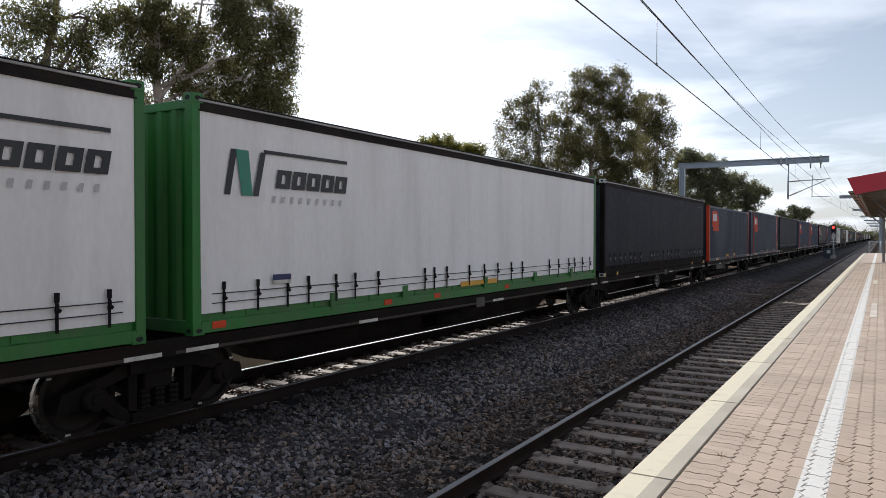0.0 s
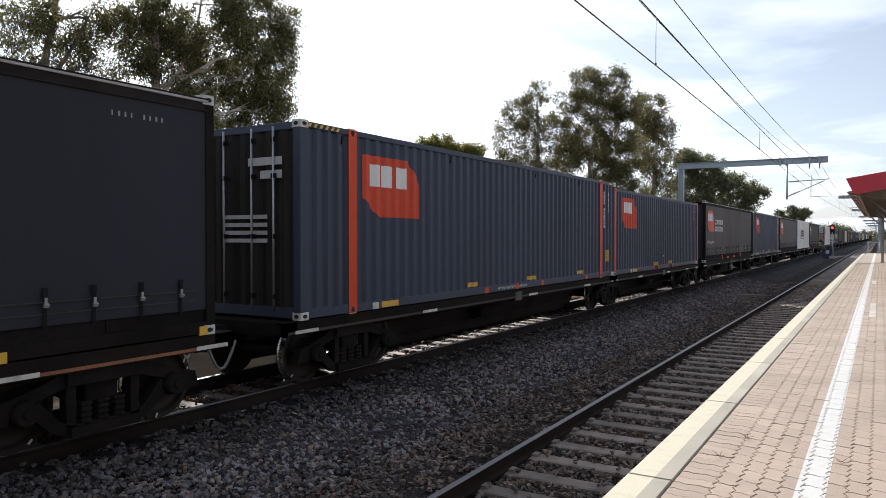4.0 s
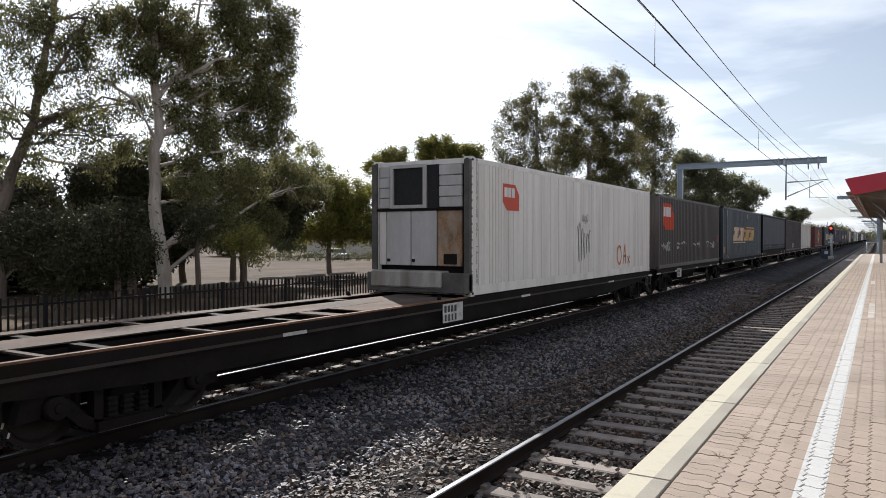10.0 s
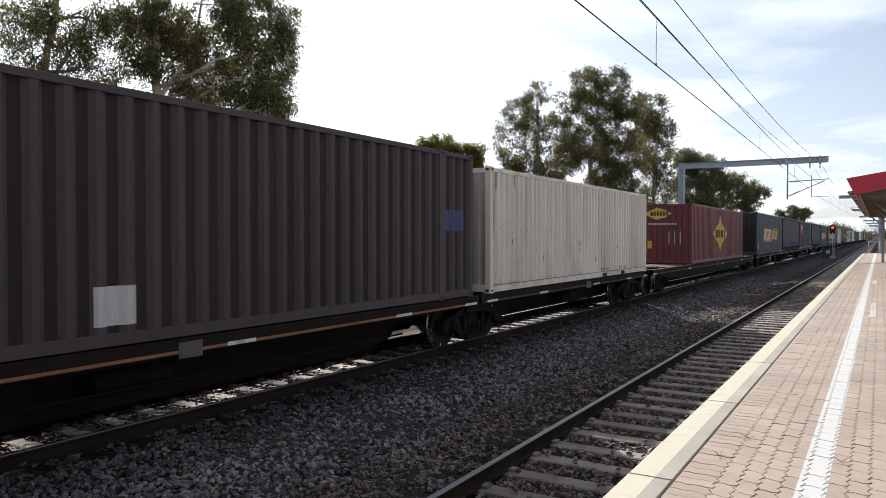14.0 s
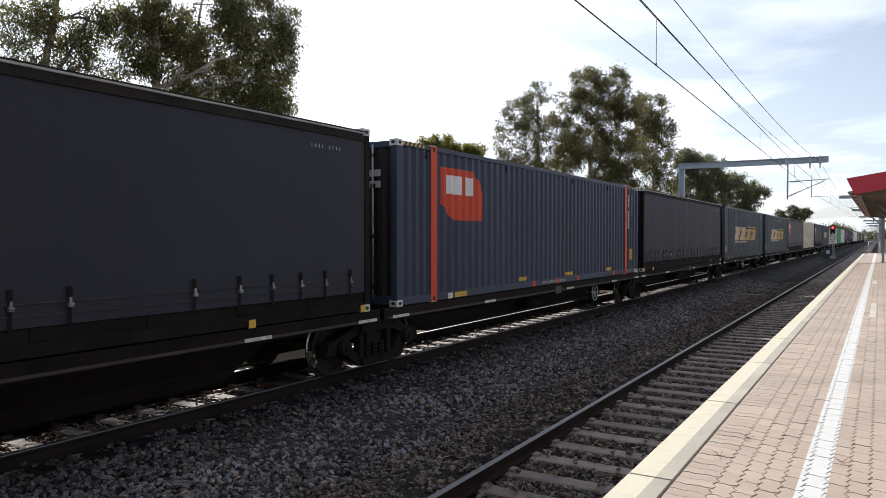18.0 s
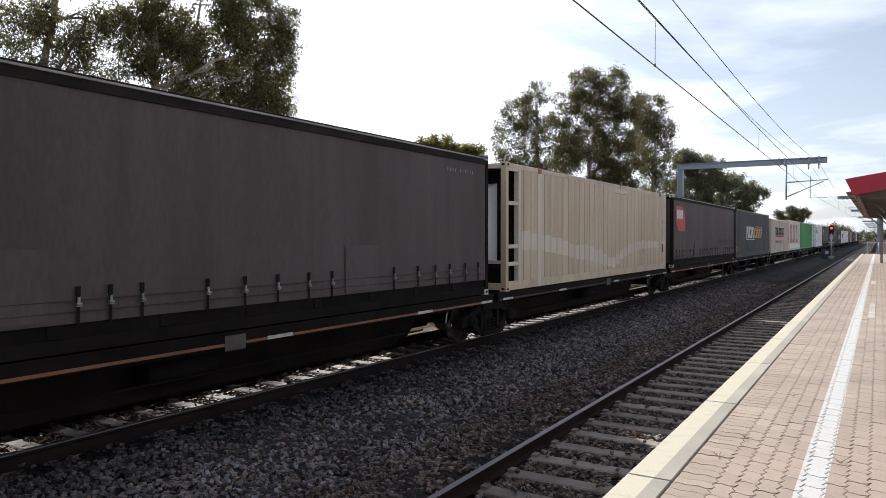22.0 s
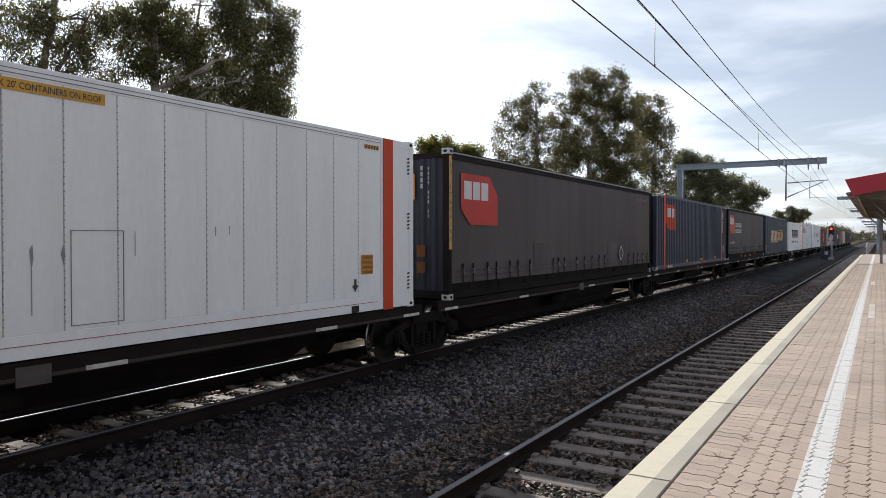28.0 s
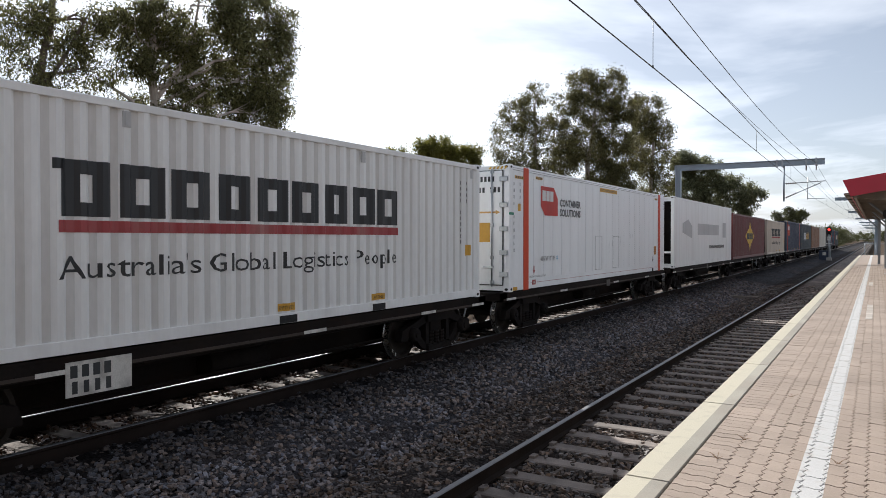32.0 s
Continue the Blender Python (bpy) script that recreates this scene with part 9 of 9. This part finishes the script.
# ---- park beyond the fence ----
def make_car(x, y, turn):
    c = thing("parked_car", x, y, GROUND, "white parked hatchback in the shade of the park", "car", turn=turn)
    body = extruded([(-2.0, 0.35), (-2.05, 0.75), (-1.3, 0.90), (1.6, 0.95), (2.0, 0.85), (2.05, 0.4), (1.9, 0.28), (-1.9, 0.28)], "x", -0.85, 0.85)
    part("body", body, M["car_white"], c)
    part("cabin", extruded([(-1.2, 0.9), (-0.5, 1.42), (1.0, 1.45), (1.7, 0.95)], "x", -0.74, 0.74), M["glass"], c, "dark glazed cabin")
    part("roof", extruded([(-0.5, 1.42), (-0.4, 1.48), (0.95, 1.50), (1.05, 1.44)], "x", -0.76, 0.76), M["car_white"], c)
    for s in (-1, 1):
        for yy in (-1.25, 1.3):
            part("wheel", tube((s * 0.7, yy, 0.31), (s * 0.87, yy, 0.31), 0.31, sides=16), M["tyre"], c)


make_car(-64, 78, 70)
make_car(-58, 84, 75)
house = thing("park_pavilion", -70, 88, GROUND, "pale low building beyond the park", "building")
part("wall", box(-6, 6, -3, 3, 0, 2.7), M["wall_paint"], house)
part("roof", extruded([(-6.5, 2.7), (0, 4.1), (6.5, 2.7), (6.5, 2.6), (-6.5, 2.6)], "y", -3.5, 3.5), M["tile_roof"], house)
part("door", box(5.99, 6.04, -0.5, 0.5, 0, 2.05), M["sill"], house)
part("window", box(5.99, 6.03, 1.2, 2.4, 0.9, 2.0), M["glass"], house)
for k, y in enumerate((33.0, 36.2, 39.4)):
    b = thing("log_barrier", -32, y, GROUND, "low timber log barrier on posts in the park", "barrier", "log barriers")
    part("beam", tube((0, -1.4, 0.5), (0, 1.4, 0.5), 0.08), M["log"], b)
    for q in (-1.1, 1.1):
        part("post", tube((0, q, 0), (0, q, 0.5), 0.07), M["log"], b)
for k in range(4):
    b = thing("platform_end_post", -0.9 + k * 0.9, PLATFORM_END + 0.4, 0.7, "grey railing at the platform's end", "railing", "platform end railings")
    part("post", tube((0, 0, 0), (0, 0, 1.5), 0.04), M["post_grey"], b)
    part("rail", tube((0, 0, 1.45), (0.88, 0, 1.45), 0.03), M["post_grey"], b)


# ---- pieces: sleepers, edge stones, pavers, ballast ----
def sleeper_mesh(half):
    prof = [(-half, 0.0), (half, 0.0), (half, 0.15), (half - 0.1, 0.17), (-half + 0.1, 0.17), (-half, 0.15)]
    bm = bmesh.new()
    a = [bm.verts.new((x, -0.125, z)) for x, z in prof]
    b = [bm.verts.new((x, 0.125, z)) for x, z in prof]
    c = [bm.verts.new((x, -0.10, z + 0.012)) for x, z in prof[2:]]
    d = [bm.verts.new((x, 0.10, z + 0.012)) for x, z in prof[2:]]
    for i in range(6):
        if i in (2, 3, 4):
            continue
        bm.faces.new((a[i], a[(i + 1) % 6], b[(i + 1) % 6], b[i]))
    for i in range(3):
        bm.faces.new((c[i], c[i + 1], d[i + 1], d[i]))
        bm.faces.new((a[i + 2], a[i + 3], c[i + 1], c[i]))
        bm.faces.new((b[i + 3], b[i + 2], d[i], d[i + 1]))
    bm.faces.new((a[2], c[0], d[0], b[2])); bm.faces.new((a[5], b[5], d[3], c[3]))
    bm.faces.new(a[::-1]); bm.faces.new(b)
    bmesh.ops.recalc_face_normals(bm, faces=bm.faces[:])
    return bm


def clips(half):
    bm = bmesh.new()
    for s in (-1, 1):
        for q in (-0.10, 0.10):
            put_box(bm, s * half + q - 0.035, s * half + q + 0.035, -0.06, 0.06, 0.17, 0.215)
    return bm


def lay_sleepers(track, half, rail_half, pitch, first, count):
    bm = sleeper_mesh(half)
    c = clips(rail_half)
    me = bpy.data.meshes.new("t"); c.to_mesh(me); c.free(); bm.from_mesh(me); bpy.data.meshes.remove(me)
    mesh = mesh_of("sleeper", bm, M["sleeper"])
    rng = random.Random(4)
    for k in range(count):
        ob = part("sleeper", mesh, None, track)
        ob.location = (rng.uniform(-0.02, 0.02), first + k * pitch + rng.uniform(-0.015, 0.015), -0.182)
        ob.rotation_euler = (0, 0, rng.uniform(-0.008, 0.008))
    rest = bmesh.new()
    for k in range(count, count + 500):
        y = first + k * pitch
        put_box(rest, -half, half, y - 0.11, y + 0.11, -0.182, 0.0)
    for k in range(1, 30):
        y = first - k * pitch
        put_box(rest, -half, half, y - 0.11, y + 0.11, -0.182, 0.0)
    tagged(part("sleeper_row", rest, M["sleeper"], track), kind="stuff")


lay_sleepers(near_track, 1.28, 0.835, 0.655, 2.2, 200)
lay_sleepers(goods_track, 1.25, 0.7525, 0.60, 2.35, 220)


def lay_edge():
    step = 2.35
    bm = box(EDGE_X, EDGE_X + 0.272, 0.004, step - 0.004, PLATFORM_Z - 0.11, PLATFORM_Z + 0.004, 0.008)
    mesh = mesh_of("edge_stone", bm, M["coping"])
    y = 4.42 - 7 * step
    while y < PLATFORM_END - step:
        ob = part("edge_stone", mesh, None, platform)
        ob.location = (0, y, 0)
        y += step


lay_edge()


PAVE_W, PAVE_L = 0.1125, 0.225


def paver_wave(q, amp, period=PAVE_W):
    """Offset of a kinked paver edge at a place along it."""
    q = (q / period) % 1.0
    return amp * float(np.interp(q, (0, 0.12, 0.30, 0.70, 0.88, 1.0), (0, 0.15, 1.0, -1.0, -0.15, 0)))


KINKS = [k * PAVE_W / 2 + q * PAVE_W for k in (0,) for q in (0.0, 0.12, 0.30, 0.70, 0.88)]


def paver_outline(lx, ly, left=0.013, right=0.013, ends=0.010, g=0.0028):
    """Outline of a zigzag paver: edges along y are kinked, edges along x gently waved, shrunk by half a joint."""
    pts = []
    xs = [q + j * PAVE_W for j in range(round(lx / PAVE_W)) for q in KINKS]
    ys = [q + j * PAVE_W for j in range(round(ly / PAVE_W)) for q in KINKS]
    pts += [(x + (left * 0), paver_wave(x, ends)) for x in xs]
    pts += [(lx + paver_wave(y, right), y) for y in ys]
    pts += [(lx - x, ly + paver_wave(lx - x, ends)) for x in xs]
    pts += [(paver_wave(ly - y, left), ly - y) for y in ys]
    n = len(pts)
    out = []
    for i, (x, y) in enumerate(pts):
        (ax, ay), (bx, by) = pts[i - 1], pts[(i + 1) % n]
        d = math.hypot(bx - ax, by - ay)
        out.append((x - g * (by - ay) / d, y + g * (bx - ax) / d))
    return out


def far_paver(outline):
    """The same paver with square top edges and fewer kinks, for the far part of the field."""
    outline = [p for i, p in enumerate(outline) if i % 5 in (0, 2, 3)]
    k = len(outline)
    v = [(x, y, -0.012) for x, y in outline] + [(x, y, 0.0) for x, y in outline]
    return np.array(v), [(i, (i + 1) % k, k + (i + 1) % k, k + i) for i in range(k)] + [tuple(range(k, 2 * k))]


def paver_piece(outline):
    """Vertices and faces of one paver with worn top edges; the top lies at zero."""
    k = len(outline)
    ins = []
    for i, (x, y) in enumerate(outline):
        (ax, ay), (bx, by) = outline[i - 1], outline[(i + 1) % k]
        d = math.hypot(bx - ax, by - ay)
        ins.append((x - 0.0022 * (by - ay) / d, y + 0.0022 * (bx - ax) / d))
    v = [(x, y, -0.016) for x, y in outline] + [(x, y, -0.0022) for x, y in outline] + [(x, y, 0.0) for x, y in ins]
    f = []
    for r in (0, k):
        f += [(r + i, r + (i + 1) % k, r + k + (i + 1) % k, r + k + i) for i in range(k)]
    f.append(tuple(range(2 * k, 3 * k)))
    return np.array(v), f


def lay_pavers():
    """A header course along the edge stones, then pavers lying along the platform, each line shifted by half a paver."""
    x0, y0, rows = EDGE_X + 0.279, -4.475, 222
    y1 = y0 + rows * PAVE_L
    rng = np.random.default_rng(9)
    header = paver_piece(paver_outline(PAVE_L, PAVE_W, left=0.0))
    plain = paver_piece(paver_outline(PAVE_W, PAVE_L))
    header_mesh = from_arrays("paver", *header, M["paver"])
    plain_mesh = from_arrays("paver", *plain, M["paver"])
    far = {id(header): far_paver(paver_outline(PAVE_L, PAVE_W, left=0.0)), id(plain): far_paver(paver_outline(PAVE_W, PAVE_L))}
    vs, fs, base, singles = [], [], 0, 0

    def put(piece, mesh, x, y, near):
        nonlocal base, singles
        dz = rng.normal(0, 0.0009)
        if near and singles < 300:
            ob = part("paver", mesh, None, platform)
            ob.location = (x, y, PLATFORM_Z + dz)
            ob.rotation_euler = (rng.normal(0, 0.004), rng.normal(0, 0.006), 0)
            singles += 1
            return
        v, f = piece if 2.5 < y < 9.0 else far[id(piece)]
        vs.append(v + (x, y, PLATFORM_Z + dz))
        fs.extend(tuple(base + i for i in q) for q in f)
        base += len(v)

    for row in range(rows * 2):
        y = y0 + row * PAVE_W
        put(header, header_mesh, x0, y, 3.6 < y < 6.0)
    for col in range(28):
        x = x0 + PAVE_L + col * PAVE_W
        for row in range(rows if col < 14 else 147):
            y = y0 + (row + (0.5 if col % 2 else 0.0)) * PAVE_L
            put(plain, plain_mesh, x, y, 3.6 < y < 6.2 and col < 24)
    rest = part("paver_field", from_arrays("paver_field", np.concatenate(vs), fs, M["paver"]), None, platform)
    tagged(rest, kind="stuff")
    xa, xb, yb = x0 + PAVE_L + 14 * PAVE_W, x0 + PAVE_L + 28 * PAVE_W, y0 + 147 * PAVE_L
    for lo_x, hi_x, lo_y, hi_y in ((x0, 9.0, y1 + 0.12, PLATFORM_END), (xa + 0.02, 9.0, yb + 0.13, y1 + 0.12), (xb + 0.02, 9.0, -14, yb + 0.13), (x0, xb + 0.02, -14, y0 - 0.01)):
        part("paved_top", box(lo_x, hi_x, lo_y, hi_y, PLATFORM_Z - 0.03, PLATFORM_Z - 0.002), M["paver"], platform)


lay_pavers()
for a, b, y_lo, y_hi in ((-0.16, -0.05, 15.3, 18.7), (-0.20, -0.08, 26.4, 28.4)):
    part("painted_mark", box(a, b, y_lo, y_hi, PLATFORM_Z + 0.001, PLATFORM_Z + 0.0045), M["worn_mark"], platform, "short worn white painted mark")
part("joint_bed", box(EDGE_X + 0.270, EDGE_X + 3.70, -4.46, 45.4, PLATFORM_Z - 0.034, PLATFORM_Z - 0.009), M["bedding"], platform)


def make_twig(x, y, turn, seed):
    rng = np.random.default_rng(seed)
    t = thing("dry_twig", x, y, PLATFORM_Z, "small dry forked twig lying on the pavers", "twig", "twigs on the platform", turn=turn)
    for k in range(4):
        bm = bmesh.new()
        a = Vector((0, 0, 0.006))
        for j in range(3):
            b = a + Vector((0.017 * math.cos(k * 1.4 + j * 0.3), 0.017 * math.sin(k * 1.4 + j * 0.3), rng.uniform(0.0, 0.018)))
            put_tube(bm, a, b, 0.0022 - 0.0005 * j, sides=5)
            a = b
        part("stem", bm, M["twig"], t)


for k, (x, y) in enumerate(((-0.815, 5.62), (-0.905, 5.06), (-0.20, 5.35), (-0.66, 7.4), (0.12, 6.3))):
    make_twig(x, y, 70 * k, k)


def scatter_stones():
    rng = np.random.default_rng(12)
    n = 90000
    # thicker towards the eye
    y = 3.0 + 43.0 * rng.uniform(0, 1, n) ** 1.9
    x = rng.uniform(-11.6, -1.42, n)
    z = bed(x)
    ok = np.ones(n, bool)
    for cx, half in ((RAIL_X, 0.835), (FREIGHT_X, 0.7525)):
        for s in (-1, 1):
            ok &= np.abs(x - cx - s * half) > 0.10
    for cx, half, pitch, first in ((RAIL_X, 1.28, 0.655, 2.2), (FREIGHT_X, 1.25, 0.60, 2.35)):
        q = (y - first + pitch / 2) % pitch - pitch / 2
        on = (np.abs(x - cx) < half + 0.02) & (np.abs(q) < 0.14)
        ok &= ~on | (rng.uniform(0, 1, n) < 0.05)
        z = np.where(on, z + 0.06, z)
    x, y, z = x[ok], y[ok], z[ok]
    n = len(x)
    size = rng.uniform(0.012, 0.027, n) * np.interp(y, (3, 24, 46), (1.0, 1.15, 1.5))
    cube = np.array([(-1, -1, -1), (1, -1, -1), (1, 1, -1), (-1, 1, -1), (-1, -1, 1), (1, -1, 1), (1, 1, 1), (-1, 1, 1)], float)
    v = (cube[None] * rng.uniform(0.7, 1.1, (n, 8, 1)) + rng.uniform(-0.38, 0.38, (n, 8, 3))) * np.stack([rng.uniform(0.8, 1.5, n), rng.uniform(0.7, 1.2, n), rng.uniform(0.45, 0.9, n)], -1)[:, None, :]
    v *= size[:, None, None]
    a, b = rng.uniform(0, math.tau, n), rng.normal(0, 0.5, n)
    ca, sa, cb, sb = np.cos(a)[:, None], np.sin(a)[:, None], np.cos(b)[:, None], np.sin(b)[:, None]
    x1, z1 = v[..., 0] * cb - v[..., 2] * sb, v[..., 0] * sb + v[..., 2] * cb
    vx, vy = x1 * ca - v[..., 1] * sa, x1 * sa + v[..., 1] * ca
    pos = np.stack([vx + x[:, None], vy + y[:, None], z1 + (z + size * 0.45 + rng.uniform(-0.01, 0.012, n))[:, None]], -1).reshape(-1, 3)
    f = np.array([(0, 3, 2, 1), (4, 5, 6, 7), (0, 1, 5, 4), (1, 2, 6, 5), (2, 3, 7, 6), (3, 0, 4, 7)])
    faces = (np.arange(n)[:, None, None] * 8 + f[None]).reshape(-1, 4)
    ob = new("ballast_stones", from_arrays("ballast_stones", pos, faces, M["stone"]))
    tagged(ob, "loose grey and brown ballast stones beside the rails", "ballast", kind="stuff")


scatter_stones()
motions()
